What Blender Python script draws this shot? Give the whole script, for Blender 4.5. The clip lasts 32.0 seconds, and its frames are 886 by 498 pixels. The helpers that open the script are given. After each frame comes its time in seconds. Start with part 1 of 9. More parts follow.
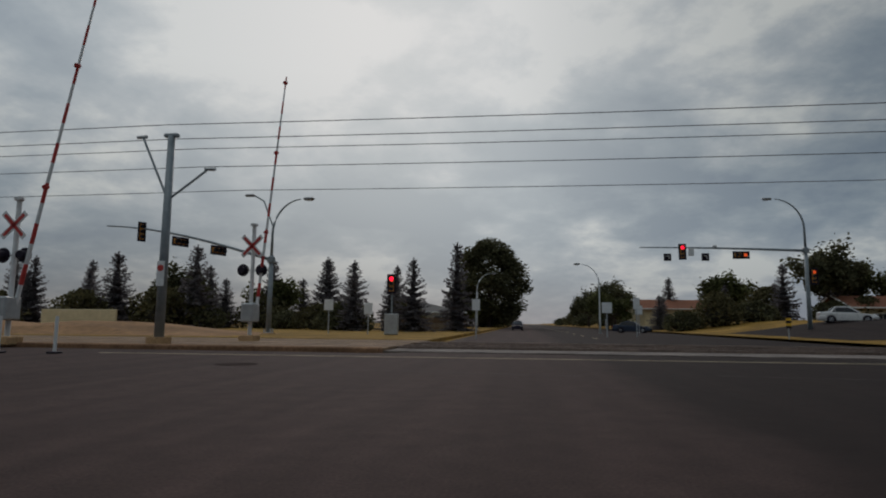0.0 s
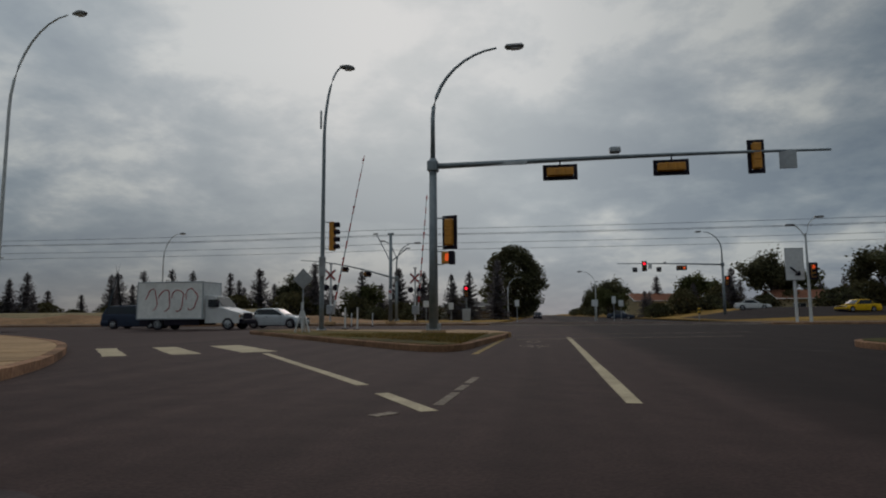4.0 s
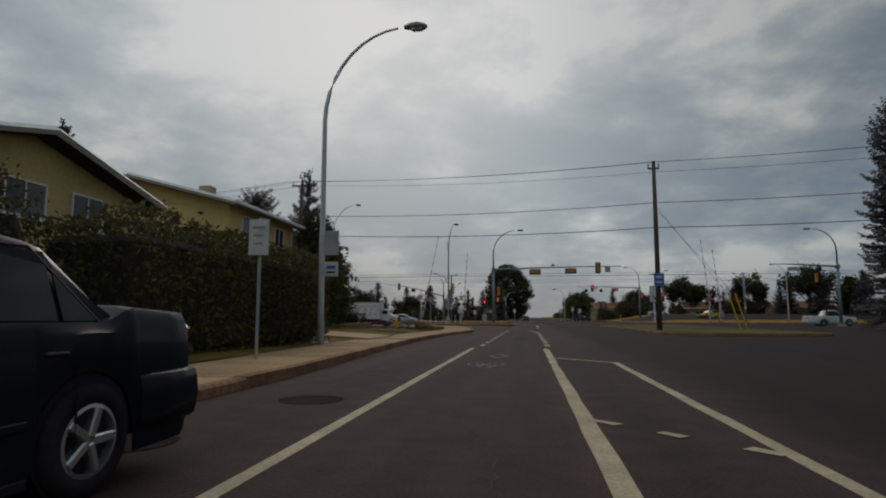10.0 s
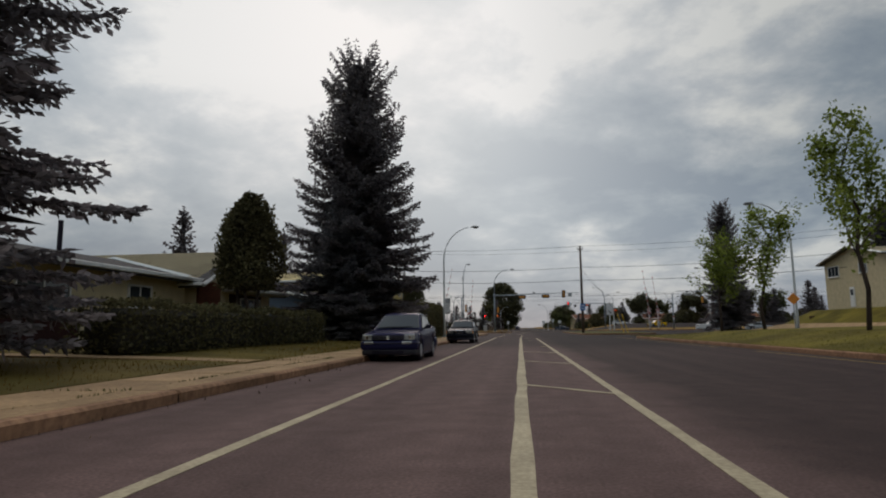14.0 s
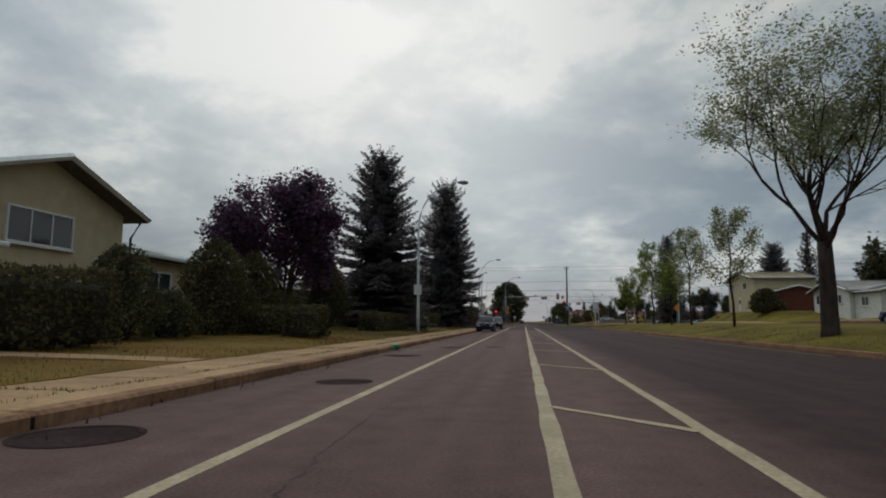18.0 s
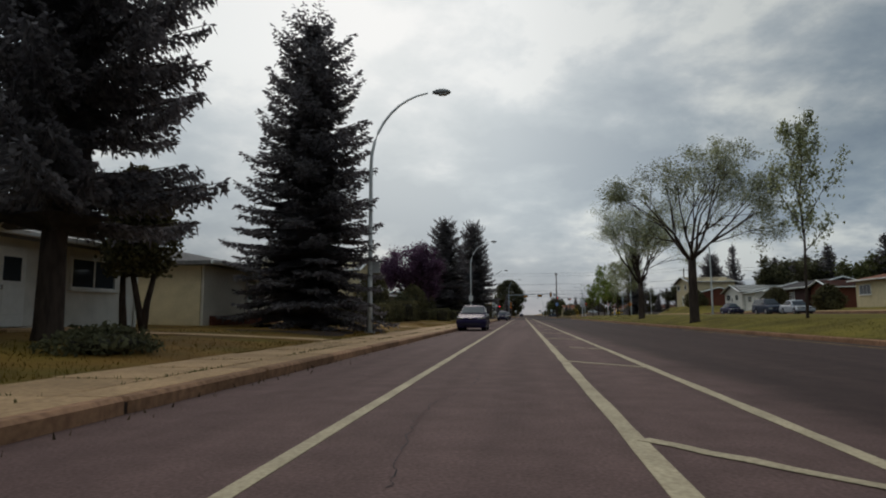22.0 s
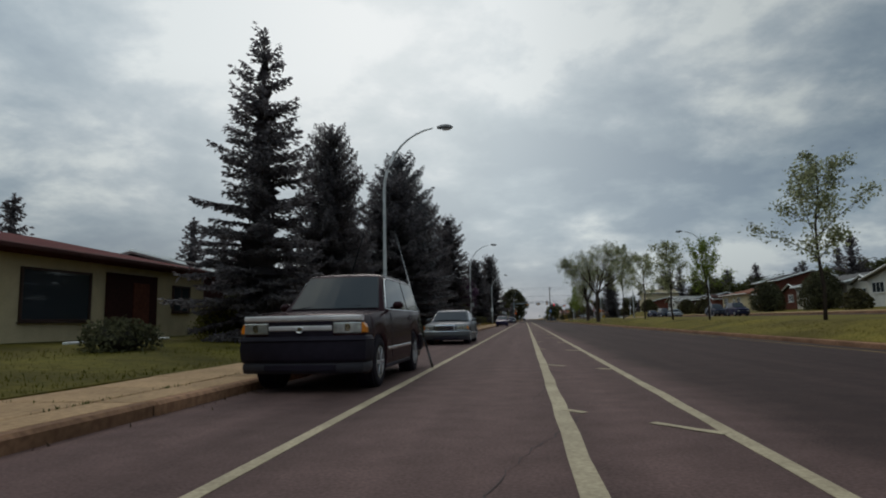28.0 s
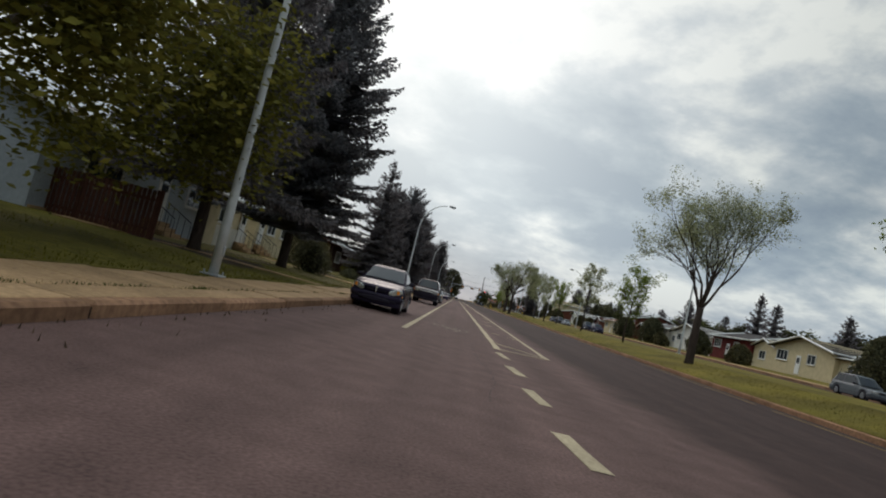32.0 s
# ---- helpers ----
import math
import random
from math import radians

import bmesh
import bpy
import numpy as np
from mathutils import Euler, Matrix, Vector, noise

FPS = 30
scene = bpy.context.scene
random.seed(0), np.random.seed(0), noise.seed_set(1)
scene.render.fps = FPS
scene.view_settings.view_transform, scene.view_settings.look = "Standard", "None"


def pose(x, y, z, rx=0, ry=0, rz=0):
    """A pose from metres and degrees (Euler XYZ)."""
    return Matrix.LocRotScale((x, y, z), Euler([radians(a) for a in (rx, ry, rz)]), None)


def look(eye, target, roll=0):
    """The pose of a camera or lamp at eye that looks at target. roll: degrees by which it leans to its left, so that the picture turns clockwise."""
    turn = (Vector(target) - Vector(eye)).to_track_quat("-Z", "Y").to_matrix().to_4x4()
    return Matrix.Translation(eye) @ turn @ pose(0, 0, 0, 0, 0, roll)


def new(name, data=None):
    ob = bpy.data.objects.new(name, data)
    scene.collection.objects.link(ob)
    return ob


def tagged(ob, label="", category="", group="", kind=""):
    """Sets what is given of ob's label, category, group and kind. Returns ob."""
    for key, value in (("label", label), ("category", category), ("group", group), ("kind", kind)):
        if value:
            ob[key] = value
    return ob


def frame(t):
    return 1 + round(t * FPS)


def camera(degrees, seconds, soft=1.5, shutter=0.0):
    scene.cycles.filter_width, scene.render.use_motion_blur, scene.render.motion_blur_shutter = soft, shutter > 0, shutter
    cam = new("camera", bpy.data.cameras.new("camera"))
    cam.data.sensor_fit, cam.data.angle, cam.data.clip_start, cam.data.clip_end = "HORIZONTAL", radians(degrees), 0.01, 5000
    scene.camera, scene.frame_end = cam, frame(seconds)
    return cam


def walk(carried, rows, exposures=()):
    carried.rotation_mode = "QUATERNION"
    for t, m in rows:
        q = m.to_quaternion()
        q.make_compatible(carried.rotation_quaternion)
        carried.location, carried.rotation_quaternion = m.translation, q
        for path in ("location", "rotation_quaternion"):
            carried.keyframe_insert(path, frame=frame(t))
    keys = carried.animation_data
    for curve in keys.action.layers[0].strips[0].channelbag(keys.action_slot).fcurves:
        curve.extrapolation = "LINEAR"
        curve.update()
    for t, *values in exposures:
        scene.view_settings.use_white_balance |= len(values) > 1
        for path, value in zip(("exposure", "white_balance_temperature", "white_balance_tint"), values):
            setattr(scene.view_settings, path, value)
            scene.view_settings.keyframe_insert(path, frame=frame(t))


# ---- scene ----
cam = camera(72.0, 32.0, soft=2.0)
PATH = [  # seconds, x, y, z, yaw, pitch, roll
    (0, 0.358, -2.062, 0.952, 7.583, 6.927, 0.528),
    (0.5, 0.395, -5.476, 0.930, 7.924, 7.473, 0.715),
    (1, 0.438, -8.978, 0.956, 8.239, 7.310, 0.696),
    (1.5, 0.390, -12.534, 0.951, 8.339, 6.561, 1.324),
    (2, 0.219, -16.120, 0.958, 7.863, 6.557, 1.080),
    (2.5, -0.120, -19.809, 0.937, 7.125, 5.341, 0.135),
    (3, -0.328, -23.668, 0.917, 6.554, 6.644, -0.693),
    (3.5, -0.288, -27.734, 0.925, 7.817, 5.810, -1.090),
    (4, -0.083, -31.822, 0.803, 8.985, 6.224, -0.366),
    (4.5, 0.156, -35.849, 1.002, 9.732, 6.339, -1.190),
    (6.5, 0.175, -52.584, 0.949, 8.126, 6.456, -0.078),
    (7, 0.187, -56.619, 0.867, 8.453, 6.351, 0.270),
    (7.5, 0.188, -60.643, 0.928, 7.718, 5.595, 0.514),
    (8, 0.133, -64.681, 0.974, 7.238, 6.166, 0.460),
    (8.5, 0.037, -68.761, 0.968, 6.943, 6.614, -0.252),
    (9, -0.059, -72.894, 0.927, 7.425, 6.644, -0.440),
    (9.5, -0.100, -77.083, 0.954, 7.454, 6.536, -0.377),
    (10, -0.132, -81.349, 0.940, 7.871, 6.390, 0.030),
    (10.5, -0.091, -85.719, 0.936, 7.718, 6.779, 0.219),
    (11, -0.040, -90.241, 0.964, 8.281, 6.421, -1.535),
    (11.5, 0.031, -94.898, 0.927, 8.614, 6.296, -0.982),
    (12, 0.153, -99.604, 0.968, 9.544, 6.474, -1.296),
    (12.5, 0.279, -104.280, 0.930, 9.574, 5.036, 0.300),
    (13, 0.401, -108.952, 0.973, 9.740, 7.589, 1.534),
    (13.5, 0.420, -113.629, 0.967, 7.500, 7.367, 1.670),
    (14, 0.387, -118.307, 0.882, 7.098, 7.423, -0.631),
    (14.5, 0.373, -122.978, 0.946, 7.668, 6.901, -1.420),
    (16.5, 0.208, -140.885, 0.939, 8.317, 6.682, -0.050),
    (17, 0.216, -145.370, 0.994, 8.480, 5.615, -0.055),
    (17.5, 0.197, -149.981, 0.945, 8.027, 6.442, 0.392),
    (18, 0.170, -154.704, 0.905, 7.531, 6.743, 0.182),
    (18.5, 0.144, -159.540, 0.955, 7.820, 6.543, -0.093),
    (19, 0.080, -164.418, 0.863, 7.398, 7.316, 1.147),
    (19.5, -0.007, -169.206, 1.025, 6.779, 6.047, 0.469),
    (20, -0.099, -173.792, 0.899, 7.340, 6.731, 0.932),
    (20.5, -0.173, -178.214, 1.017, 6.484, 5.978, 1.777),
    (21, -0.292, -182.663, 0.873, 7.014, 6.807, -0.228),
    (21.5, -0.360, -186.988, 0.994, 7.718, 5.910, 1.500),
    (22, -0.376, -191.127, 0.861, 7.303, 6.179, -0.237),
    (22.5, -0.395, -195.041, 0.894, 8.383, 6.129, 0.320),
    (23, -0.372, -198.938, 0.907, 8.909, 7.316, 0.833),
    (23.5, -0.255, -202.918, 1.002, 9.102, 7.408, 0.940),
    (24, -0.137, -206.897, 0.914, 9.092, 6.109, 0.511),
    (24.5, -0.038, -210.836, 0.941, 9.137, 6.432, 0.683),
    (25, 0.032, -214.805, 0.988, 8.819, 5.880, 0.660),
    (25.5, 0.069, -218.774, 0.916, 8.500, 6.157, 0.706),
    (26, 0.080, -222.791, 0.979, 8.482, 6.827, 0.649),
    (26.5, 0.088, -226.879, 0.970, 8.511, 6.396, 1.128),
    (28.5, 0.003, -244.699, 0.941, 7.349, 6.746, -1.532),
    (29, -0.080, -249.245, 0.947, 7.794, 6.383, -0.630),
    (29.5, -0.081, -253.748, 0.934, 8.041, 6.570, -0.392),
    (30, -0.122, -258.139, 0.905, 8.053, 6.698, 0.698),
    (30.5, -0.128, -262.377, 0.922, 7.858, 6.496, 0.825),
    (31, -0.161, -266.648, 0.972, 8.079, 5.662, 2.470),
    (31.5, -0.330, -270.947, 0.898, 6.995, 5.028, 7.416),
    (32, -0.830, -275.233, 0.933, 2.288, 4.134, 13.846),
]
walk(cam, [(t, pose(x, y, z, 90 + p, 0, w) @ pose(0, 0, 0, 0, 0, r)) for t, x, y, z, w, p, r in PATH],
     [(0, -0.52, 6400, 14), (4, -0.60, 6400, 14), (9, -0.58, 6400, 14), (11, -0.55, 6450, 13), (12, -0.20, 6450, 13), (13, -0.05, 6500, 12), (14, -0.16, 6550, 16), (17, -0.2, 6450, 13), (19, -0.22, 6450, 12), (20, -0.40, 6450, 12), (21, -0.15, 6350, 12), (22, -0.12, 6400, 13), (23, 0.05, 6250, 11), (24, 0.05, 5950, 11), (25, 0.2, 5800, 10), (26, 0.28, 5800, 10), (29, -0.38, 6400, 12), (30, -0.24, 6450, 13), (30.5, 0.0, 6450, 13), (31, 0.22, 6500, 13), (32, 0.3, 6500, 13)])

# ---- world, light ----
world = bpy.data.worlds.new("overcast_sky")
scene.world = world
world.use_nodes = True
wn, wl = world.node_tree.nodes, world.node_tree.links
wn.clear()


def wmath(op, a, b=None, clamp=False):
    n = wn.new("ShaderNodeMath")
    n.operation, n.use_clamp = op, clamp
    for i, v in enumerate((a, b)):
        if v is None:
            continue
        if isinstance(v, (int, float)):
            n.inputs[i].default_value = v
        else:
            wl.new(v, n.inputs[i])
    return n.outputs[0]


def wmix(fac, a, b, blend="MIX"):
    n = wn.new("ShaderNodeMix")
    n.data_type, n.blend_type = "RGBA", blend
    for i, v in ((0, fac), (6, a), (7, b)):
        if isinstance(v, (int, float)):
            n.inputs[i].default_value = v
        elif isinstance(v, tuple):
            n.inputs[i].default_value = (*v, 1)
        else:
            wl.new(v, n.inputs[i])
    return n.outputs[2]


SUN_AZ, SUN_EL = radians(14), radians(30)  # azimuth to the left of +y
sky = wn.new("ShaderNodeTexSky")
sky.sky_type, sky.sun_disc = "NISHITA", False
sky.sun_elevation, sky.sun_rotation = SUN_EL, -SUN_AZ
tc = wn.new("ShaderNodeTexCoord")
sep = wn.new("ShaderNodeSeparateXYZ")
wl.new(tc.outputs["Generated"], sep.inputs[0])
dx, dy, dz = sep.outputs
up = wmath("ADD", wmath("MAXIMUM", dz, 0.0), 0.30)
comb = wn.new("ShaderNodeCombineXYZ")
wl.new(wmath("DIVIDE", dx, up), comb.inputs[0])
wl.new(wmath("DIVIDE", dy, up), comb.inputs[1])
comb.inputs[2].default_value = 3.7


def wnoise(scale, detail, rough, distort):
    n = wn.new("ShaderNodeTexNoise")
    n.inputs["Scale"].default_value, n.inputs["Detail"].default_value = scale, detail
    n.inputs["Roughness"].default_value, n.inputs["Distortion"].default_value = rough, distort
    wl.new(comb.outputs[0], n.inputs["Vector"])
    return n.outputs["Fac"]


def wramp(v, stops):
    n = wn.new("ShaderNodeValToRGB")
    e = n.color_ramp.elements
    while len(e) < len(stops):
        e.new(0.5)
    for el, (p, c) in zip(e, stops):
        el.position, el.color = p, (*c, 1)
    wl.new(v, n.inputs[0])
    return n.outputs[0]


clouds = wmath("ADD", wmath("MULTIPLY", wnoise(1.35, 3, 0.45, 0.0), 0.52), wmath("MULTIPLY", wnoise(3.6, 10, 0.58, 0.12), 0.48))
cloud_col = wramp(clouds, [(0.41, (0.180, 0.250, 0.315)), (0.475, (0.285, 0.362, 0.405)), (0.525, (0.445, 0.512, 0.525)), (0.585, (0.77, 0.82, 0.75))])
# the place where the sun stands behind the clouds
sx, sy, sz = -math.sin(SUN_AZ) * math.cos(SUN_EL), math.cos(SUN_AZ) * math.cos(SUN_EL), math.sin(SUN_EL)
dot = wmath("ADD", wmath("ADD", wmath("MULTIPLY", dx, sx), wmath("MULTIPLY", dy, sy)), wmath("MULTIPLY", dz, sz))
glow = wmath("POWER", wmath("MAXIMUM", dot, 0.0), 7.0)
lit = wmix(wmath("MULTIPLY", glow, 0.72, True), cloud_col, (0.86, 0.92, 0.84), "SCREEN")
bank = wmath("SUBTRACT", 1.0, wmath("MULTIPLY", wmath("MULTIPLY", wmath("MULTIPLY", wmath("ADD", dx, 0.02), 1.9, True), wmath("MULTIPLY", dz, 4.0, True)), 0.36))
low_left = wmath("MULTIPLY", wmath("MULTIPLY", wmath("MULTIPLY", dx, -1.7), 1.0, True), wmath("SUBTRACT", 1.0, wmath("MULTIPLY", dz, 2.6), True))
bank = wmath("MULTIPLY", bank, wmath("SUBTRACT", 1.0, wmath("MULTIPLY", low_left, 0.42)))
shade = wn.new("ShaderNodeCombineXYZ")
for k in range(3):
    wl.new(bank, shade.inputs[k])
lit = wmix(1.0, lit, shade.outputs[0], "MULTIPLY")
low = wmath("SUBTRACT", 1.0, wmath("MULTIPLY", dz, 5.0), True)
haze_shade = wmath("SUBTRACT", 1.0, wmath("MULTIPLY", low_left, 0.40))
haze_col = wn.new("ShaderNodeCombineXYZ")
for k, c in enumerate((0.215, 0.25, 0.315)):
    wl.new(wmath("MULTIPLY", haze_shade, c), haze_col.inputs[k])
hazed = wmix(wmath("MULTIPLY", wmath("POWER", low, 1.6), 0.80), lit, haze_col.outputs[0])
sky_dim = wmix(1.0, sky.outputs[0], (0.10, 0.10, 0.10), "MULTIPLY")
# an overcast sky is brightest overhead
over = wmath("ADD", wmath("MULTIPLY", wmath("MULTIPLY", wmath("SUBTRACT", dz, 0.50), 2.2, True), 1.1), 1.0)
dome = wn.new("ShaderNodeCombineXYZ")
for k in range(3):
    wl.new(over, dome.inputs[k])
hazed = wmix(1.0, hazed, dome.outputs[0], "MULTIPLY")
final = wmix(0.93, sky_dim, hazed)
bg = wn.new("ShaderNodeBackground")
wl.new(final, bg.inputs[0])
bg.inputs[1].default_value = 1.0
wo = wn.new("ShaderNodeOutputWorld")
wl.new(bg.outputs[0], wo.inputs[0])

sun = new("sun", bpy.data.lights.new("sun", "SUN"))
sun.data.energy, sun.data.angle, sun.data.color = 0.75, radians(30), (1.0, 0.88, 0.80)
sun.matrix_world = look((sx * 100, sy * 100, sz * 100), (0, 0, 0))

# ---- materials ----
MATS = {}


def mat(name, cols, scale=4.0, rough=0.8, bump=0.0, metal=0.0, big=0.35, island=0.0, rand=0.0, detail=6.0, stretch=None, coat=0.0, spec=0.5, emit=None, through_light=0.0):
    """A procedural surface: two tones mixed by fine noise, broad stains, optional relief and variation per piece."""
    if name in MATS:
        return MATS[name]
    m = bpy.data.materials.new(name)
    m.use_nodes = True
    n, l = m.node_tree.nodes, m.node_tree.links
    p = n["Principled BSDF"]
    a, b = cols if isinstance(cols[0], tuple) else (cols, tuple(c * 0.78 for c in cols))
    co = n.new("ShaderNodeTexCoord")
    src = co.outputs["Object"]
    if stretch:
        mp = n.new("ShaderNodeMapping")
        mp.inputs["Scale"].default_value = stretch
        l.new(src, mp.inputs[0])
        src = mp.outputs[0]

    def nz(s, d):
        t = n.new("ShaderNodeTexNoise")
        t.inputs["Scale"].default_value, t.inputs["Detail"].default_value = s, d
        l.new(src, t.inputs["Vector"])
        return t.outputs["Fac"]

    fine, broad = nz(scale, detail), nz(scale * 0.07, 4)
    r1 = n.new("ShaderNodeMapRange")
    r1.inputs[1].default_value, r1.inputs[2].default_value = 0.32, 0.68
    l.new(fine, r1.inputs[0])
    mx = n.new("ShaderNodeMix")
    mx.data_type = "RGBA"
    mx.inputs[6].default_value, mx.inputs[7].default_value = (*a, 1), (*b, 1)
    l.new(r1.outputs[0], mx.inputs[0])
    hsv = n.new("ShaderNodeHueSaturation")
    l.new(mx.outputs[2], hsv.inputs["Color"])
    r2 = n.new("ShaderNodeMapRange")
    r2.inputs[1].default_value, r2.inputs[2].default_value = 0.3, 0.7
    r2.inputs[3].default_value, r2.inputs[4].default_value = 1 - big, 1 + big
    l.new(broad, r2.inputs[0])
    val = r2.outputs[0]
    for amount, kind in ((island, "ShaderNodeNewGeometry"), (rand, "ShaderNodeObjectInfo")):
        if amount:
            g = n.new(kind)
            rr = n.new("ShaderNodeMapRange")
            rr.inputs[3].default_value, rr.inputs[4].default_value = 1 - amount, 1 + amount
            l.new(g.outputs["Random Per Island" if kind.endswith("Geometry") else "Random"], rr.inputs[0])
            mu = n.new("ShaderNodeMath")
            mu.operation = "MULTIPLY"
            l.new(val, mu.inputs[0]), l.new(rr.outputs[0], mu.inputs[1])
            val = mu.outputs[0]
    l.new(val, hsv.inputs["Value"])
    l.new(hsv.outputs[0], p.inputs["Base Color"])
    p.inputs["Roughness"].default_value, p.inputs["Metallic"].default_value = rough, metal
    p.inputs["Specular IOR Level"].default_value = spec if rough < 0.68 else spec * 0.2
    p.inputs["Coat Weight"].default_value = coat
    p.inputs["Coat Roughness"].default_value = 0.06
    if bump:
        bp = n.new("ShaderNodeBump")
        bp.inputs["Strength"].default_value, bp.inputs["Distance"].default_value = bump, 0.02
        l.new(fine, bp.inputs["Height"])
        l.new(bp.outputs[0], p.inputs["Normal"])
    if emit:
        p.inputs["Emission Color"].default_value, p.inputs["Emission Strength"].default_value = (*emit[0], 1), emit[1]
    if through_light:
        tr, ms = n.new("ShaderNodeBsdfTranslucent"), n.new("ShaderNodeMixShader")
        ms.inputs[0].default_value = through_light
        l.new(hsv.outputs[0], tr.inputs[0])
        l.new(p.outputs[0], ms.inputs[1]), l.new(tr.outputs[0], ms.inputs[2])
        l.new(ms.outputs[0], n["Material Output"].inputs[0])
    MATS[name] = m
    return m


def zone(m, axis, a, b, va, vb):
    """Let the tone of a ground material change between two places."""
    n, l = m.node_tree.nodes, m.node_tree.links
    hsv = next(k for k in n if k.bl_idname == "ShaderNodeHueSaturation")
    co, sp, nz = n.new("ShaderNodeTexCoord"), n.new("ShaderNodeSeparateXYZ"), n.new("ShaderNodeTexNoise")
    l.new(co.outputs["Object"], sp.inputs[0]), l.new(co.outputs["Object"], nz.inputs["Vector"])
    nz.inputs["Scale"].default_value = 0.5
    ad, mr, mu = n.new("ShaderNodeMath"), n.new("ShaderNodeMapRange"), n.new("ShaderNodeMath")
    l.new(sp.outputs[axis], ad.inputs[0]), l.new(nz.outputs["Fac"], ad.inputs[1])
    mr.interpolation_type = "SMOOTHSTEP"
    for i, v in zip((1, 2, 3, 4), (a + 0.5, b + 0.5, va, vb)):
        mr.inputs[i].default_value = v
    l.new(ad.outputs[0], mr.inputs[0])
    mu.operation = "MULTIPLY"
    l.new(hsv.inputs["Value"].links[0].from_socket, mu.inputs[0]), l.new(mr.outputs[0], mu.inputs[1])
    l.new(mu.outputs[0], hsv.inputs["Value"])


def streaks(m, amount):
    """Worn wheel tracks and drips: long faint streaks along the street."""
    n, l = m.node_tree.nodes, m.node_tree.links
    hsv = next(k for k in n if k.bl_idname == "ShaderNodeHueSaturation")
    co, mp, nz, mr, mu = (n.new(k) for k in ("ShaderNodeTexCoord", "ShaderNodeMapping", "ShaderNodeTexNoise", "ShaderNodeMapRange", "ShaderNodeMath"))
    mp.inputs["Scale"].default_value = (1.5, 0.05, 1)
    nz.inputs["Scale"].default_value, nz.inputs["Detail"].default_value = 1.0, 7
    l.new(co.outputs["Object"], mp.inputs[0]), l.new(mp.outputs[0], nz.inputs["Vector"])
    for i, v in zip((1, 2, 3, 4), (0.32, 0.68, 1 - amount, 1 + amount)):
        mr.inputs[i].default_value = v
    l.new(nz.outputs["Fac"], mr.inputs[0])
    mu.operation = "MULTIPLY"
    l.new(hsv.inputs["Value"].links[0].from_socket, mu.inputs[0]), l.new(mr.outputs[0], mu.inputs[1])
    l.new(mu.outputs[0], hsv.inputs["Value"])


def tone_zone(m, axis, a, b, colour, most):
    """Blend a second colour in past a place, in uneven patches, as where a lawn has dried out."""
    n, l = m.node_tree.nodes, m.node_tree.links
    hsv = next(k for k in n if k.bl_idname == "ShaderNodeHueSaturation")
    co, sp, nz, mr, mu, mx = (n.new(k) for k in ("ShaderNodeTexCoord", "ShaderNodeSeparateXYZ", "ShaderNodeTexNoise", "ShaderNodeMapRange", "ShaderNodeMath", "ShaderNodeMix"))
    l.new(co.outputs["Object"], sp.inputs[0]), l.new(co.outputs["Object"], nz.inputs["Vector"])
    nz.inputs["Scale"].default_value, nz.inputs["Detail"].default_value = 0.35, 8
    for i, v in zip((1, 2, 3, 4), (a, b, 0.0, 1.0)):
        mr.inputs[i].default_value = v
    l.new(sp.outputs[axis], mr.inputs[0])
    r2 = n.new("ShaderNodeMapRange")
    for i, v in zip((1, 2, 3, 4), (0.35, 0.58, 0.25, most)):
        r2.inputs[i].default_value = v
    l.new(nz.outputs["Fac"], r2.inputs[0])
    mu.operation = "MULTIPLY"
    l.new(mr.outputs[0], mu.inputs[0]), l.new(r2.outputs[0], mu.inputs[1])
    mx.data_type = "RGBA"
    l.new(mu.outputs[0], mx.inputs[0])
    l.new(hsv.inputs["Color"].links[0].from_socket, mx.inputs[6])
    mx.inputs[7].default_value = (*colour, 1)
    l.new(mx.outputs[2], hsv.inputs["Color"])


def siding(name, cols, pitch=0.11, axis=2, depth=0.5, rough=0.7):
    """Lap boards or courses: relief and a thin dark joint every pitch metres along an axis."""
    m = mat(name, cols, 9, rough, 0, big=0.12)
    n, l = m.node_tree.nodes, m.node_tree.links
    p = n["Principled BSDF"]
    co = n.new("ShaderNodeTexCoord")
    sp = n.new("ShaderNodeSeparateXYZ")
    l.new(co.outputs["Object"], sp.inputs[0])
    d = n.new("ShaderNodeMath")
    d.operation = "DIVIDE"
    d.inputs[1].default_value = pitch
    l.new(sp.outputs[axis], d.inputs[0])
    f = n.new("ShaderNodeMath")
    f.operation = "FRACT"
    l.new(d.outputs[0], f.inputs[0])
    b = n.new("ShaderNodeBump")
    b.inputs["Strength"].default_value, b.inputs["Distance"].default_value = depth, 0.02
    l.new(f.outputs[0], b.inputs["Height"])
    l.new(b.outputs[0], p.inputs["Normal"])
    return m


def glass_mat(name, tint, rough=0.05, spec=0.45):
    m = bpy.data.materials.new(name)
    m.use_nodes = True
    p = m.node_tree.nodes["Principled BSDF"]
    p.inputs["Base Color"].default_value = (*tint, 1)
    p.inputs["Roughness"].default_value = rough
    p.inputs["Specular IOR Level"].default_value = spec
    p.inputs["Coat Weight"].default_value = 0.0
    p.inputs["Coat Roughness"].default_value = 0.02
    return m


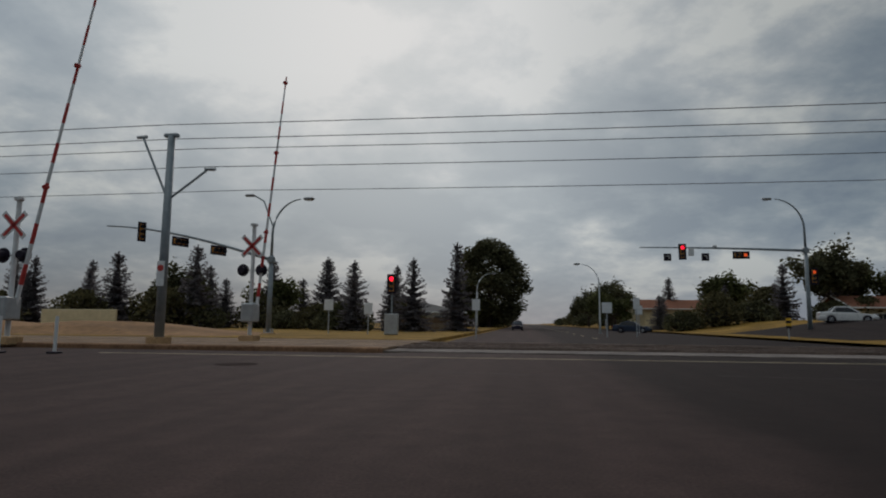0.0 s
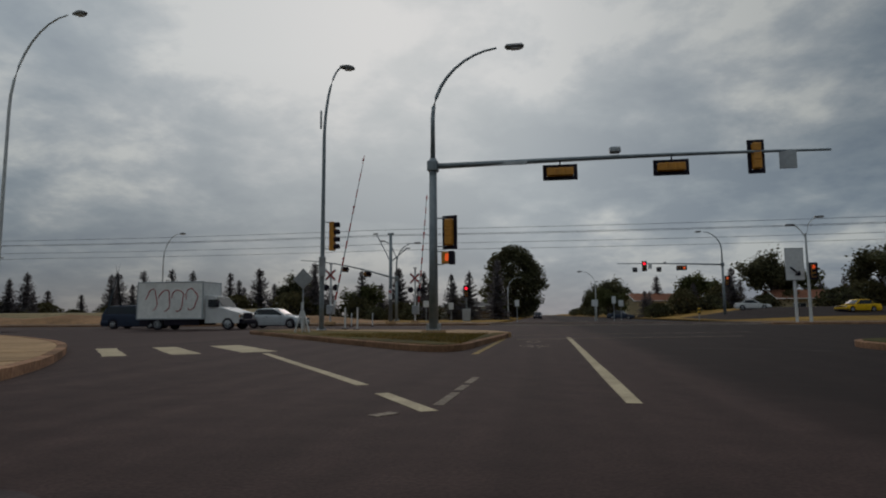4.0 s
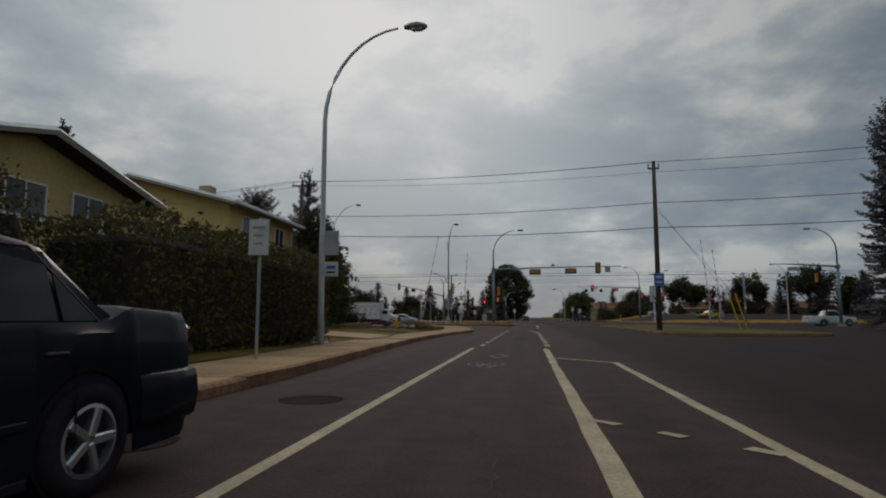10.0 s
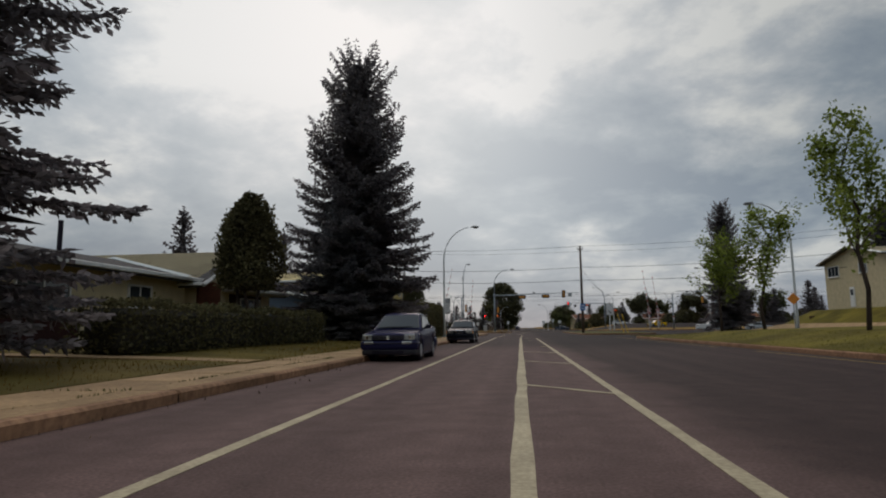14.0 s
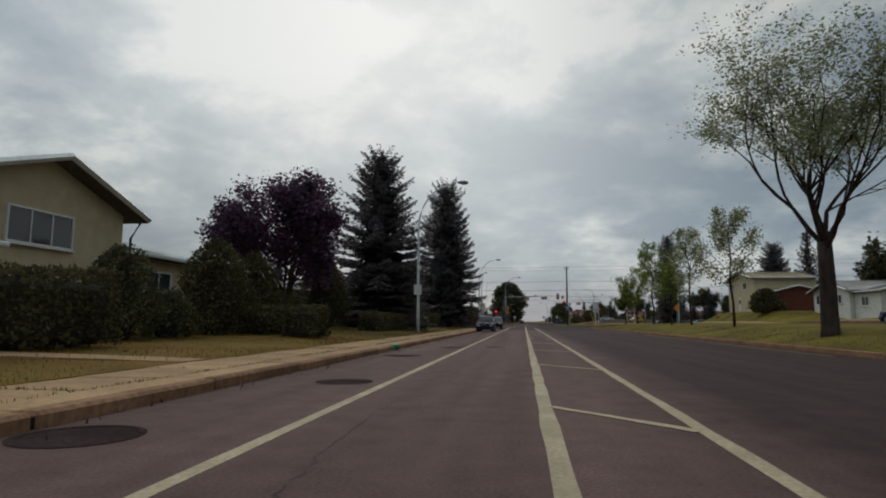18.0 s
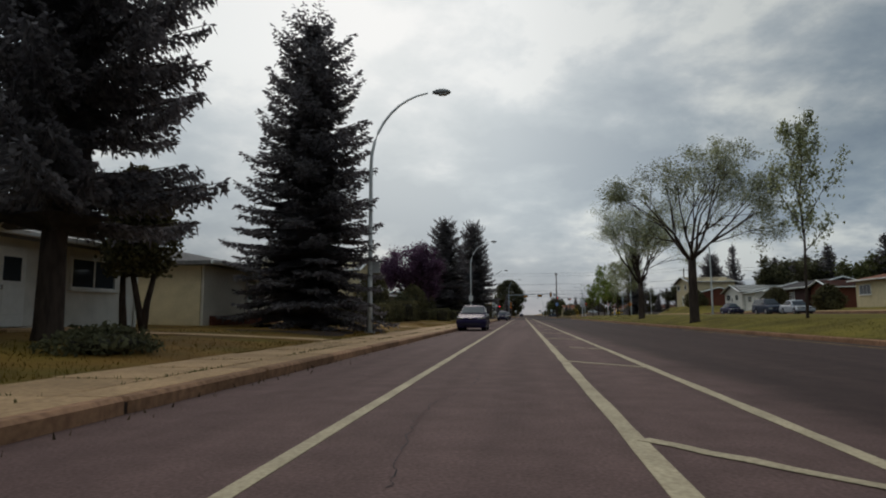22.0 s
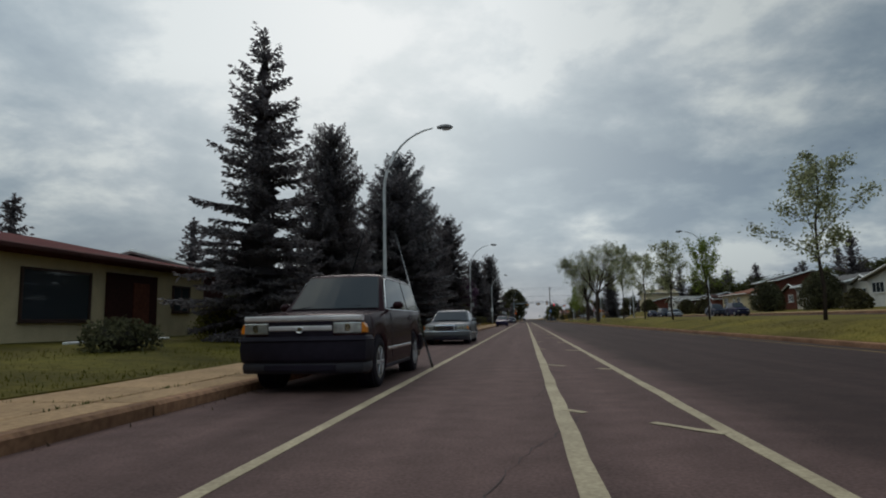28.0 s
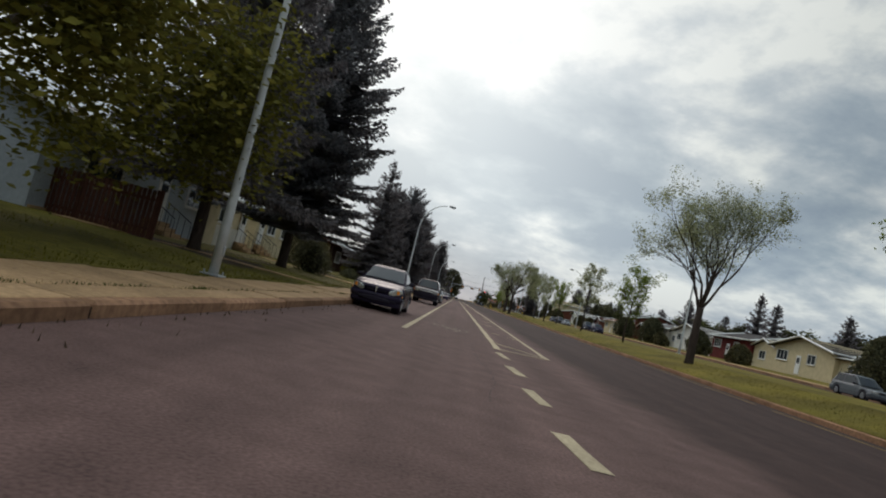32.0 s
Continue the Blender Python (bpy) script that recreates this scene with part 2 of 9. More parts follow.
ASPHALT = mat("asphalt", ((0.139, 0.086, 0.076), (0.084, 0.051, 0.046)), 38, 0.86, 0.35, big=0.16)
zone(ASPHALT, 0, 1.7, 2.7, 1.0, 0.40)  # the driving lanes are darker than the bicycle lane, with lens falloff put in
zone(ASPHALT, 1, -96.0, -84.0, 1.0, 0.41)  # the asphalt is darker towards the crossing
streaks(ASPHALT, 0.20)
ASPHALT_DARK = mat("asphalt_patch", ((0.066, 0.051, 0.050), (0.046, 0.036, 0.037)), 30, 0.85, 0.3)
CONCRETE = mat("concrete", ((0.42, 0.272, 0.145), (0.28, 0.18, 0.10)), 14, 0.9, 0.25, big=0.18, rand=0.14)
KERB = mat("kerb_concrete", ((0.31, 0.175, 0.100), (0.18, 0.098, 0.060)), 11, 0.92, 0.35, big=0.3, rand=0.22)
PAINT = mat("road_paint", ((0.46, 0.38, 0.25), (0.32, 0.26, 0.17)), 26, 0.75, 0.25, big=0.2)
PAINT_WORN = mat("worn_road_paint", ((0.27, 0.22, 0.16), (0.11, 0.085, 0.075)), 22, 0.8, 0.25, big=0.3)
PAINT_YEL = mat("yellow_road_paint", ((0.30, 0.20, 0.055), (0.15, 0.105, 0.05)), 18, 0.8, 0.2, big=0.3)
GRASS = mat("lawn", ((0.122, 0.106, 0.014), (0.070, 0.066, 0.009)), 5.5, 0.95, 0.6, big=0.4)
LAWN = mat("front_lawn", ((0.120, 0.096, 0.015), (0.066, 0.058, 0.009)), 5.5, 0.95, 0.6, big=0.4)
GRASS_DRY = mat("dry_lawn", ((0.29, 0.165, 0.034), (0.15, 0.090, 0.018)), 4.0, 0.95, 0.6, big=0.4)
tone_zone(LAWN, 1, -212.0, -204.0, (0.155, 0.082, 0.018), 0.95)
tone_zone(GRASS, 1, -400.0, -399.0, (0.175, 0.120, 0.018), 0.45)
tone_zone(LAWN, 1, -132.0, -122.0, (0.080, 0.066, 0.016), 0.9)
SOIL = mat("garden_soil", ((0.05, 0.032, 0.024), (0.028, 0.019, 0.016)), 12, 0.95, 0.6)
SPRUCE = mat("spruce_needles", ((0.180, 0.164, 0.166), (0.106, 0.096, 0.104)), 3, 0.9, 0, island=0.45, big=0.25, spec=0.2, through_light=0.62)
SPRUCE_BLUE = mat("blue_spruce_needles", ((0.172, 0.170, 0.176), (0.100, 0.098, 0.106)), 3, 0.9, 0, island=0.45, big=0.25, spec=0.2, through_light=0.58)
LEAF = mat("green_leaves", ((0.21, 0.26, 0.055), (0.12, 0.155, 0.032)), 3, 0.7, 0, island=0.4, through_light=0.55, spec=0.2)
LEAF_PALE = mat("pale_leaves", ((0.32, 0.335, 0.19), (0.20, 0.215, 0.115)), 3, 0.7, 0, island=0.4, through_light=0.7, spec=0.2)
LEAF_DARK = mat("dark_leaves", ((0.112, 0.108, 0.056), (0.060, 0.060, 0.034)), 3, 0.75, 0, island=0.5, through_light=0.4)
LEAF_PLUM = mat("purple_leaves", ((0.150, 0.080, 0.135), (0.085, 0.045, 0.078)), 3, 0.7, 0, island=0.5, through_light=0.5)
LEAF_BIRCH = mat("birch_leaves", ((0.19, 0.175, 0.035), (0.11, 0.105, 0.022)), 3, 0.7, 0, island=0.5, through_light=0.35)
HEDGE = mat("hedge_leaves", ((0.115, 0.102, 0.048), (0.062, 0.056, 0.029)), 3, 0.8, 0, island=0.5, through_light=0.35)
BARK = mat("bark", ((0.075, 0.055, 0.045), (0.035, 0.026, 0.022)), 9, 0.95, 0.8, stretch=(1, 1, 0.25))
BARK_PALE = mat("pale_bark", ((0.30, 0.26, 0.22), (0.10, 0.085, 0.075)), 6, 0.9, 0.6, stretch=(1, 1, 2.0))
GALV = mat("galvanised_steel", ((0.42, 0.44, 0.46), (0.32, 0.34, 0.36)), 3, 0.5, 0, metal=0.35, big=0.12)
LAMP_POLE = mat("lamp_pole_paint", ((0.60, 0.62, 0.62), (0.48, 0.50, 0.50)), 4, 0.5, 0, metal=0.2, big=0.12)
GREY_POLE = mat("grey_pole_paint", ((0.24, 0.27, 0.29), (0.17, 0.20, 0.22)), 4, 0.5, 0, metal=0.3, big=0.12)
LAMP_HEAD = mat("lamp_head", ((0.20, 0.20, 0.20), (0.14, 0.14, 0.14)), 6, 0.5, 0)
WOODPOLE = mat("wood_pole", ((0.14, 0.105, 0.085), (0.07, 0.052, 0.045)), 14, 0.9, 0.5, stretch=(1, 1, 0.12))
BLACK = mat("black_plastic", (0.022, 0.018, 0.028), 10, 0.55, spec=0.1)
RUBBER = mat("tyre_rubber", (0.024, 0.020, 0.026), 18, 0.85, 0.3)
CHROME = mat("chrome", (0.62, 0.63, 0.65), 6, 0.18, 0, metal=1.0, big=0.05)
ALLOY = mat("alloy_rim", (0.52, 0.53, 0.55), 8, 0.3, 0, metal=0.85, big=0.08)
SIGNAL_YEL = mat("signal_yellow", ((0.62, 0.27, 0.025), (0.45, 0.19, 0.02)), 5, 0.5, 0, big=0.15)
WHITE = mat("white_paint", ((0.74, 0.74, 0.72), (0.62, 0.62, 0.60)), 5, 0.6, 0, big=0.1)
SIGN_WHITE = mat("sign_white", ((0.62, 0.63, 0.64), (0.52, 0.53, 0.54)), 5, 0.45, 0, big=0.08)
SIGN_BACK = mat("sign_back", ((0.40, 0.41, 0.42), (0.33, 0.34, 0.35)), 6, 0.4, 0, metal=0.5)
RED = mat("red_paint", ((0.45, 0.03, 0.025), (0.33, 0.022, 0.02)), 6, 0.5, 0, big=0.1)
BLUE = mat("sign_blue", ((0.03, 0.16, 0.48), (0.025, 0.13, 0.40)), 6, 0.45, 0, big=0.08)
ORANGE = mat("sign_orange", ((0.75, 0.25, 0.02), (0.62, 0.20, 0.02)), 6, 0.5, 0, big=0.08)
YELLOW = mat("yellow_paint", ((0.70, 0.43, 0.02), (0.55, 0.33, 0.02)), 6, 0.5, 0, big=0.12)
GREEN_PLASTIC = mat("green_spray", ((0.02, 0.32, 0.12), (0.015, 0.2, 0.08)), 12, 0.6, 0)
RED_LENS = mat("red_signal_lens", (0.8, 0.02, 0.01), 6, 0.3, 0, emit=((1.0, 0.006, 0.03), 4.5))
ORANGE_LENS = mat("orange_signal_lens", (0.8, 0.15, 0.01), 6, 0.3, 0, emit=((1.0, 0.10, 0.02), 0.9))
DARK_LENS = mat("dark_signal_lens", (0.03, 0.03, 0.03), 6, 0.25)
WIRE = mat("wire", (0.035, 0.035, 0.04), 5, 0.6)
GLASS = glass_mat("window_glass", (0.035, 0.042, 0.05))
CAR_GLASS = glass_mat("car_glass", (0.022, 0.025, 0.028), 0.03, 0.28)
HEADLIGHT = mat("headlight_glass", ((0.62, 0.62, 0.58), (0.30, 0.31, 0.30)), 9, 0.14, 0.15, metal=0.55, big=0.2, coat=0.8)
AMBER = glass_mat("amber_lens", (0.75, 0.24, 0.02), 0.15)
TAIL = glass_mat("tail_lens", (0.35, 0.012, 0.012), 0.15)


# ---- mesh helpers ----
class MB:
    """Vertices and faces that become one mesh."""

    def __init__(self):
        self.v, self.f = [], []

    def add(self, verts, faces):
        o = len(self.v)
        self.v += [tuple(p) for p in verts]
        self.f += [tuple(i + o for i in f) for f in faces]
        return self

    def box(self, c, s, bevel=0.0, m=None):
        cx, cy, cz = c
        hx, hy, hz = (a / 2 for a in s)
        b = min(bevel, hx * 0.9, hy * 0.9, hz * 0.9)
        if b <= 0:
            vs = [(x, y, z) for x in (-hx, hx) for y in (-hy, hy) for z in (-hz, hz)]
            fs = [(0, 1, 3, 2), (4, 6, 7, 5), (0, 4, 5, 1), (2, 3, 7, 6), (0, 2, 6, 4), (1, 5, 7, 3)]
        else:
            vs, idx = [], {}
            for ix, x in enumerate((-hx, hx)):
                for iy, y in enumerate((-hy, hy)):
                    for iz, z in enumerate((-hz, hz)):
                        sg = [1 if k else -1 for k in (ix, iy, iz)]
                        for a in range(3):
                            q = [x - sg[0] * b, y - sg[1] * b, z - sg[2] * b]
                            q[a] += sg[a] * b
                            idx[ix, iy, iz, a] = len(vs)
                            vs.append(tuple(q))
            fs = []
            for a in range(3):
                o = [k for k in range(3) if k != a]
                for s0 in (0, 1):
                    loop = []
                    for p, q in ((0, 0), (1, 0), (1, 1), (0, 1)):
                        k = [0, 0, 0]
                        k[a], k[o[0]], k[o[1]] = s0, p, q
                        loop.append(idx[(*k, a)])
                    fs.append(tuple(loop))
                for p in (0, 1):
                    for q in (0, 1):
                        k0, k1 = [0, 0, 0], [0, 0, 0]
                        k0[a], k1[a] = 0, 1
                        k0[o[0]] = k1[o[0]] = p
                        k0[o[1]] = k1[o[1]] = q
                        fs.append((idx[(*k0, o[0])], idx[(*k1, o[0])], idx[(*k1, o[1])], idx[(*k0, o[1])]))
            for ix in (0, 1):
                for iy in (0, 1):
                    for iz in (0, 1):
                        fs.append(tuple(idx[ix, iy, iz, a] for a in range(3)))
        if m is not None:
            vs = [m @ Vector(p) for p in vs]
        return self.add([(p[0] + cx, p[1] + cy, p[2] + cz) for p in vs], fs)

    def tube(self, pts, radii, n=8, cap=True):
        pts = [Vector(p) for p in pts]
        if isinstance(radii, (int, float)):
            radii = [radii] * len(pts)
        vs, fs = [], []
        for i, p in enumerate(pts):
            t = (pts[min(i + 1, len(pts) - 1)] - pts[max(i - 1, 0)]).normalized()
            a = Vector((0, 0, 1)) if abs(t.z) < 0.95 else Vector((1, 0, 0))
            u = t.cross(a).normalized()
            w = t.cross(u)
            vs += [p + (u * math.cos(k * math.tau / n) + w * math.sin(k * math.tau / n)) * radii[i] for k in range(n)]
        for i in range(len(pts) - 1):
            fs += [(i * n + k, i * n + (k + 1) % n, (i + 1) * n + (k + 1) % n, (i + 1) * n + k) for k in range(n)]
        if cap:
            fs += [tuple(range(n - 1, -1, -1)), tuple((len(pts) - 1) * n + k for k in range(n))]
        return self.add(vs, fs)

    def prism(self, poly, z0, z1):
        """An upright slab over a polygon of (x, y)."""
        n = len(poly)
        vs = [(x, y, z0) for x, y in poly] + [(x, y, z1) for x, y in poly]
        fs = [tuple(range(n - 1, -1, -1)), tuple(range(n, 2 * n))]
        fs += [(k, (k + 1) % n, n + (k + 1) % n, n + k) for k in range(n)]
        return self.add(vs, fs)

    def disc(self, c, axis, r, depth=0.01, n=16):
        a = Vector(axis).normalized()
        return self.tube([Vector(c) - a * depth / 2, Vector(c) + a * depth / 2], r, n)

    def mesh(self, name, material, smooth=False):
        me = bpy.data.meshes.new(name)
        me.from_pydata(self.v, [], self.f)
        me.materials.append(material)
        if smooth:
            me.polygons.foreach_set("use_smooth", [True] * len(me.polygons))
        me.update()
        return me


def fix_normals(me):
    bm = bmesh.new()
    bm.from_mesh(me)
    bmesh.ops.recalc_face_normals(bm, faces=bm.faces)
    bm.to_mesh(me)
    bm.free()


def part(name, mb, material, parent=None, label="", smooth=False, at=None):
    me = mb if isinstance(mb, bpy.types.Mesh) else mb.mesh(name, material, smooth)
    if isinstance(mb, MB) and len(mb.f) < 20000:
        fix_normals(me)
    ob = new(name, me)
    if parent is not None:
        ob.parent = parent
    if at is not None:
        ob.matrix_basis = at
    if label:
        tagged(ob, label)
    return ob


def thing(name, label, category, at=None, group="", kind=""):
    ob = new(name)
    ob.empty_display_size = 0.2
    if at is not None:
        ob.matrix_basis = at
    return tagged(ob, label, category, group, kind)


def structure(name, mb, material, label="", category=""):
    ob = part(name, mb, material)
    return tagged(ob, label or name.replace("_", " "), category or name.split("_")[0], kind="structure")


def smooth_line(pts, n=8):
    """Points on a smooth curve through the given ones."""
    P = [Vector(p) for p in pts]
    out = []
    for i in range(len(P) - 1):
        a, b, c, d = P[max(i - 1, 0)], P[i], P[i + 1], P[min(i + 2, len(P) - 1)]
        for k in range(n):
            t = k / n
            out.append(0.5 * (2 * b + (c - a) * t + (2 * a - 5 * b + 4 * c - d) * t * t + (3 * b - a - 3 * c + d) * t**3))
    return out + [P[-1]]


def offset_line(line, d):
    """The line moved sideways by d, to its left when positive."""
    out = []
    for i, p in enumerate(line):
        t = (line[min(i + 1, len(line) - 1)] - line[max(i - 1, 0)]).normalized()
        out.append(p + Vector((-t.y, t.x)) * d)
    return out


# ---- ground, roads, kerbs ----
def slab(name, poly, z0, z1, material, label, category=""):
    return structure(name, MB().prism(poly, z0, z1), material, label, category)


KX, SWX, RX = -3.85, -5.85, 9.0  # street kerb, back of the pavement, median kerb
slab("ground", [(-2500, -2500), (2500, -2500), (2500, 2500), (-2500, 2500)], -0.6, -0.06, GRASS_DRY, "dry grassy ground out to the horizon", "ground")
slab("road_main", [(-30, -460), (30.5, -460), (30.5, -0.0), (-30, -0.0)], -0.4, 0.0, ASPHALT, "worn brown-grey asphalt street", "road")
slab("road_cross", [(-400, 0.0), (400, 0.0), (400, 17.0), (-400, 17.0)], -0.4, 0.0, ASPHALT, "wide asphalt cross street", "road")
slab("road_far", [(-3.6, 17.0), (16.5, 17.0), (16.5, 900), (-3.6, 900)], -0.4, 0.0, ASPHALT, "asphalt street beyond the crossing", "road")

# kerb line on the near corner: straight street, then round the corner to the cross street
corner = [Vector(p) for p in ((-3.85, -460), (-3.85, -72), (-4.2, -64), (-4.4, -58), (-4.2, -51), (-3.8, -46.5), (-3.6, -43), (-3.9, -39), (-4.8, -32), (-6.4, -26), (-9.8, -20.5), (-15, -15), (-24, -9), (-38, -5.2), (-54, -3.6), (-72, -3.1), (-400, -2.5))]
kline = [corner[0]] + smooth_line(corner[1:-1], 6) + [corner[-1]]


def strip(name, inner, outer, z_in, z_out, z_low, material, label, category):
    mb, n = MB(), len(inner)
    vs = [(p.x, p.y, z_in) for p in inner] + [(p.x, p.y, z_out) for p in outer] + [(p.x, p.y, z_low) for p in inner] + [(p.x, p.y, z_low) for p in outer]
    fs = []
    for i in range(n - 1):
        fs += [(i, i + 1, n + i + 1, n + i), (2 * n + i, 2 * n + i + 1, i + 1, i), (n + i, n + i + 1, 3 * n + i + 1, 3 * n + i), (3 * n + i, 3 * n + i + 1, 2 * n + i + 1, 2 * n + i)]
    fs += [(0, n, 3 * n, 2 * n), (n - 1, 2 * n - 1, 4 * n - 1, 3 * n - 1)]
    return structure(name, mb.add(vs, fs), material, label, category)


k0, k1 = kline, offset_line(kline, 0.18)
k2 = offset_line(kline, 2.0)
strip("pavement_bed", offset_line(kline, 0.03), offset_line(kline, 1.98), 0.10, 0.11, -0.3, SOIL, "earth bed under the pavement slabs", "pavement")


def sheet(name, rows, material, label, category):
    mb = MB()
    w = len(rows[0])
    mb.add([p for r in rows for p in r], [(i * w + j, i * w + j + 1, (i + 1) * w + j + 1, (i + 1) * w + j) for i in range(len(rows) - 1) for j in range(w - 1)])
    return structure(name, mb, material, label, category)


def lawn_z(x):
    """Height of the lawn on the side with the pavement."""
    d = -5.85 - x
    for (a, za), (b, zb) in (((0, 0.15), (0.4, 0.18)), ((0.4, 0.18), (3, 0.34)), ((3, 0.34), (6.5, 0.50)), ((6.5, 0.50), (13, 0.62))):
        if d <= b:
            return za + (zb - za) * max(0, (d - a)) / (b - a)
    return 0.62


ys = [-460 + 6 * k for k in range(int((460 - 36) / 6) + 1)] + [-38, -36, -34, -32, -30, -28, -26.5]


def edge_x(y):
    for a, b in zip(k2, k2[1:]):
        if a.y <= y <= b.y and a.x > -9:
            return a.x + (b.x - a.x) * (y - a.y) / (b.y - a.y + 1e-6)
    return -5.85


sheet("lawn_street", [[(edge_x(y), y, -0.3)] + [(edge_x(y) - d, y, 0.16 + (lawn_z(-5.85 - d) - 0.16) * min(1, max(0, (-26.5 - y) / 8)) + 0.02 * math.sin(y * 0.7 + d)) for d in (0, 0.5, 1.5, 3, 4.8, 6.5, 9, 13, 40)] for y in ys], LAWN, "front lawns of patchy green grass", "lawn")
slab("lawn_corner", [(edge_x(-36) - 0.0, -36.01)] + [(p.x, p.y) for p in k2 if p.y > -35.5 and p.x > -60] + [(-60, -36.01)], -0.3, 0.16, GRASS, "corner lawn of short grass", "lawn")
slab("verge_cross", [(p.x, p.y) for p in k2 if p.x < -60 or (p.x < -44)] + [(-400, -60), (-60, -60)], -0.3, 0.14, GRASS_DRY, "dry verge beside the cross street", "verge")


# beds of bare soil, just above the green
def patch(x0, x1, y0, y1, seed, material=GRASS_DRY, name="lawn_patch", label="patch of sun-dried brown grass"):
    rnd = random.Random(seed)
    n = 26
    cx, cy = (x0 + x1) / 2, (y0 + y1) / 2
    ph = [rnd.uniform(0, 6.28) for _ in range(4)]
    ring = []
    for k in range(n):
        a = k * math.tau / n
        r = 1 + 0.10 * math.sin(3 * a + ph[0]) + 0.07 * math.sin(5 * a + ph[1]) + 0.05 * math.sin(9 * a + ph[2])
        c, s = math.cos(a), math.sin(a)
        sq = max(abs(c), abs(s)) ** 0.6
        ring.append((cx + c / sq * r * (x1 - x0) / 2 * 0.9, cy + s / sq * r * (y1 - y0) / 2 * 0.9))
    mb = MB()
    vs = [(cx, cy, lawn_z(cx) + 0.012)]
    for f in (0.34, 0.67, 1.0):
        vs += [(min(cx + (x - cx) * f, -5.95), cy + (y - cy) * f, lawn_z(min(cx + (x - cx) * f, -5.95)) + 0.012 + 0.02 * math.sin((cy + (y - cy) * f) * 0.7 - 5.85 - (cx + (x - cx) * f)) * 1.0) for x, y in ring]
    fs = [(0, 1 + k, 1 + (k + 1) % n) for k in range(n)]
    for r in range(2):
        fs += [(1 + r * n + k, 1 + (r + 1) * n + k, 1 + (r + 1) * n + (k + 1) % n, 1 + r * n + (k + 1) % n) for k in range(n)]
    structure(name, mb.add(vs, fs), material, label, "lawn patch")


for i, (x0, x1, y0, y1) in enumerate(((-10.5, -6.2, -172.5, -167.3), (-10.0, -6.8, -202, -194), (-11, -7, -60, -66.5), (-11.5, -8.5, -238, -231), (-11.8, -7.6, -258, -251))):
    patch(x0, x1, min(y0, y1), max(y0, y1), 40 + i, SOIL, "soil_bed", "bare brown soil under trees and shrubs")

# medians on the other side of the street
def median(name, poly, label, material=GRASS):
    line = [Vector(p) for p in poly]
    inner = []
    n = len(line)
    for i, p in enumerate(line):
        t = (line[(i + 1) % n] - line[i - 1]).normalized()
        inner.append(p + Vector((-t.y, t.x)) * 0.16)
    mb = MB()
    z = 0.15
    vs = [(p.x, p.y, -0.3) for p in line] + [(p.x, p.y, z - 0.02) for p in line] + [(p.x * 0.85 + q.x * 0.15, p.y * 0.85 + q.y * 0.15, z) for p, q in zip(line, inner)] + [(p.x, p.y, z) for p in inner]
    fs = []
    for r in range(3):
        fs += [(r * n + k, r * n + (k + 1) % n, (r + 1) * n + (k + 1) % n, (r + 1) * n + k) for k in range(n)]
    structure("kerb_" + name, mb.add(vs, fs), KERB, "worn concrete kerb round the " + label, "kerb")
    slab("grass_" + name, [(p.x, p.y) for p in inner], -0.3, z + 0.015, material, label, "lawn")


def rounded(x0, x1, y0, y1, r0=3.0, r1=3.0):
    pts = []
    for cx, cy, r, a0 in ((x0 + r0, y0 + r0, r0, 180), (x1 - r0, y0 + r0, r0, 270), (x1 - r1, y1 - r1, r1, 0), (x0 + r1, y1 - r1, r1, 90)):
        pts += [(cx + r * math.cos(radians(a0 + k * 15)), cy + r * math.sin(radians(a0 + k * 15))) for k in range(7)]
    return pts




def rise(x, y):
    """Height of the ground beyond the median kerb: it climbs towards the houses, away from the crossing."""
    if y > 27.5:
        a, b = min(1.0, max(0.0, (y - 27.5) / 26.0)), min(1.0, max(0.0, (x - 17.0) / 14.0))
        return 1.5 * a * a * (3 - 2 * a) * b * b * (3 - 2 * b)
    k = min(1.0, max(0.0, (-64.0 - y) / 24.0))
    k = k * k * (3 - 2 * k)
    tab = ((9.2, 0.0), (12.0, 0.50), (19.4, 0.66), (30.4, 0.86), (38.5, 1.35), (400.0, 1.6))
    h = 0.0
    for (a, za), (b, zb) in zip(tab, tab[1:]):
        if a <= x <= b:
            h = za + (zb - za) * (x - a) / (b - a)
    bank = max(0.0, min(1.0, (x - 30.5) / 4.5)) * max(0.0, min(1.0, (y + 78.0) / 12.0, (-28.0 - y) / 9.0))
    return h * k + 2.3 * bank


median("median_near", rounded(RX, 19.5, -458, -66, 0.5, 5.0), "grass strip between street and service road")
YR = [-460 + 12 * k for k in range(30)] + [-100, -96, -92, -88, -84, -80, -76, -72, -69, -66.5]
sheet("grass_bank", [[(x, y, 0.17 + rise(x, y) + (0.012 * math.sin(y * 0.9 + x * 2) if 9.3 < x < 19 else 0.0)) for x in (9.17, 9.6, 10.4, 11.2, 12.0, 14.0, 16.5, 19.33)] for y in YR[:-2]], GRASS, "gently rising grass strip between the streets", "lawn")
sheet("kerb_service_near", [[(19.33, y, -0.2), (19.33, y, 0.18 + rise(19.4, y)), (19.5, y, 0.17 + rise(19.4, y)), (19.52, y, -0.2)] for y in YR[:-3]], KERB, "concrete kerb of the service road", "kerb")
sheet("road_service", [[(x, y, 0.012 + rise(x, y)) for x in (19.5, 25.0, 30.32)] for y in YR], ASPHALT, "asphalt service road before the houses", "road")
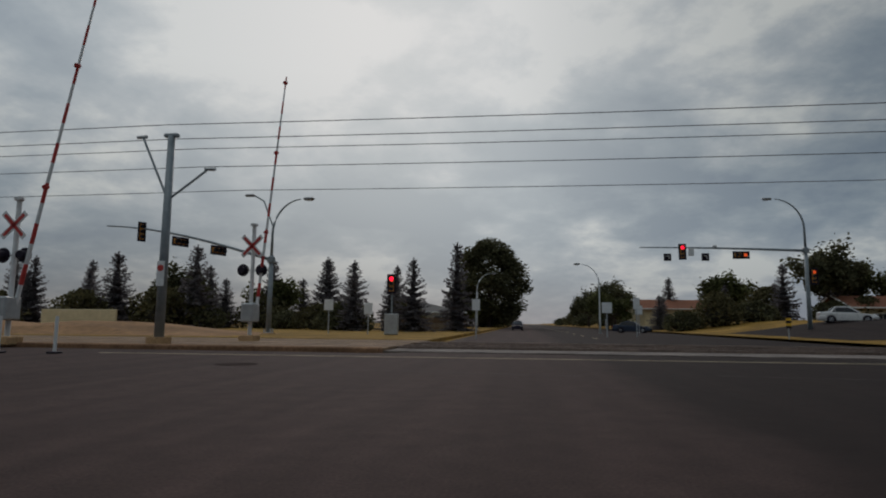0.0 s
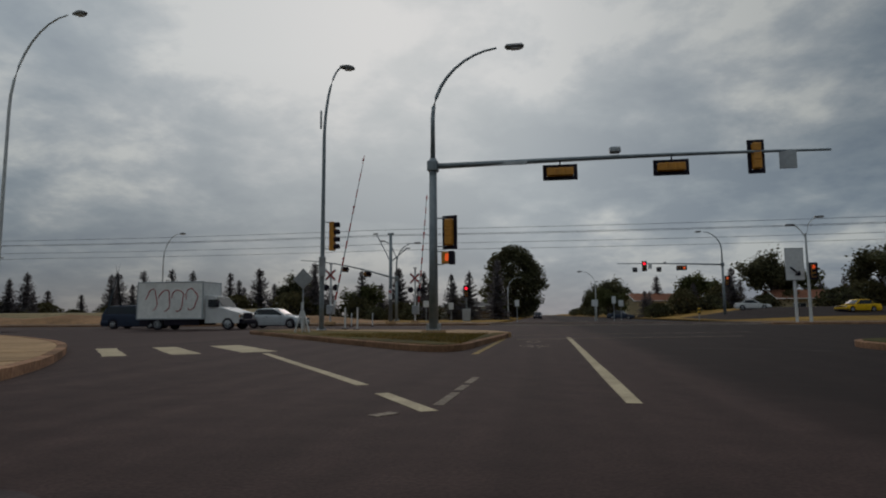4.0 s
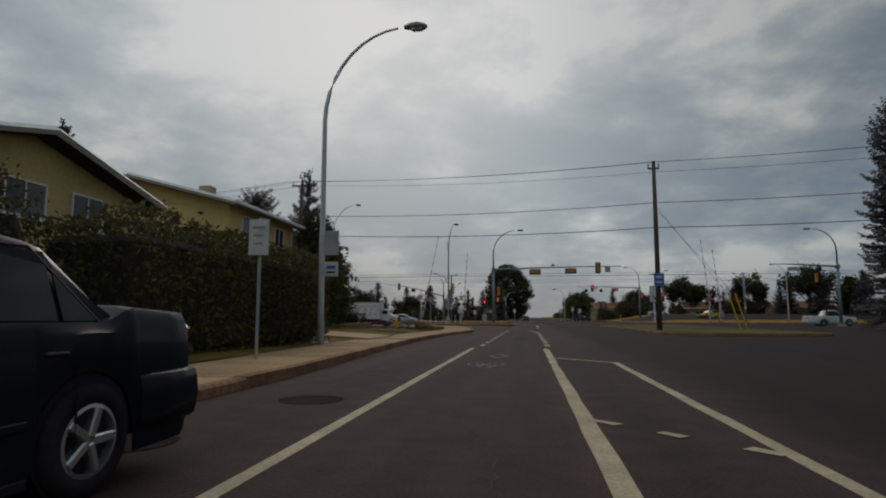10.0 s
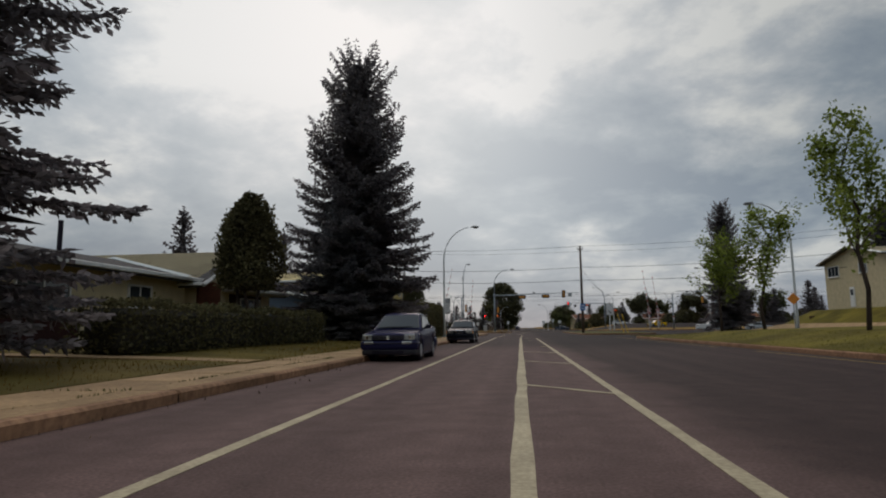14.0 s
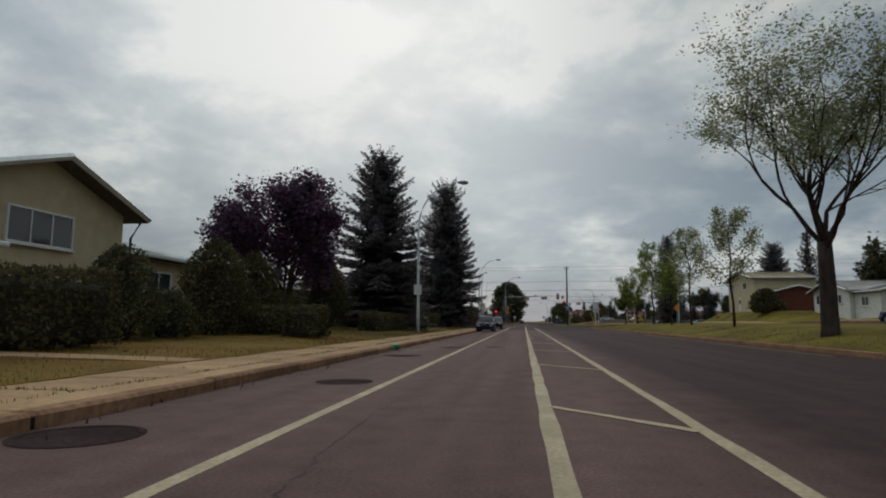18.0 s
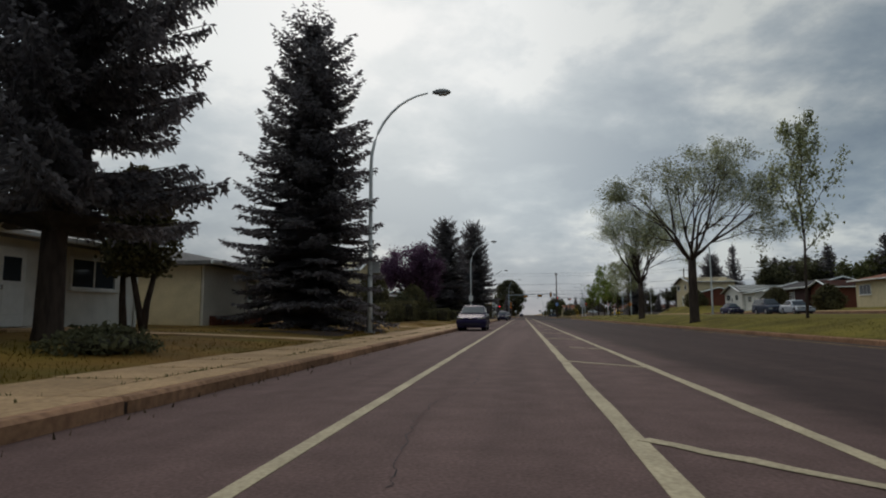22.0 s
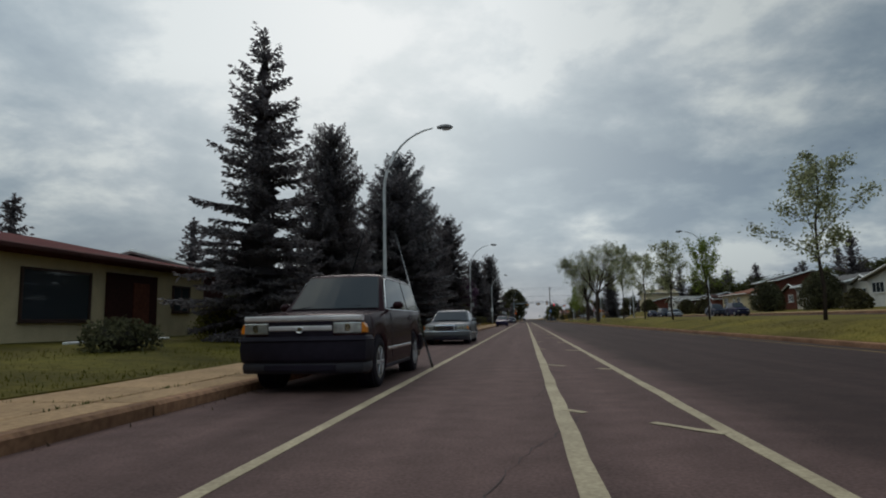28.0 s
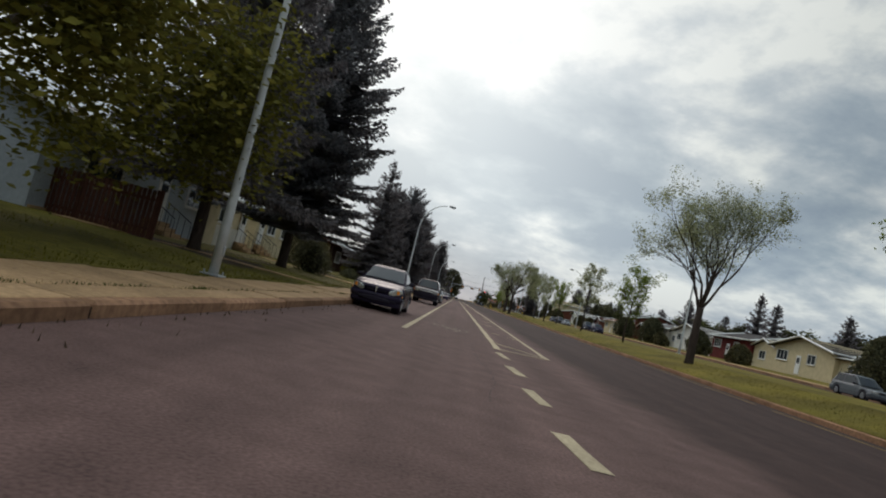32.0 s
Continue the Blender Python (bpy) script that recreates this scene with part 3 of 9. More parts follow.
median("median_corner", rounded(7.2, 15.5, -49, -14, 2.5, 2.5), "grass island by the crossing", mat("median_turf", ((0.105, 0.088, 0.020), (0.052, 0.048, 0.012)), 1.6, 0.95, 0.6, big=0.5))
YV = [y for y in YR if y < -28] + [-60.0, -50.0, -40.0, -28.0]
sheet("verge_right", [[(30.5, y, -0.3)] + [(x, y, 0.20 + rise(x, y)) for x in (30.5, 32.0, 35.0, 38.5, 60.0, 400.0)] for y in YV], GRASS, "front lawns beyond the service road", "lawn")
sheet("kerb_service", [[(30.3, y, -0.3), (30.3, y, 0.17 + rise(30.4, y)), (30.5, y, 0.18 + rise(30.4, y))] for y in YV], KERB, "concrete kerb of the service road", "kerb")
sheet("pavement_service", [[(30.5, y, 0.0), (30.5, y, 0.225 + rise(30.5, y)), (32.0, y, 0.225 + rise(32.0, y)), (32.0, y, 0.0)] for y in YV], CONCRETE, "pale concrete pavement along the service road", "pavement")
slab("lot_right", [(30.5, -28), (90, -28), (90, 0), (30.5, 0)], -0.3, 0.0, ASPHALT, "asphalt parking lot behind the service road", "lot")

# triangular island with the signal mast
isle = smooth_line([Vector(p) for p in ((-1.25, -9.3), (-1.9, -7.0), (-3.8, -5.0), (-8.0, -3.6), (-12.6, -3.0), (-13.8, -4.3), (-10.5, -8.6), (-7.2, -12.8), (-5.0, -15.6), (-3.6, -17.3), (-2.7, -18.2), (-2.1, -18.2), (-1.8, -17.4), (-1.65, -15.4), (-1.35, -11.5), (-1.25, -9.3))], 4)[:-1]
median("island", [(p.x, p.y) for p in isle], "island of half-dry grass in the junction", mat("island_grass", ((0.150, 0.088, 0.018), (0.058, 0.058, 0.010)), 1.4, 0.95, 0.8, big=0.6))
slab("pavement_island", [(-1.75, -9.2), (-2.2, -7.5), (-4.0, -5.4), (-8.0, -4.0), (-12.5, -3.4), (-13.2, -4.3), (-8.5, -6.0), (-5.0, -8.2), (-3.2, -9.8), (-1.85, -10.6)], 0.05, 0.175, CONCRETE, "worn concrete landing on the island", "pavement")
slab("ramp_island", [(-1.15, -9.3), (-1.8, -7.0), (-3.7, -4.85), (-4.0, -5.4), (-2.2, -7.5), (-1.75, -9.2)], -0.1, 0.178, CONCRETE, "concrete kerb ramp of the island", "pavement")

# far side of the cross street: track bed, earth bank, verges
slab("track_bed", [(-400, 17.6), (-4.2, 17.6), (-4.2, 27.5), (-400, 27.5)], -0.3, 0.12, mat("track_ballast", ((0.26, 0.17, 0.10), (0.15, 0.10, 0.07)), 9, 0.95, 0.7), "brown gravel bed of the tram tracks", "track bed")
slab("track_bed_right", [(17, 17.6), (400, 17.6), (400, 27.5), (17, 27.5)], -0.3, 0.12, MATS["track_ballast"], "brown gravel bed of the tram tracks", "track bed")
for nm, a, b in (("kerb_far", -400, -4.2), ("kerb_far_right", 17, 400)):
    structure(nm, MB().box(((a + b) / 2, 17.3, 0.0), (b - a, 0.5, 0.32), 0.04), KERB, "concrete kerb along the cross street", "kerb")
slab("verge_far", [(-400, 27.5), (-4.2, 27.5), (-4.2, 900), (-400, 900)], -0.3, 0.14, GRASS_DRY, "dry grass verge beyond the tracks", "verge")
sheet("verge_far_right", [[(x, y, 0.14 + rise(x, y)) for x in (17, 18.5, 20, 22, 24, 26, 28, 31, 60, 400)] for y in (27.5, 30, 33, 36, 39, 42, 45, 48, 51, 53.5, 900)], GRASS_DRY, "dry grass verge beyond the tracks", "verge")
sheet("road_rising", [[(x, y, 0.155 + rise(x, y)) for x in (19, 22, 24, 26, 28, 31, 50, 90)] for y in (36, 39, 42, 45, 48, 51, 53.5, 58)], ASPHALT, "asphalt side road climbing beyond the tracks", "road")
for k, y in enumerate((19.8, 21.3, 23.6, 25.1)):
    structure("track_rail_%d" % (k + 1), MB().box((0, y, 0.06), (800, 0.07, 0.14), 0.01), mat("rail_steel", ((0.22, 0.16, 0.13), (0.14, 0.10, 0.085)), 8, 0.5, 0.2, metal=0.6), "steel tram rail set in the road", "rail")
slab("crossing_panel", [(-4.2, 17.6), (17, 17.6), (17, 27.5), (-4.2, 27.5)], -0.2, 0.035, mat("crossing_concrete", ((0.20, 0.17, 0.15), (0.12, 0.10, 0.095)), 10, 0.9, 0.3), "concrete panels of the level crossing", "crossing")
rows = []
for k in range(22):
    x = -16 - k * 4.0
    h = (0.5 + 0.6 * math.sin(k * 0.8) ** 2) * min(1, k / 3, (21 - k) / 3)
    rows.append([(x, 29, 0.1), (x, 31, 0.14 + h * 0.6), (x, 34, 0.14 + h), (x, 38, 0.14 + h * 0.8), (x, 44, 0.1)])
sheet("earth_bank", rows, mat("earth", ((0.30, 0.17, 0.085), (0.19, 0.11, 0.06)), 2.5, 0.95, 0.7), "bank of bare orange-brown earth", "earth bank")


# ---- road markings ----
def line(name, x0, y0, x1, y1, w, material=PAINT, label="white painted road line", z=0.005, jitter=0.006, seg=None):
    a, b = Vector((x0, y0)), Vector((x1, y1))
    d = b - a
    n = max(1, int(d.length / (seg or 1.6)))
    nr = Vector((-d.y, d.x)).normalized() * w / 2
    rnd = random.Random(int(x0 * 100 + y0 * 7))
    lft = [a + d * k / n + nr * (1 + rnd.uniform(-1, 1) * jitter / w * 2) for k in range(n + 1)]
    rgt = [a + d * k / n - nr * (1 + rnd.uniform(-1, 1) * jitter / w * 2) for k in range(n + 1)]
    mb = MB()
    m = n + 1
    vs = [(p.x, p.y, z) for p in lft] + [(p.x, p.y, z) for p in rgt] + [(p.x, p.y, z - 0.004) for p in lft] + [(p.x, p.y, z - 0.004) for p in rgt]
    fs = []
    for k in range(n):
        fs += [(k, k + 1, m + k + 1, m + k), (2 * m + k, 2 * m + k + 1, k + 1, k), (m + k, m + k + 1, 3 * m + k + 1, 3 * m + k)]
    structure(name, mb.add(vs, fs), material, label, "road marking")


LX, MX, QX = -1.81, 0.383, 1.657
line("bike_line_1", LX, -261.5, LX, -62.5, 0.12)
line("bike_line_2", MX, -261.0, MX, -62.6, 0.155, seg=0.9, jitter=0.012)
line("bike_line_3", QX, -260.3, QX, -68.0, 0.13, seg=0.9, jitter=0.012)
line("bike_line_4", LX, -420, LX, -296, 0.12)
line("bike_line_5", MX, -420, MX, -296, 0.15)
line("bike_line_6", QX, -420, QX, -296, 0.13)
HATCH = (-66.7, -75.4, -81.4, -88.2, -95.2, -101.7, -108.5, -115.1, -121.6, -128.0, -134.6, -141.4, -147.9, -154.4, -161.4, -168.2, -174.1, -179.4, -186.6, -192.0, -196.5, -202.0, -208.7, -214.4, -220.6, -227.2, -233.5, -239.5, -246.0, -252.7, -258.7)
# where the paint of a hatch line has worn through: the stretches that are left
LEFT = {1: ((0, 0.18), (0.42, 0.56), (0.84, 1)), 2: ((0.75, 1),), 3: ((0, 0.10), (0.72, 1)), 8: ((0, 0.2), (0.6, 1)), 13: ((0, 0.12), (0.45, 1)), 16: ((0, 0.10), (0.35, 1)), 20: ((0, 0.38), (0.62, 1)), 22: ((0, 0.16), (0.50, 1)), 23: ((0, 0.2), (0.74, 1)), 24: ((0, 0.14), (0.66, 1)), 25: ((0, 0.3), (0.8, 1)), 26: ((0, 0.15), (0.6, 1)), 28: ((0, 0.58), (0.74, 1)), 29: ((0, 0.10), (0.24, 0.46), (0.72, 1))}
for k, y in enumerate(HATCH):
    for f0, f1 in LEFT.get(k, ((0, 1),)):
        xa, xb = MX + 0.05, QX - 0.05
        line("hatch_line", xa + (xb - xa) * f0, y - 0.08 - 1.30 * f0, xa + (xb - xa) * f1, y - 0.08 - 1.30 * f1, 0.11, seg=0.22, jitter=0.02, z=0.008)
line("hatch_line", MX, -261.0, QX, -260.35, 0.12, z=0.008)
for k in range(12):
    y = -262.0 - 2.6 * k
    line("bike_dash", MX + 0.05, y - 1.1, MX - 0.05, y, 0.17, seg=0.5, jitter=0.012)
for k in range(11):
    y = -60.9 + 2.25 * k
    bend = max(0, y + 47) ** 2 * 0.006
    line("bike_dash", 0.50 - bend, y, 0.50 - bend * 1.15, y + 1.12, 0.19, seg=0.5, jitter=0.014)
    if k < 11:
        line("bike_dash", -1.65 + 0.012 * k, y, -1.65 + 0.012 * k, y + 1.0, 0.15, seg=0.5, jitter=0.014)
for y0, y1 in ((-26.3, -25.4), (-25.2, -24.7), (-24.5, -23.8)):
    line("bike_dash", -1.0 + 0.03 * (y0 + 26), y0, -0.99 + 0.03 * (y1 + 26), y1, 0.10, PAINT_WORN, "broken white bike lane line")
line("bike_line_8", -1.45, -19.1, -1.30, -10.9, 0.13, PAINT_YEL, "worn yellowed bike lane line")
line("bike_line_9", 0.74, -26.0, 0.88, -9.6, 0.15)
line("lane_line_1", -2.14, -24.83, -6.05, -19.08, 0.15)
line("lane_line_2", -1.02, -26.66, -1.74, -25.53, 0.15)
line("lane_line_3", -1.44, -26.95, -1.30, -26.75, 0.12, PAINT_WORN)
line("stop_line_1", -0.9, -11.5, 7.0, -8.4, 0.20, PAINT_WORN, z=0.009)
line("stop_line_2", -1.5, -7.2, 9.0, -3.0, 0.12, PAINT_WORN)
for x, y, w in ((-11.3, -17.3, 0.46), (-10.1, -16.6, 0.6), (-8.85, -15.7, 0.8)):
    line("crosswalk_bar", x, y, x + 2.45, y - 2.9, w, label="white crosswalk bar on the slip lane", jitter=0.02, seg=0.4)
line("far_line_1", -12, 14.6, 22, 15.6, 0.14)
line("far_line_2", -60, 8.7, -14, 8.7, 0.12)
for k in range(30):
    line("lane_dash", 5.2, 40 + 9 * k, 5.2, 43 + 9 * k, 0.14)
for k in range(26):
    line("median_line", 8.35, -452 + 15 * k, 8.35, -452 + 15 * k + (11 if k % 3 else 14), 0.10, PAINT_YEL, "worn yellow edge line beside the median")


# bike symbols: two wheels, frame, diamond
def bike_mark(cx, cy, s, material, label):
    th = thing("bike_symbol", label, "road marking", pose(cx, cy, 0), kind="structure")
    for i, x in enumerate((-0.42 * s, 0.42 * s)):
        mb = MB()
        n = 30
        vs = [(x + r * math.cos(k * math.tau / n), r * 2.7 * math.sin(k * math.tau / n), 0.006) for r in (0.27 * s, 0.33 * s) for k in range(n)]
        mb.add(vs, [(k, (k + 1) % n, n + (k + 1) % n, n + k) for k in range(n) if (k * 7 + 3 * i) % 11 > 1])
        part("wheel_mark", mb, material, th)
    mb = MB()
    for a, b in (((-0.42, 0), (-0.14, -0.42)), ((-0.14, -0.42), (0.22, -0.46)), ((0.20, -0.72), (0.42, 0)), ((-0.42, 0), (-0.02, -0.04)), ((-0.02, -0.04), (0.24, -0.44)), ((-0.02, -0.04), (-0.16, -0.55)), ((0.08, -0.74), (0.28, -0.72)), ((-0.26, -0.56), (-0.10, -0.55))):
        p, q = Vector((a[0] * s, a[1] * s * 2.7)), Vector((b[0] * s, b[1] * s * 2.7))
        nr = Vector((-(q - p).y, (q - p).x)).normalized() * 0.03 * s
        mb.add([(*(p + nr), 0.0065), (*(q + nr), 0.0065), (*(q - nr), 0.0065), (*(p - nr), 0.0065)], [(0, 1, 2, 3)])
    part("frame_mark", mb, material, th)
    return th


bike_mark(-0.77, -256.65, 0.73, PAINT_WORN, "faded white bicycle symbol on the lane")
bike_mark(-0.98, -68.9, 0.50, PAINT_WORN, "faded white bicycle symbol on the lane")
bike_mark(-0.25, -15.6, 0.52, PAINT_WORN, "faded white bicycle symbol by the stop line")
for x, y in ((-0.85, -66.2), (-0.31, -13.1)):
    line("diamond_mark", x - 0.22, y, x, y + 0.7, 0.07, PAINT_WORN), line("diamond_mark", x, y + 0.7, x + 0.22, y, 0.07, PAINT_WORN)
    line("diamond_mark", x + 0.22, y, x, y - 0.7, 0.07, PAINT_WORN), line("diamond_mark", x, y - 0.7, x - 0.22, y, 0.07, PAINT_WORN)


# cracks, patches and iron covers in the asphalt
def crack(pts, w=0.02, seed=0):
    rnd = random.Random(seed)
    sm = smooth_line([Vector(p) for p in pts], 22)
    sm = [p + Vector((rnd.uniform(-0.035, 0.035), rnd.uniform(-0.035, 0.035))) for p in sm]
    mb = MB()
    vs = []
    for i, p in enumerate(sm):
        t = (sm[min(i + 1, len(sm) - 1)] - sm[max(i - 1, 0)]).normalized()
        ww = w * rnd.uniform(0.15, 1.3)
        vs += [(p.x - t.y * ww, p.y + t.x * ww, 0.0035), (p.x + t.y * ww, p.y - t.x * ww, 0.0035)]
    mb.add(vs, [(2 * i, 2 * i + 1, 2 * i + 3, 2 * i + 2) for i in range(len(sm) - 1)])
    structure("asphalt_crack", mb, ASPHALT_DARK, "dark crack in the asphalt", "road crack")


for i, y in enumerate(range(-440, -60, 9)):
    rnd = random.Random(i)
    if i % 3 == 0:
        crack([(-3.8, y + rnd.uniform(-1, 1)), (-1.5, y + rnd.uniform(-0.3, 0.3)), (1.5, y + rnd.uniform(-0.5, 0.5)), (4.5, y + rnd.uniform(-0.6, 0.6)), (8.5, y + rnd.uniform(-1, 1))], 0.009, i)
    else:
        x = rnd.uniform(-1.2, 0.2)
        crack([(x, y), (x + rnd.uniform(-0.3, 0.3), y + 2.5), (x + rnd.uniform(-0.4, 0.4), y + 5), (x + rnd.uniform(-0.4, 0.4), y + 8)], 0.006, i)
for i, (a, b) in enumerate((((-7, 10.2), (1.5, 9.6)), ((4, 10.3), (13, 9.0)), ((3, -16.5), (9, -19)), ((-8, -28), (3, -31)))):
    crack([a, ((a[0] + b[0]) / 2, (a[1] + b[1]) / 2 + 0.2), b], 0.05, 90 + i)


def cover(x, y, r, label, green=False):
    th = thing("manhole_cover", label, "manhole cover", pose(x, y, 0))
    mb = MB().tube([(0, 0, -0.03), (0, 0, 0.004)], r, 20)
    part("lid", mb, mat("cast_iron", ((0.050, 0.034, 0.030), (0.025, 0.018, 0.017)), 20, 0.95, 0.6, spec=0.1), th)
    mb = MB()
    n = 24
    vs = [(q * math.cos(k * math.tau / n), q * math.sin(k * math.tau / n), z) for q, z in ((r, 0.008), (r + 0.07, 0.006)) for k in range(n)]
    part("ring", mb.add(vs, [(k, (k + 1) % n, n + (k + 1) % n, n + k) for k in range(n)]), MATS["cast_iron"], th)
    if green:
        vs = [((r + 0.1 + 0.05 * (q > 0)) * math.cos(k * math.tau / n), (r + 0.1 + 0.05 * (q > 0)) * math.sin(k * math.tau / n), 0.007) for q in (0, 1) for k in range(n)]
        part("spray_ring", MB().add(vs, [(k, (k + 1) % n, n + (k + 1) % n, n + k) for k in range(n) if k % 6 < 4]), GREEN_PLASTIC, th, "green sprayed survey ring")


cover(-3.0, -138.8, 0.42, "rust-brown round iron cover in the parking lane")
cover(-2.3, -133.6, 0.36, "rust-brown round iron cover near the kerb")
cover(-3.3, -150.2, 0.42, "dark round iron cover in the parking lane")
cover(-2.5, -145.7, 0.36, "dark round iron cover in the parking lane")
cover(-0.9, -132.9, 0.34, "round iron cover with green survey paint", True)
cover(-3.2, -77.0, 0.36, "dark round iron cover near the kerb")
cover(-2.6, -74.5, 0.30, "dark round iron cover in the parking lane")
cover(-0.4, -54.0, 0.36, "round iron cover in the lane")
cover(-6, 11.0, 0.4, "round iron cover in the cross street")


# ---- plants ----
def np_mesh(name, V, F, material):
    """A mesh of triangles from arrays."""
    me = bpy.data.meshes.new(name)
    nv, nf = len(V), len(F)
    me.vertices.add(nv)
    me.vertices.foreach_set("co", np.asarray(V, dtype=np.float32).ravel())
    me.loops.add(nf * 3)
    me.loops.foreach_set("vertex_index", np.asarray(F, dtype=np.int32).ravel())
    me.polygons.add(nf)
    me.polygons.foreach_set("loop_start", np.arange(0, nf * 3, 3, dtype=np.int32))
    me.update(calc_edges=True)
    me.materials.append(material)
    return me


def sprays(base, way, length, width, rng):
    """Needle sprays: each a slim folded blade from its base along its way."""
    n = len(base)
    way = way / np.linalg.norm(way, axis=1, keepdims=True)
    ref = np.tile([0.0, 0.0, 1.0], (n, 1))
    u = np.cross(way, ref) + rng.normal(0, 0.05, (n, 3))
    u /= np.linalg.norm(u, axis=1, keepdims=True)
    w = np.cross(way, u)
    V = np.empty((n, 4, 3))
    mid = base + way * length[:, None] * 0.55
    turn = rng.random(n)[:, None] * math.pi
    u, w = u * np.cos(turn) + w * np.sin(turn), w * np.cos(turn) - u * np.sin(turn)
    V[:, 0] = base
    V[:, 1] = mid + (u + 0.35 * w) * width[:, None]
    V[:, 2] = base + way * length[:, None]
    V[:, 3] = mid - (u - 0.35 * w) * width[:, None]
    F = np.array([(0, 1, 2), (0, 2, 3)])
    return V.reshape(-1, 3), (F[None] + 4 * np.arange(n)[:, None, None]).reshape(-1, 3)


def spruce_meshes(seed, h=14.0, r=3.6, whorls=26, droop=0.30, taper=0.85, skirt=0.03, sparse=0.0, material=SPRUCE, hang=0.5, fine=1.0, core=0.55, wide=1.0, up_tip=0.75, girth=1.0):
    """Trunk, crown and inner twigs of a spruce: tiers of boughs, each a fan of side twigs thick with needles."""
    rng = np.random.default_rng(seed)
    B, W, L, D = [], [], [], []
    limbs, inner = MB(), MB()
    step = 0.17 / fine
    for i in range(whorls):
        f = skirt + (0.985 - skirt) * (i / whorls) ** 0.96
        z = h * f
        reach = r * (1 - f) ** taper * (0.86 + 0.26 * rng.random()) + 0.20
        nb = max(5, int(4.6 + reach * 1.2))
        a0 = rng.random() * math.tau
        ends = []
        for b in range(nb):
            if rng.random() < sparse:
                continue
            a = a0 + b * math.tau / nb + rng.normal(0, 0.16)
            ln = reach * (0.66 + 0.46 * rng.random() ** 0.8)
            rise = 0.10 + 0.75 * f**1.5 + rng.normal(0, 0.05)
            dz = z + rng.normal(0, 0.20)
            ca, sa = math.cos(a), math.sin(a)
            m = max(3, int(ln / step))
            s = np.arange(1, m + 1) / m
            ax = np.stack([ca * ln * s, sa * ln * s, dz + ln * (rise * s - droop * (1 - f) * 1.6 * s**2 + up_tip * droop * s**4)], 1) + rng.normal(0, 0.02, (m, 3))
            if f < 0.85 and fine > 1:
                limbs.tube([(0, 0, dz), ax[m // 2], ax[-1]], [0.05 * (1 - f) + 0.012, 0.03 * (1 - f) + 0.008, 0.006], 4, False)
            out, side = np.array([ca, sa, 0.0]), np.array([-sa, ca, 0.0])
            ends.append((a, ln * core, dz))
            for k in range(m):
                sk = s[k]
                if sk < core * 0.55:
                    continue
                tl = wide * (0.16 + 0.34 * ln * min(1.0, 1.9 * (1 - sk)) ** 0.8 * (0.5 + 0.5 * sk)) * (0.7 + 0.6 * rng.random())
                tl = min(tl, 1.25)
                for sg in (-1, 1):
                    d = out * rng.uniform(0.55, 1.0) + side * sg * rng.uniform(0.6, 1.0)
                    d /= np.linalg.norm(d)
                    q = max(1, int(round(tl / (0.15 / fine))))
                    for t in range(q):
                        u = (t + rng.random() * 0.5) / q
                        base = ax[k] + d * tl * u * 0.85
                        base[2] -= 0.22 * hang * tl * u * u
                        B.append(base)
                        W.append(d + np.array([rng.normal(0, 0.22), rng.normal(0, 0.22), rng.uniform(-0.35 - 0.7 * hang, 0.35)]))
                        L.append((0.20 + 0.12 * rng.random()) / fine)
                        D.append((0.060 + 0.030 * rng.random()) / fine)
                B.append(ax[k]), W.append(out + rng.normal(0, 0.22, 3) + np.array([0, 0, 0.22])), L.append(0.30 / fine**0.7), D.append(0.062 / fine)
                for _ in range(4 if hang > 0.7 else 1):
                    B.append(ax[k] + rng.normal(0, 0.06, 3)), W.append(np.array([rng.normal(0, 0.4), rng.normal(0, 0.4), -1.0]) + out * 0.3), L.append((0.20 + 0.24 * rng.random() * (0.5 + hang)) / fine**0.7), D.append(0.050 / fine)
        # a ragged star of inner twigs at each tier
        if len(ends) > 3:
            vs = []
            for a, q, zz in ends:
                vs += [(math.cos(a) * q, math.sin(a) * q, zz - 0.12 * q), (math.cos(a + math.pi / nb) * q * 0.62, math.sin(a + math.pi / nb) * q * 0.62, zz - 0.1)]
            n = len(vs)
            hh = 1.05 * h / whorls
            inner.add(vs + [(0, 0, z + hh), (0, 0, z - hh * 0.9)], [(k, (k + 1) % n, n) for k in range(n)] + [((k + 1) % n, k, n + 1) for k in range(n)])
    for k in range(60):
        z = h * (0.88 + 0.12 * k / 60)
        B.append((0, 0, z)), W.append((rng.normal(), rng.normal(), 1.0)), L.append(0.50 - 0.25 * k / 60), D.append(0.06)
    V, F = sprays(np.array(B), np.array(W), np.array(L), np.array(D), rng)
    crown = np_mesh("crown", V, F, material)
    tr = MB().tube([(0, 0, -0.3), (0, 0, 0.3), (0.02, 0, h * 0.5), (0, 0, h * 0.98)], [0.021 * h * girth, 0.016 * h * girth, 0.009 * h * girth, 0.012], 9)
    n0 = len(tr.v)
    tr.v, tr.f = tr.v + limbs.v, tr.f + [tuple(i + n0 for i in f) for f in limbs.f]
    return tr.mesh("trunk", BARK, True), crown, inner.mesh("inner_crown", material)


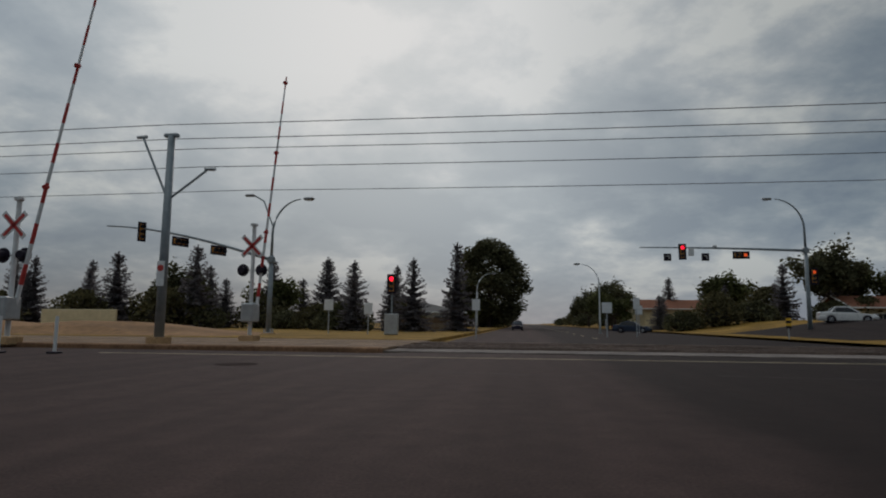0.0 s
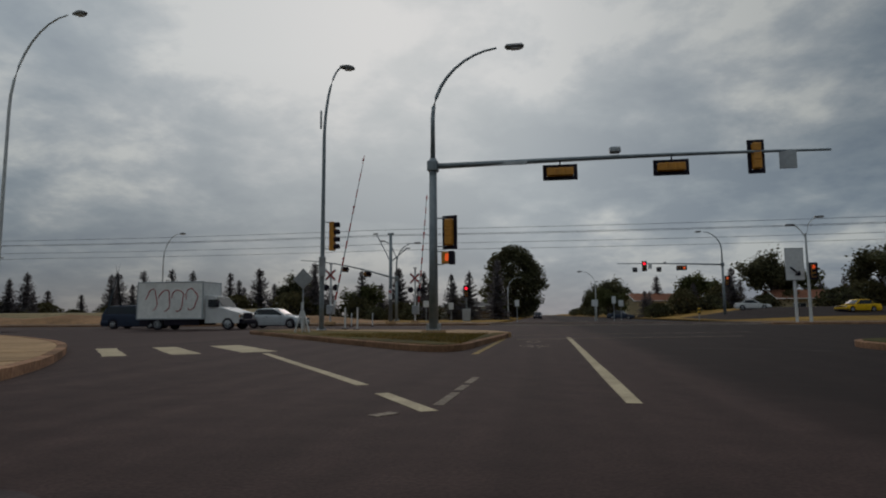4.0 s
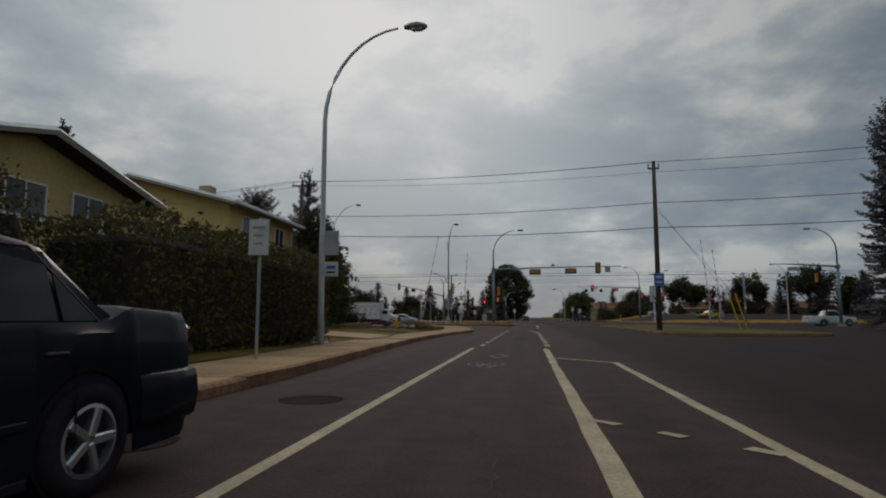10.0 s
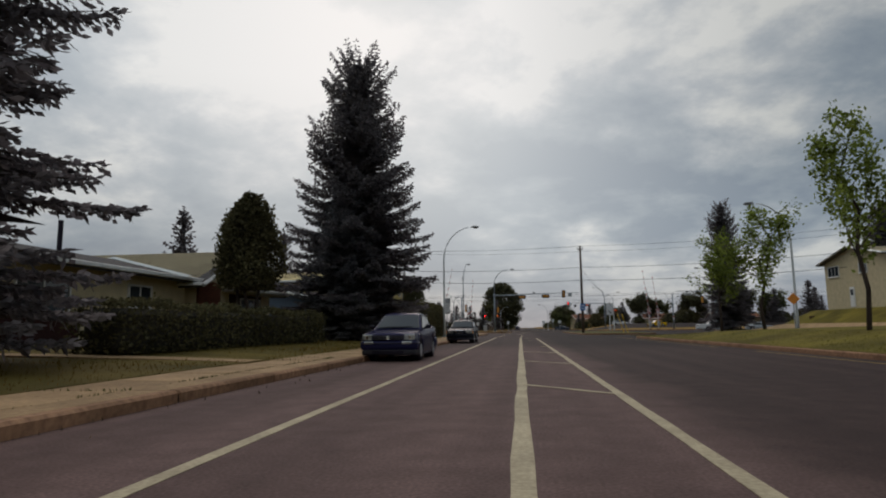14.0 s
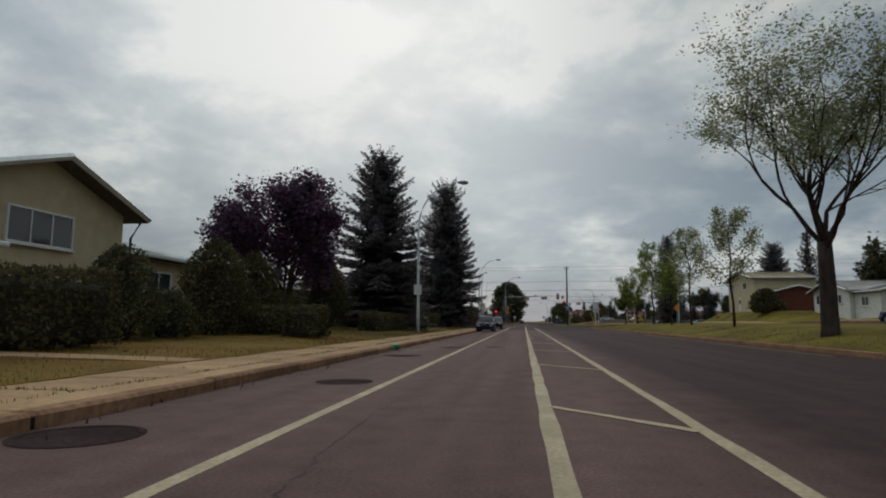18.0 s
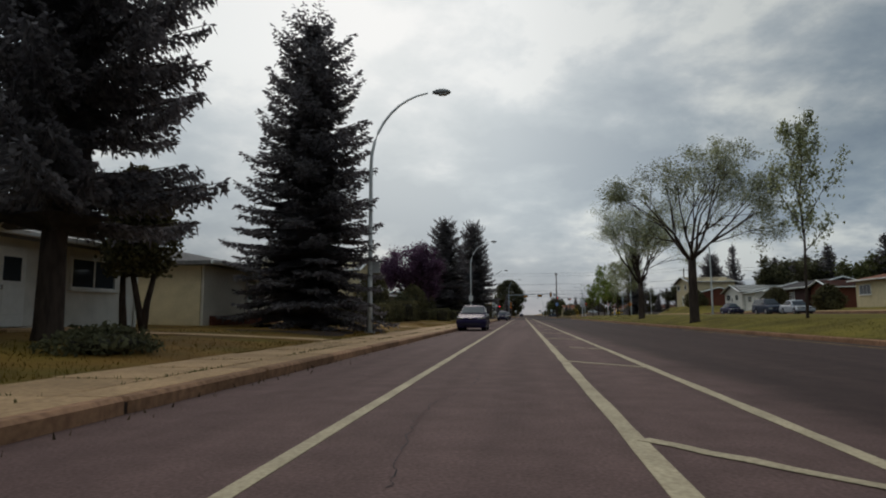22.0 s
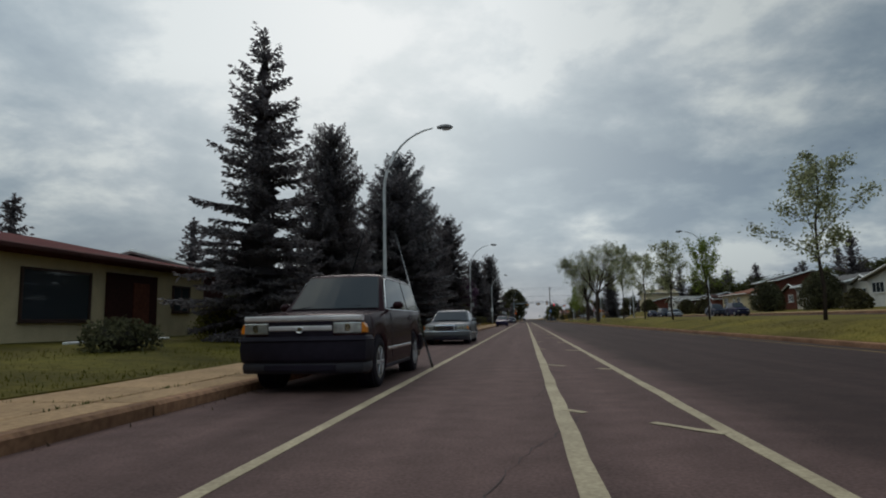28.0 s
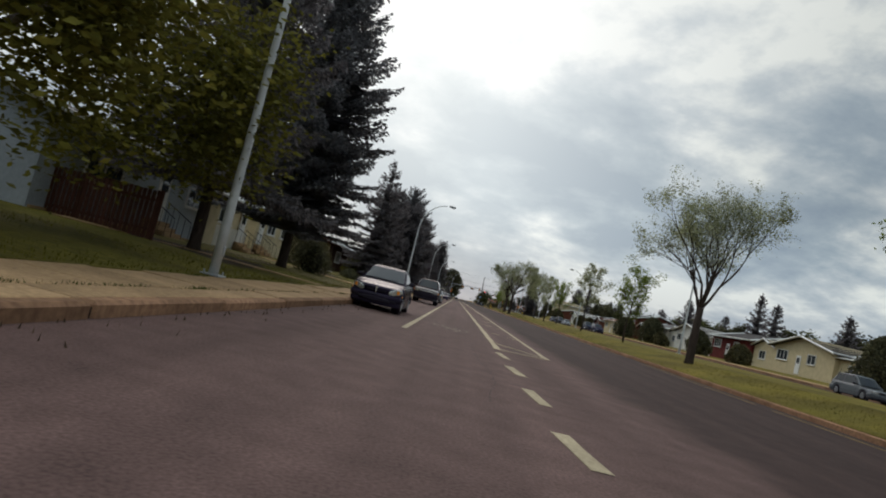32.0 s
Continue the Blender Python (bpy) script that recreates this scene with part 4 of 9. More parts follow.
def leaf_cloud(points, size, rng, flat=0.5):
    """A folded leaf or leaf tuft at every point."""
    P = np.asarray(points, dtype=float)
    n = len(P)
    a = rng.normal(0, 1, (n, 3))
    a[:, 2] *= flat
    a /= np.linalg.norm(a, axis=1, keepdims=True)
    b = np.cross(a, rng.normal(0, 1, (n, 3)))
    b /= np.linalg.norm(b, axis=1, keepdims=True)
    c = np.cross(a, b)
    s = size * (0.6 + 0.8 * rng.random(n))[:, None]
    V = np.stack([P - a * s * 0.5, P + b * s * 0.30 + c * s * 0.08, P + a * s * 0.55, P - b * s * 0.30 + c * s * 0.08], 1)
    F = np.array([(0, 1, 2), (0, 2, 3)])
    return V.reshape(-1, 3), (F[None] + 4 * np.arange(n)[:, None, None]).reshape(-1, 3)


def grow(rng, start, way, length, radius, depth, limbs, tips, spread=0.5, up=0.15, kids=3, shrink=0.68, bend=0.12):
    """A limb with side limbs, drawn into limbs; tips gathers places for leaves."""
    p, d = Vector(start), Vector(way).normalized()
    pts, rad = [p.copy()], [radius]
    n = 4
    for k in range(n):
        d = (d + Vector((rng.normal(0, bend), rng.normal(0, bend), rng.normal(0, bend * 0.6) + up * 0.25))).normalized()
        p = p + d * length / n
        pts.append(p.copy()), rad.append(radius * (1 - 0.45 * (k + 1) / n))
    limbs.tube(pts, rad, 6 if depth > 1 else 3, False)
    if depth <= 1:
        tips += [(pts[i] + (pts[i + 1] - pts[i]) * rng.random(), d) for i in range(1, n) for _ in range(2)] + [(pts[-1], d)]
    if depth == 0:
        return
    for k in range(kids):
        i = n if k == 0 else int(rng.integers(2, n + 1))
        ax = Vector((rng.normal(), rng.normal(), rng.normal())).normalized()
        nd = (d + ax * spread * (0.5 if k == 0 else 1.1)).normalized()
        nd = (nd + Vector((0, 0, up))).normalized()
        grow(rng, pts[i], nd, length * shrink * (0.8 + 0.4 * rng.random()), rad[i] * 0.72, depth - 1, limbs, tips, spread, up, kids, shrink, bend)


def dome_in(pts, radius, zc, up, down):
    """Draw places that stray outside an egg-shaped crown back to its rim."""
    P = np.array([tuple(p) for p in pts], dtype=float)
    d = P - np.array([0, 0, zc])
    n = d / np.stack([np.full(len(P), radius), np.full(len(P), radius), np.where(d[:, 2] > 0, up, down)], 1)
    rho = np.linalg.norm(n, axis=1)
    low = (P[:, 2] < zc) & (np.hypot(P[:, 0], P[:, 1]) < 0.5)
    k = np.where((rho > 0.45) & ~low, (0.45 + 0.6 * np.tanh((rho - 0.45) / 0.75)) / np.maximum(rho, 1e-6), 1.0)
    return [tuple(p) for p in np.array([0, 0, zc]) + d * k[:, None]]


def broadleaf_meshes(seed, trunk_h=2.0, trunk_r=0.16, limb=2.2, forks=5, depth=3, spread=0.5, up=0.2, lean=0.6, leaves=9, leaf=0.16, scatter=0.25, material=LEAF, bark=BARK, hang=0.0, kids=3, shrink=0.68, back=0.3, dome=None):
    rng = np.random.default_rng(seed)
    limbs, tips = MB(), []
    limbs.tube([(0, 0, -0.3), (0, 0, 0.15), (0.02, 0.01, trunk_h * 0.6), (0, 0, trunk_h)], [trunk_r * 1.5, trunk_r * 1.12, trunk_r, trunk_r * 0.9], 10)
    for k in range(forks):
        a = k * math.tau / forks + rng.normal(0, 0.25)
        ln = lean * (0.6 + 0.7 * rng.random()) if k else 0.12
        grow(rng, (0, 0, trunk_h * (0.86 + 0.12 * rng.random())), (math.cos(a) * ln, math.sin(a) * ln, 1), limb * (0.85 + 0.3 * rng.random()), trunk_r * (0.40 if forks > 6 else 0.6), depth, limbs, tips, spread, up, kids, shrink)
    P = []
    for p, d in tips:
        for _ in range(leaves):
            q = np.array(p) - np.array(d) * rng.uniform(-0.1, back) + rng.normal(0, scatter, 3)
            q[2] -= hang * rng.random()
            P.append(q)
    if dome:
        limbs.v, P = dome_in(limbs.v, *dome), dome_in(P, *dome)
    V, F = leaf_cloud(P, leaf, rng)
    return limbs.mesh("trunk", bark, True), np_mesh("crown", V, F, material)


def leader_tree(seed, h, r, trunk_r, n, leaves, leaf, material):
    """A young tree: one straight stem with airy side limbs."""
    rng = np.random.default_rng(seed)
    limbs, tips = MB(), []
    stem = [(rng.normal(0, 0.04) * k, rng.normal(0, 0.04) * k, h * k / 5 - (0.3 if k == 0 else 0)) for k in range(6)]
    limbs.tube(stem, [trunk_r * (1.15 - 0.18 * k) for k in range(6)], 7)
    for k in range(n):
        f = 0.30 + 0.66 * (k + rng.random()) / n
        i = min(4, int(f * 5))
        p = Vector(stem[i]).lerp(Vector(stem[i + 1]), f * 5 - i)
        a = k * 2.4 + rng.normal(0, 0.4)
        ln = r * (1.12 - f) ** 0.6 * (0.45 + 0.75 * rng.random())
        grow(rng, p, (math.cos(a), math.sin(a), 0.45 + 0.7 * rng.random()), ln, trunk_r * 0.36 * (1.1 - f) + 0.006, 1, limbs, tips, 0.5, 0.1, 3, 0.55)
    P = [np.array(p) + rng.normal(0, 0.15, 3) for p, d in tips for _ in range(leaves)]
    V, F = leaf_cloud(P, leaf, rng)
    return limbs.mesh("trunk", BARK, True), np_mesh("crown", V, F, material)


def crown_tree(seed, h, r, z0, trunk_r, n, leaf, material):
    """A dense, lumpy, closed crown of leaf clumps round a trunk with limbs."""
    rng = np.random.default_rng(seed)
    limbs, tips = MB(), []
    limbs.tube([(0, 0, -0.3), (0, 0, 0.2), (0.1, 0, h * 0.4), (0, 0, h * 0.8)], [trunk_r * 1.5, trunk_r * 1.1, trunk_r * 0.8, trunk_r * 0.2], 10)
    for k in range(9):
        a = k * 2.4
        grow(rng, (0, 0, h * (0.16 + 0.05 * k)), (math.cos(a), math.sin(a), 0.9), r * 0.5, trunk_r * 0.35, 1, limbs, tips)
    P = []
    for k in range(230):  # clumps on and inside an egg shape
        v = rng.random()
        a = rng.random() * math.tau
        q = r * (math.sin(math.pi * (0.10 + 0.86 * v) ** 0.85) ** 0.62) * (0.62 + 0.36 * rng.random())
        c = np.array([math.cos(a) * q, math.sin(a) * q, z0 + (h - z0) * (0.04 + 0.93 * v)])
        m = n // 230
        d = rng.normal(0, 1, (m, 3))
        d /= np.linalg.norm(d, axis=1, keepdims=True)
        P.append(c + d * (r * 0.25 * (0.6 + 0.5 * rng.random((m, 1)))))
    V, F = leaf_cloud(np.concatenate(P), leaf, rng)
    return limbs.mesh("trunk", BARK, True), np_mesh("crown", V, F, material)


def shrub_mesh(seed, sx, sy, sz, material, box=False, leaf=0.14, density=55, ragged=0.12):
    """Leaves over and inside a lumpy shrub or clipped hedge of that size, standing on z = 0."""
    rng = np.random.default_rng(seed)
    area = 2 * (sx * sz + sy * sz) + sx * sy
    n = int(min(area * density * 2.2, 15000))
    P = []
    ph = rng.random(8) * 6.28
    for _ in range(n):
        if box:
            f = rng.random() * area
            x, y, z = rng.uniform(-0.5, 0.5) * sx, rng.uniform(-0.5, 0.5) * sy, rng.random() * sz
            if f < sx * sy:
                z = sz
            elif f < sx * sy + 2 * sx * sz:
                y = math.copysign(sy / 2, y)
            else:
                x = math.copysign(sx / 2, x)
            k = 0.09 * math.sin(x * 2.1 + ph[0]) * math.sin(y * 1.7 + ph[1]) + rng.normal(0, ragged * 0.5)
            z = max(0.02, z * (1 + k * 0.6))
            x, y = x * (1 + k * 0.12) + rng.normal(0, 0.05), y * (1 + k * 0.03) + rng.normal(0, 0.05)
        else:
            a, v = rng.random() * math.tau, rng.random() ** 0.8
            prof = (1 - (v * 1.0) ** 2.6) ** 0.5 * (0.78 + 0.22 * min(1, v * 4))
            lump = 1 + 0.14 * math.sin(3 * a + ph[2] + 4 * v) + 0.10 * math.sin(5 * a + ph[3] - 6 * v) + rng.normal(0, ragged)
            rr = prof * lump * (1 if rng.random() < 0.75 else rng.random() ** 0.4)
            x, y, z = math.cos(a) * rr * sx / 2, math.sin(a) * rr * sy / 2, v * sz * (1 + 0.08 * math.sin(4 * a + ph[4])) + rng.normal(0, ragged * 0.5)
        P.append((x, y, max(0.02, z)))
    V, F = leaf_cloud(P, leaf, rng, 1.0)
    return np_mesh("foliage", V, F, material)


# closed filler body that stands behind the leaf surface
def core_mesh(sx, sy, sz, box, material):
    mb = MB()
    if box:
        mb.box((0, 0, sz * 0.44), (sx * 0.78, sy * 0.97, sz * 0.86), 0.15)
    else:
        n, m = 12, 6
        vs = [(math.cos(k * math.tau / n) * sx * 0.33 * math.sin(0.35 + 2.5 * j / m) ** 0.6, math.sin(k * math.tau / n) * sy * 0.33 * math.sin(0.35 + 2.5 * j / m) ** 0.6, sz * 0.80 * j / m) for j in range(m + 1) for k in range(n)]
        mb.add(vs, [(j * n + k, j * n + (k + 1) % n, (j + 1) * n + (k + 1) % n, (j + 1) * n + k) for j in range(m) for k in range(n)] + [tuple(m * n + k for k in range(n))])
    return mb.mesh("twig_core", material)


# filler inside hedges and shrubs, coloured dark for the shade among the leaves
INNER_SHADE = mat("inner_shade", ((0.045, 0.040, 0.030), (0.026, 0.023, 0.019)), 8, 0.95, 0.3)


def plant(name, meshes, names, x, y, z, scale, turn, label, category="tree", group="", sz=None):
    th = thing(name, label, category, pose(x, y, z, 0, 0, turn), group)
    th.scale = (scale, scale, sz or scale)
    for me, nm in zip(meshes, names):
        part(nm, me, None, th)
    return th


def shrub(x, y, sx, sy, sz, material, label, box=False, seed=0, leaf=0.11, z=None, density=95, name=None, ragged=0.10):
    th = thing(name or ("hedge" if box else "shrub"), label, "hedge" if box else "shrub", pose(x, y, (lawn_z(x) if z is None else z) + rise(x, y)))
    part("foliage", shrub_mesh(seed, sx, sy, sz, material, box, leaf, density, ragged), None, th)
    part("twig_core", core_mesh(sx, sy, sz, box, INNER_SHADE), None, th)
    return th


SPR = {
    "wide": spruce_meshes(1, 14, 4.0, 44, 0.26, 0.50, fine=1.45, core=0.66, wide=0.9),
    "twin": spruce_meshes(12, 14, 4.0, 40, 0.24, 0.62, fine=1.3, core=0.66, wide=0.9),
    "blue": spruce_meshes(2, 14, 4.1, 40, 0.22, 0.58, material=SPRUCE_BLUE, hang=0.45, core=0.62, fine=1.4, wide=0.9),
    "lifted": spruce_meshes(8, 14, 3.9, 38, 0.20, 0.47, skirt=0.14, material=SPRUCE_BLUE, hang=0.4, core=0.62, fine=1.4, wide=0.9),
    "slim": spruce_meshes(3, 14, 2.6, 46, 0.34, 0.48, fine=1.5, core=0.66, wide=0.9),
    "shaggy": spruce_meshes(4, 14, 4.2, 32, 0.32, 0.60, sparse=0.16, skirt=0.19, hang=1.4, core=0.42, fine=1.4, wide=0.9),
    "raised": spruce_meshes(9, 14, 4.0, 30, 0.16, 0.52, sparse=0.22, skirt=0.205, hang=1.2, core=0.34, fine=1.5, wide=0.85, up_tip=1.3, girth=1.35),
    "thin": spruce_meshes(5, 14, 2.8, 34, 0.24, 0.80, sparse=0.12, core=0.4, fine=1.3),
    "far": spruce_meshes(6, 14, 3.6, 20, 0.3, 1.05, fine=0.62, core=0.5),
    "far2": spruce_meshes(7, 14, 3.2, 20, 0.3, 1.0, fine=0.62, core=0.5, sparse=0.08),
}
TC = ("trunk", "crown")


def spruce(kind, x, y, h, wide, turn, label, z=None, group=""):
    th = plant("spruce_tree", SPR[kind], ("trunk", "crown", "inner_crown"), x, y, (lawn_z(x) if z is None else z) + rise(x, y), 1, turn, label, "tree", group)
    wide *= min(1.0, h / 9.5) if kind.startswith("far") else 1.0
    th.scale = (wide, wide, h / 14)
    return th


# street side, from the crossing backwards
spruce("thin", -21.4, -24.5, 15.2, 1.15, 10, "tall thin spruce with ragged boughs behind the corner house", 0.15)
spruce("wide", -23.5, -31.5, 11.5, 0.95, 70, "dark spruce behind the corner house", 0.15)
spruce("wide", -8.75, -84.6, 16.4, 1.06, 30, "broad dark spruce beside the pavement, boughs to the ground")
spruce("blue", -9.0, -86.4, 8.0, 0.6, 200, "blue-grey spruce grown into its neighbour")
spruce("twin", -10.4, -110.4, 13.2, 1.1, 120, "dark spruce on the front lawn")
spruce("slim", -8.95, -167.2, 13.0, 1.16, 15, "tall column-shaped spruce beside the lamp post")
spruce("raised", -9.9, -179.8, 12.4, 0.92, 75, "tall shaggy spruce with hanging boughs")
spruce("blue", -9.2, -195.0, 13.4, 0.98, 40, "dense dark spruce on the front lawn")
spruce("wide", -8.7, -199.8, 10.4, 0.9, 140, "broad dark spruce among others")
spruce("shaggy", -9.3, -211.4, 10.4, 0.66, 190, "shaggy spruce with long hanging boughs")
spruce("shaggy", -10.4, -206.4, 7.4, 0.62, 33, "small shaggy spruce between larger ones")
spruce("thin", -9.2, -219.6, 11.4, 0.95, 310, "slim pointed spruce by the driveway")
spruce("lifted", -9.35, -246.2, 14.8, 1.08, 100, "large blue-green spruce with level boughs")
spruce("shaggy", -9.8, -255.0, 13.2, 0.92, 5, "spruce with hanging boughs above the steps")
for i, (x, y, h, k) in enumerate(((-27, -50, 12, "far"), (-28, -70, 11, "far"), (-26, -92, 10, "far2"), (-25, -178, 9, "far"), (-28, -186, 10, "far2"), (-26, -195, 9, "far"), (-30, -208, 8.5, "far"), (-27, -214, 9, "far2"), (-26, -232, 9, "far2"))):
    spruce(k, x, y, h, 0.8, i * 50, "dark spruce behind the houses", 0.5)
# crossing corner and far side
rnd = random.Random(5)
spruce("slim", 28.3, -31.0, 17.5, 1.2, 60, "tall dark spruce beside the service road", 0.15)
spruce("wide", 45.0, -38.0, 12.5, 0.95, 160, "dark spruce beside the service road", 0.15)
spruce("far", 47.0, -47.0, 14.0, 0.95, 260, "dark spruce beside the service road", 0.15)
for i in range(44):
    x = -112 + i * 2.45 + rnd.uniform(-1.5, 1.5)
    spruce(("far", "far2")[i % 2], x, 62 + rnd.uniform(-8, 16), rnd.uniform(4.8, 9.5), rnd.uniform(0.7, 1.0), rnd.uniform(0, 360), "dark spruce in the row beyond the tracks", 0.1, "spruces beyond the tracks")
for i in range(16):
    x = 20 + i * 2.6 + rnd.uniform(-1, 1)
    spruce(("far", "far2")[i % 2], x, 80 + rnd.uniform(-6, 30), rnd.uniform(4.5, 9), rnd.uniform(0.7, 1.0), rnd.uniform(0, 360), "dark spruce across the crossing", 0.1, "spruces across the crossing")
for i in range(20):
    x = 52 + i * 4.4 + rnd.uniform(-1.5, 1.5)
    spruce(("far", "far2")[i % 2], x, 45 + rnd.uniform(-4, 22), rnd.uniform(7, 12), rnd.uniform(0.7, 1.0), rnd.uniform(0, 360), "dark spruce across the crossing", 0.1, "spruces across the crossing")

BROAD = {
    "round": broadleaf_meshes(21, 2.2, 0.25, 2.6, 6, 3, 0.55, 0.12, 0.8, 4, 0.52, 0.5, LEAF_DARK),
    "round2": broadleaf_meshes(22, 1.8, 0.22, 2.3, 6, 3, 0.6, 0.1, 0.9, 4, 0.52, 0.5, mat("mid_leaves", ((0.12, 0.125, 0.048), (0.066, 0.07, 0.028)), 3, 0.75, 0, island=0.5, through_light=0.3)),
    "elm": broadleaf_meshes(23, 2.5, 0.17, 2.1, 8, 4, 0.60, 0.05, 0.70, 4, 0.075, 0.15, LEAF_PALE, shrink=0.72, back=0.4, dome=(5.4, 5.0, 5.6, 2.6)),
    "elm2": broadleaf_meshes(24, 3.2, 0.19, 2.3, 9, 4, 0.60, 0.02, 0.78, 4, 0.08, 0.15, mat("elm_leaves", ((0.29, 0.30, 0.18), (0.18, 0.19, 0.11)), 3, 0.7, 0, island=0.4, through_light=0.7, spec=0.2), shrink=0.72, back=0.4, dome=(5.4, 4.8, 5.0, 2.0)),
    "young": leader_tree(25, 4.6, 2.0, 0.065, 18, 7, 0.12, LEAF),
    "young2": leader_tree(26, 5.4, 1.8, 0.065, 19, 7, 0.12, LEAF_PALE),
    "plum": broadleaf_meshes(33, 1.2, 0.16, 1.9, 11, 3, 0.62, 0.06, 1.2, 10, 0.14, 0.26, LEAF_PLUM, dome=(3.9, 3.0, 3.9, 3.0)),
    "birch": broadleaf_meshes(28, 2.6, 0.15, 2.4, 7, 3, 0.5, -0.05, 0.8, 34, 0.12, 0.36, LEAF_BIRCH, BARK_PALE, hang=2.9),
    "poplar": crown_tree(29, 17.5, 5.8, 1.6, 0.4, 19000, 0.55, LEAF_DARK),
    "dense": crown_tree(31, 7.0, 3.1, 0.5, 0.2, 12000, 0.24, LEAF_DARK),
}


def broad(kind, x, y, scale, turn, label, z=0.16, sz=None, group="", name="tree"):
    return plant(name, BROAD[kind], TC, x, y, z + rise(x, y), scale, turn, label, "tree", group, sz)


broad("elm", 10.8, -131.6, 1.56, 20, "thinly leaved elm with a dark forked trunk on the median", sz=1.32, group="elms on the median")
broad("elm2", 10.2, -151.6, 1.36, 80, "spreading elm with a short dark trunk on the median", sz=1.28, group="elms on the median")
broad("elm", 11.2, -244.2, 1.15, 200, "thinly leaved elm with a forked trunk on the median", group="elms on the median")
broad("elm2", 11.4, -268.0, 1.0, 200, "spreading elm on the median", group="elms on the median")
for i, (x, y, s, k, sz) in enumerate(((12.0, -80.8, 0.85, "young", 0.95), (12.0, -96.0, 1.0, "young", 1.3), (12.2, -108.4, 0.85, "young2", 1.1), (12.0, -118, 0.95, "young2", 1.05), (12.4, -86.2, 1.1, "young", 1.05), (12.0, -162.5, 0.75, "young2", 1.42), (12.2, -175.2, 0.85, "young2", 1.05), (12.0, -188.0, 1.0, "young2", 1.0), (12.2, -197.3, 0.8, "young", 0.95), (12.0, -213.6, 0.95, "young2", 1.05), (12.1, -228.8, 0.95, "young", 1.0), (11.8, -104, 0.7, "young", 0.85), (12.2, -258, 0.9, "young", 1.0), (12, -282, 0.9, "young2", 1.0))):
    broad(k, x, y, s * 1.2, i * 67, "slender young tree with light green leaves on the median", sz=sz * 1.15, group="young trees on the median")
broad("plum", -12.6, -123.0, 1.42, 40, "purple-leaved plum tree with a round crown", 0.4, 1.5)
broad("poplar", -6.9, 128.0, 1.36, 0, "very large dense round tree beside the far street", 0.1, 1.03)
broad("birch", -9.2, -266.0, 1.4, 30, "weeping birch with yellow-green hanging twigs", 0.4, 1.12)
broad("dense", -12.0, -48.2, 0.50, 10, "leafy dark tree before the corner house", 0.3, 0.90)
broad("dense", -14.0, -42.5, 0.85, 80, "dense dark tree beside the corner house", 0.2, 0.75)
broad("dense", -16.5, -36.0, 0.8, 190, "dense low tree on the corner lot", 0.2, 0.7)
broad("round", -17.0, -38.5, 0.75, 150, "leafy dark tree behind the corner house", 0.3, 0.72)
broad("round", -20.0, -30.0, 0.6, 250, "low leafy tree on the corner", 0.2, 0.62)
for i, (x, y, s) in enumerate(((3.0, 150, 1.0), (14.5, 105, 0.85), (17.5, 118, 0.95), (20, 140, 1.0), (19, 180, 1.1), (-2, 230, 1.1), (21, 230, 1.1), (-9, 90, 0.6), (38, 78, 1.0), (44, 84, 1.05), (52, 70, 1.0), (30, 92, 0.9), (60, 60, 1.1), (68, 58, 1.1), (46, -70, 1.0), (-30, 70, 0.8), (-42, 68, 0.8))):
    if x > 4 or x < -4:
        broad(("round", "round2")[i % 2], x, y, s, i * 40, "leafy round tree beyond the crossing", 0.1)
for i in range(22):
    y = -60 - i * 12.5
    broad(("round", "round2")[i % 2], 52 + rnd.uniform(-4, 6), y, rnd.uniform(0.7, 1.05), rnd.uniform(0, 360), "leafy tree behind the houses", 0.2, group="trees behind the houses")
for i in range(24):
    y = -52 - i * 11.5 + rnd.uniform(-3, 3)
    spruce(("far", "far2")[i % 2], 50 + rnd.uniform(-3, 8), y, rnd.uniform(8, 13.5), 0.95, rnd.uniform(0, 360), "dark spruce behind the houses", 0.2, "spruces behind the houses")
for i, (x, y, sx, sy, sz, m) in enumerate(((33.5, -118, 3.0, 3.0, 2.6, HEDGE), (35, -146, 4, 4, 4.0, LEAF_DARK), (36, -160, 4, 5, 4.4, LEAF_DARK), (34, -172, 2.4, 2.4, 2.0, HEDGE), (34, -200, 2.6, 3, 2.2, HEDGE), (35, -185, 3, 4, 3.2, LEAF_DARK), (36, -222, 4.0, 4.2, 4.8, LEAF_DARK), (34.2, -238, 2.0, 8, 1.2, HEDGE), (34, -252, 1.6, 6, 1.1, HEDGE), (35, -100, 3.2, 4, 3.0, HEDGE), (34.5, -62, 4.0, 4.0, 3.2, HEDGE))):
    shrub(x, y, sx, sy, sz, m, "dark round shrub before a house", seed=60 + i, leaf=0.28, z=0.2, density=26)

# hedges and shrubs on the street side
shrub(-8.0, -66.6, 2.7, 9.6, 2.6, HEDGE, "tall dark hedge with a bushy top by the driveway", True, 1, z=0.2)
shrub(-9.2, -63.6, 3.0, 3.0, 2.6, HEDGE, "dark shrub beside the tall hedge", seed=2)
shrub(-8.8, -72.0, 2.4, 3.0, 1.5, LEAF_DARK, "low loose shrub on the lawn", seed=3)
shrub(-9.4, -77.5, 2.4, 3.4, 1.8, LEAF_DARK, "loose green shrub on the lawn", seed=4)
shrub(-10.6, -70.6, 1.7, 1.9, 3.2, LEAF_DARK, "small multi-stemmed shrub before the house", seed=5, ragged=0.3, density=26)
shrub(-9.2, -98.2, 1.3, 14.6, 1.25, HEDGE, "long clipped green hedge along the front lawn", True, 6)


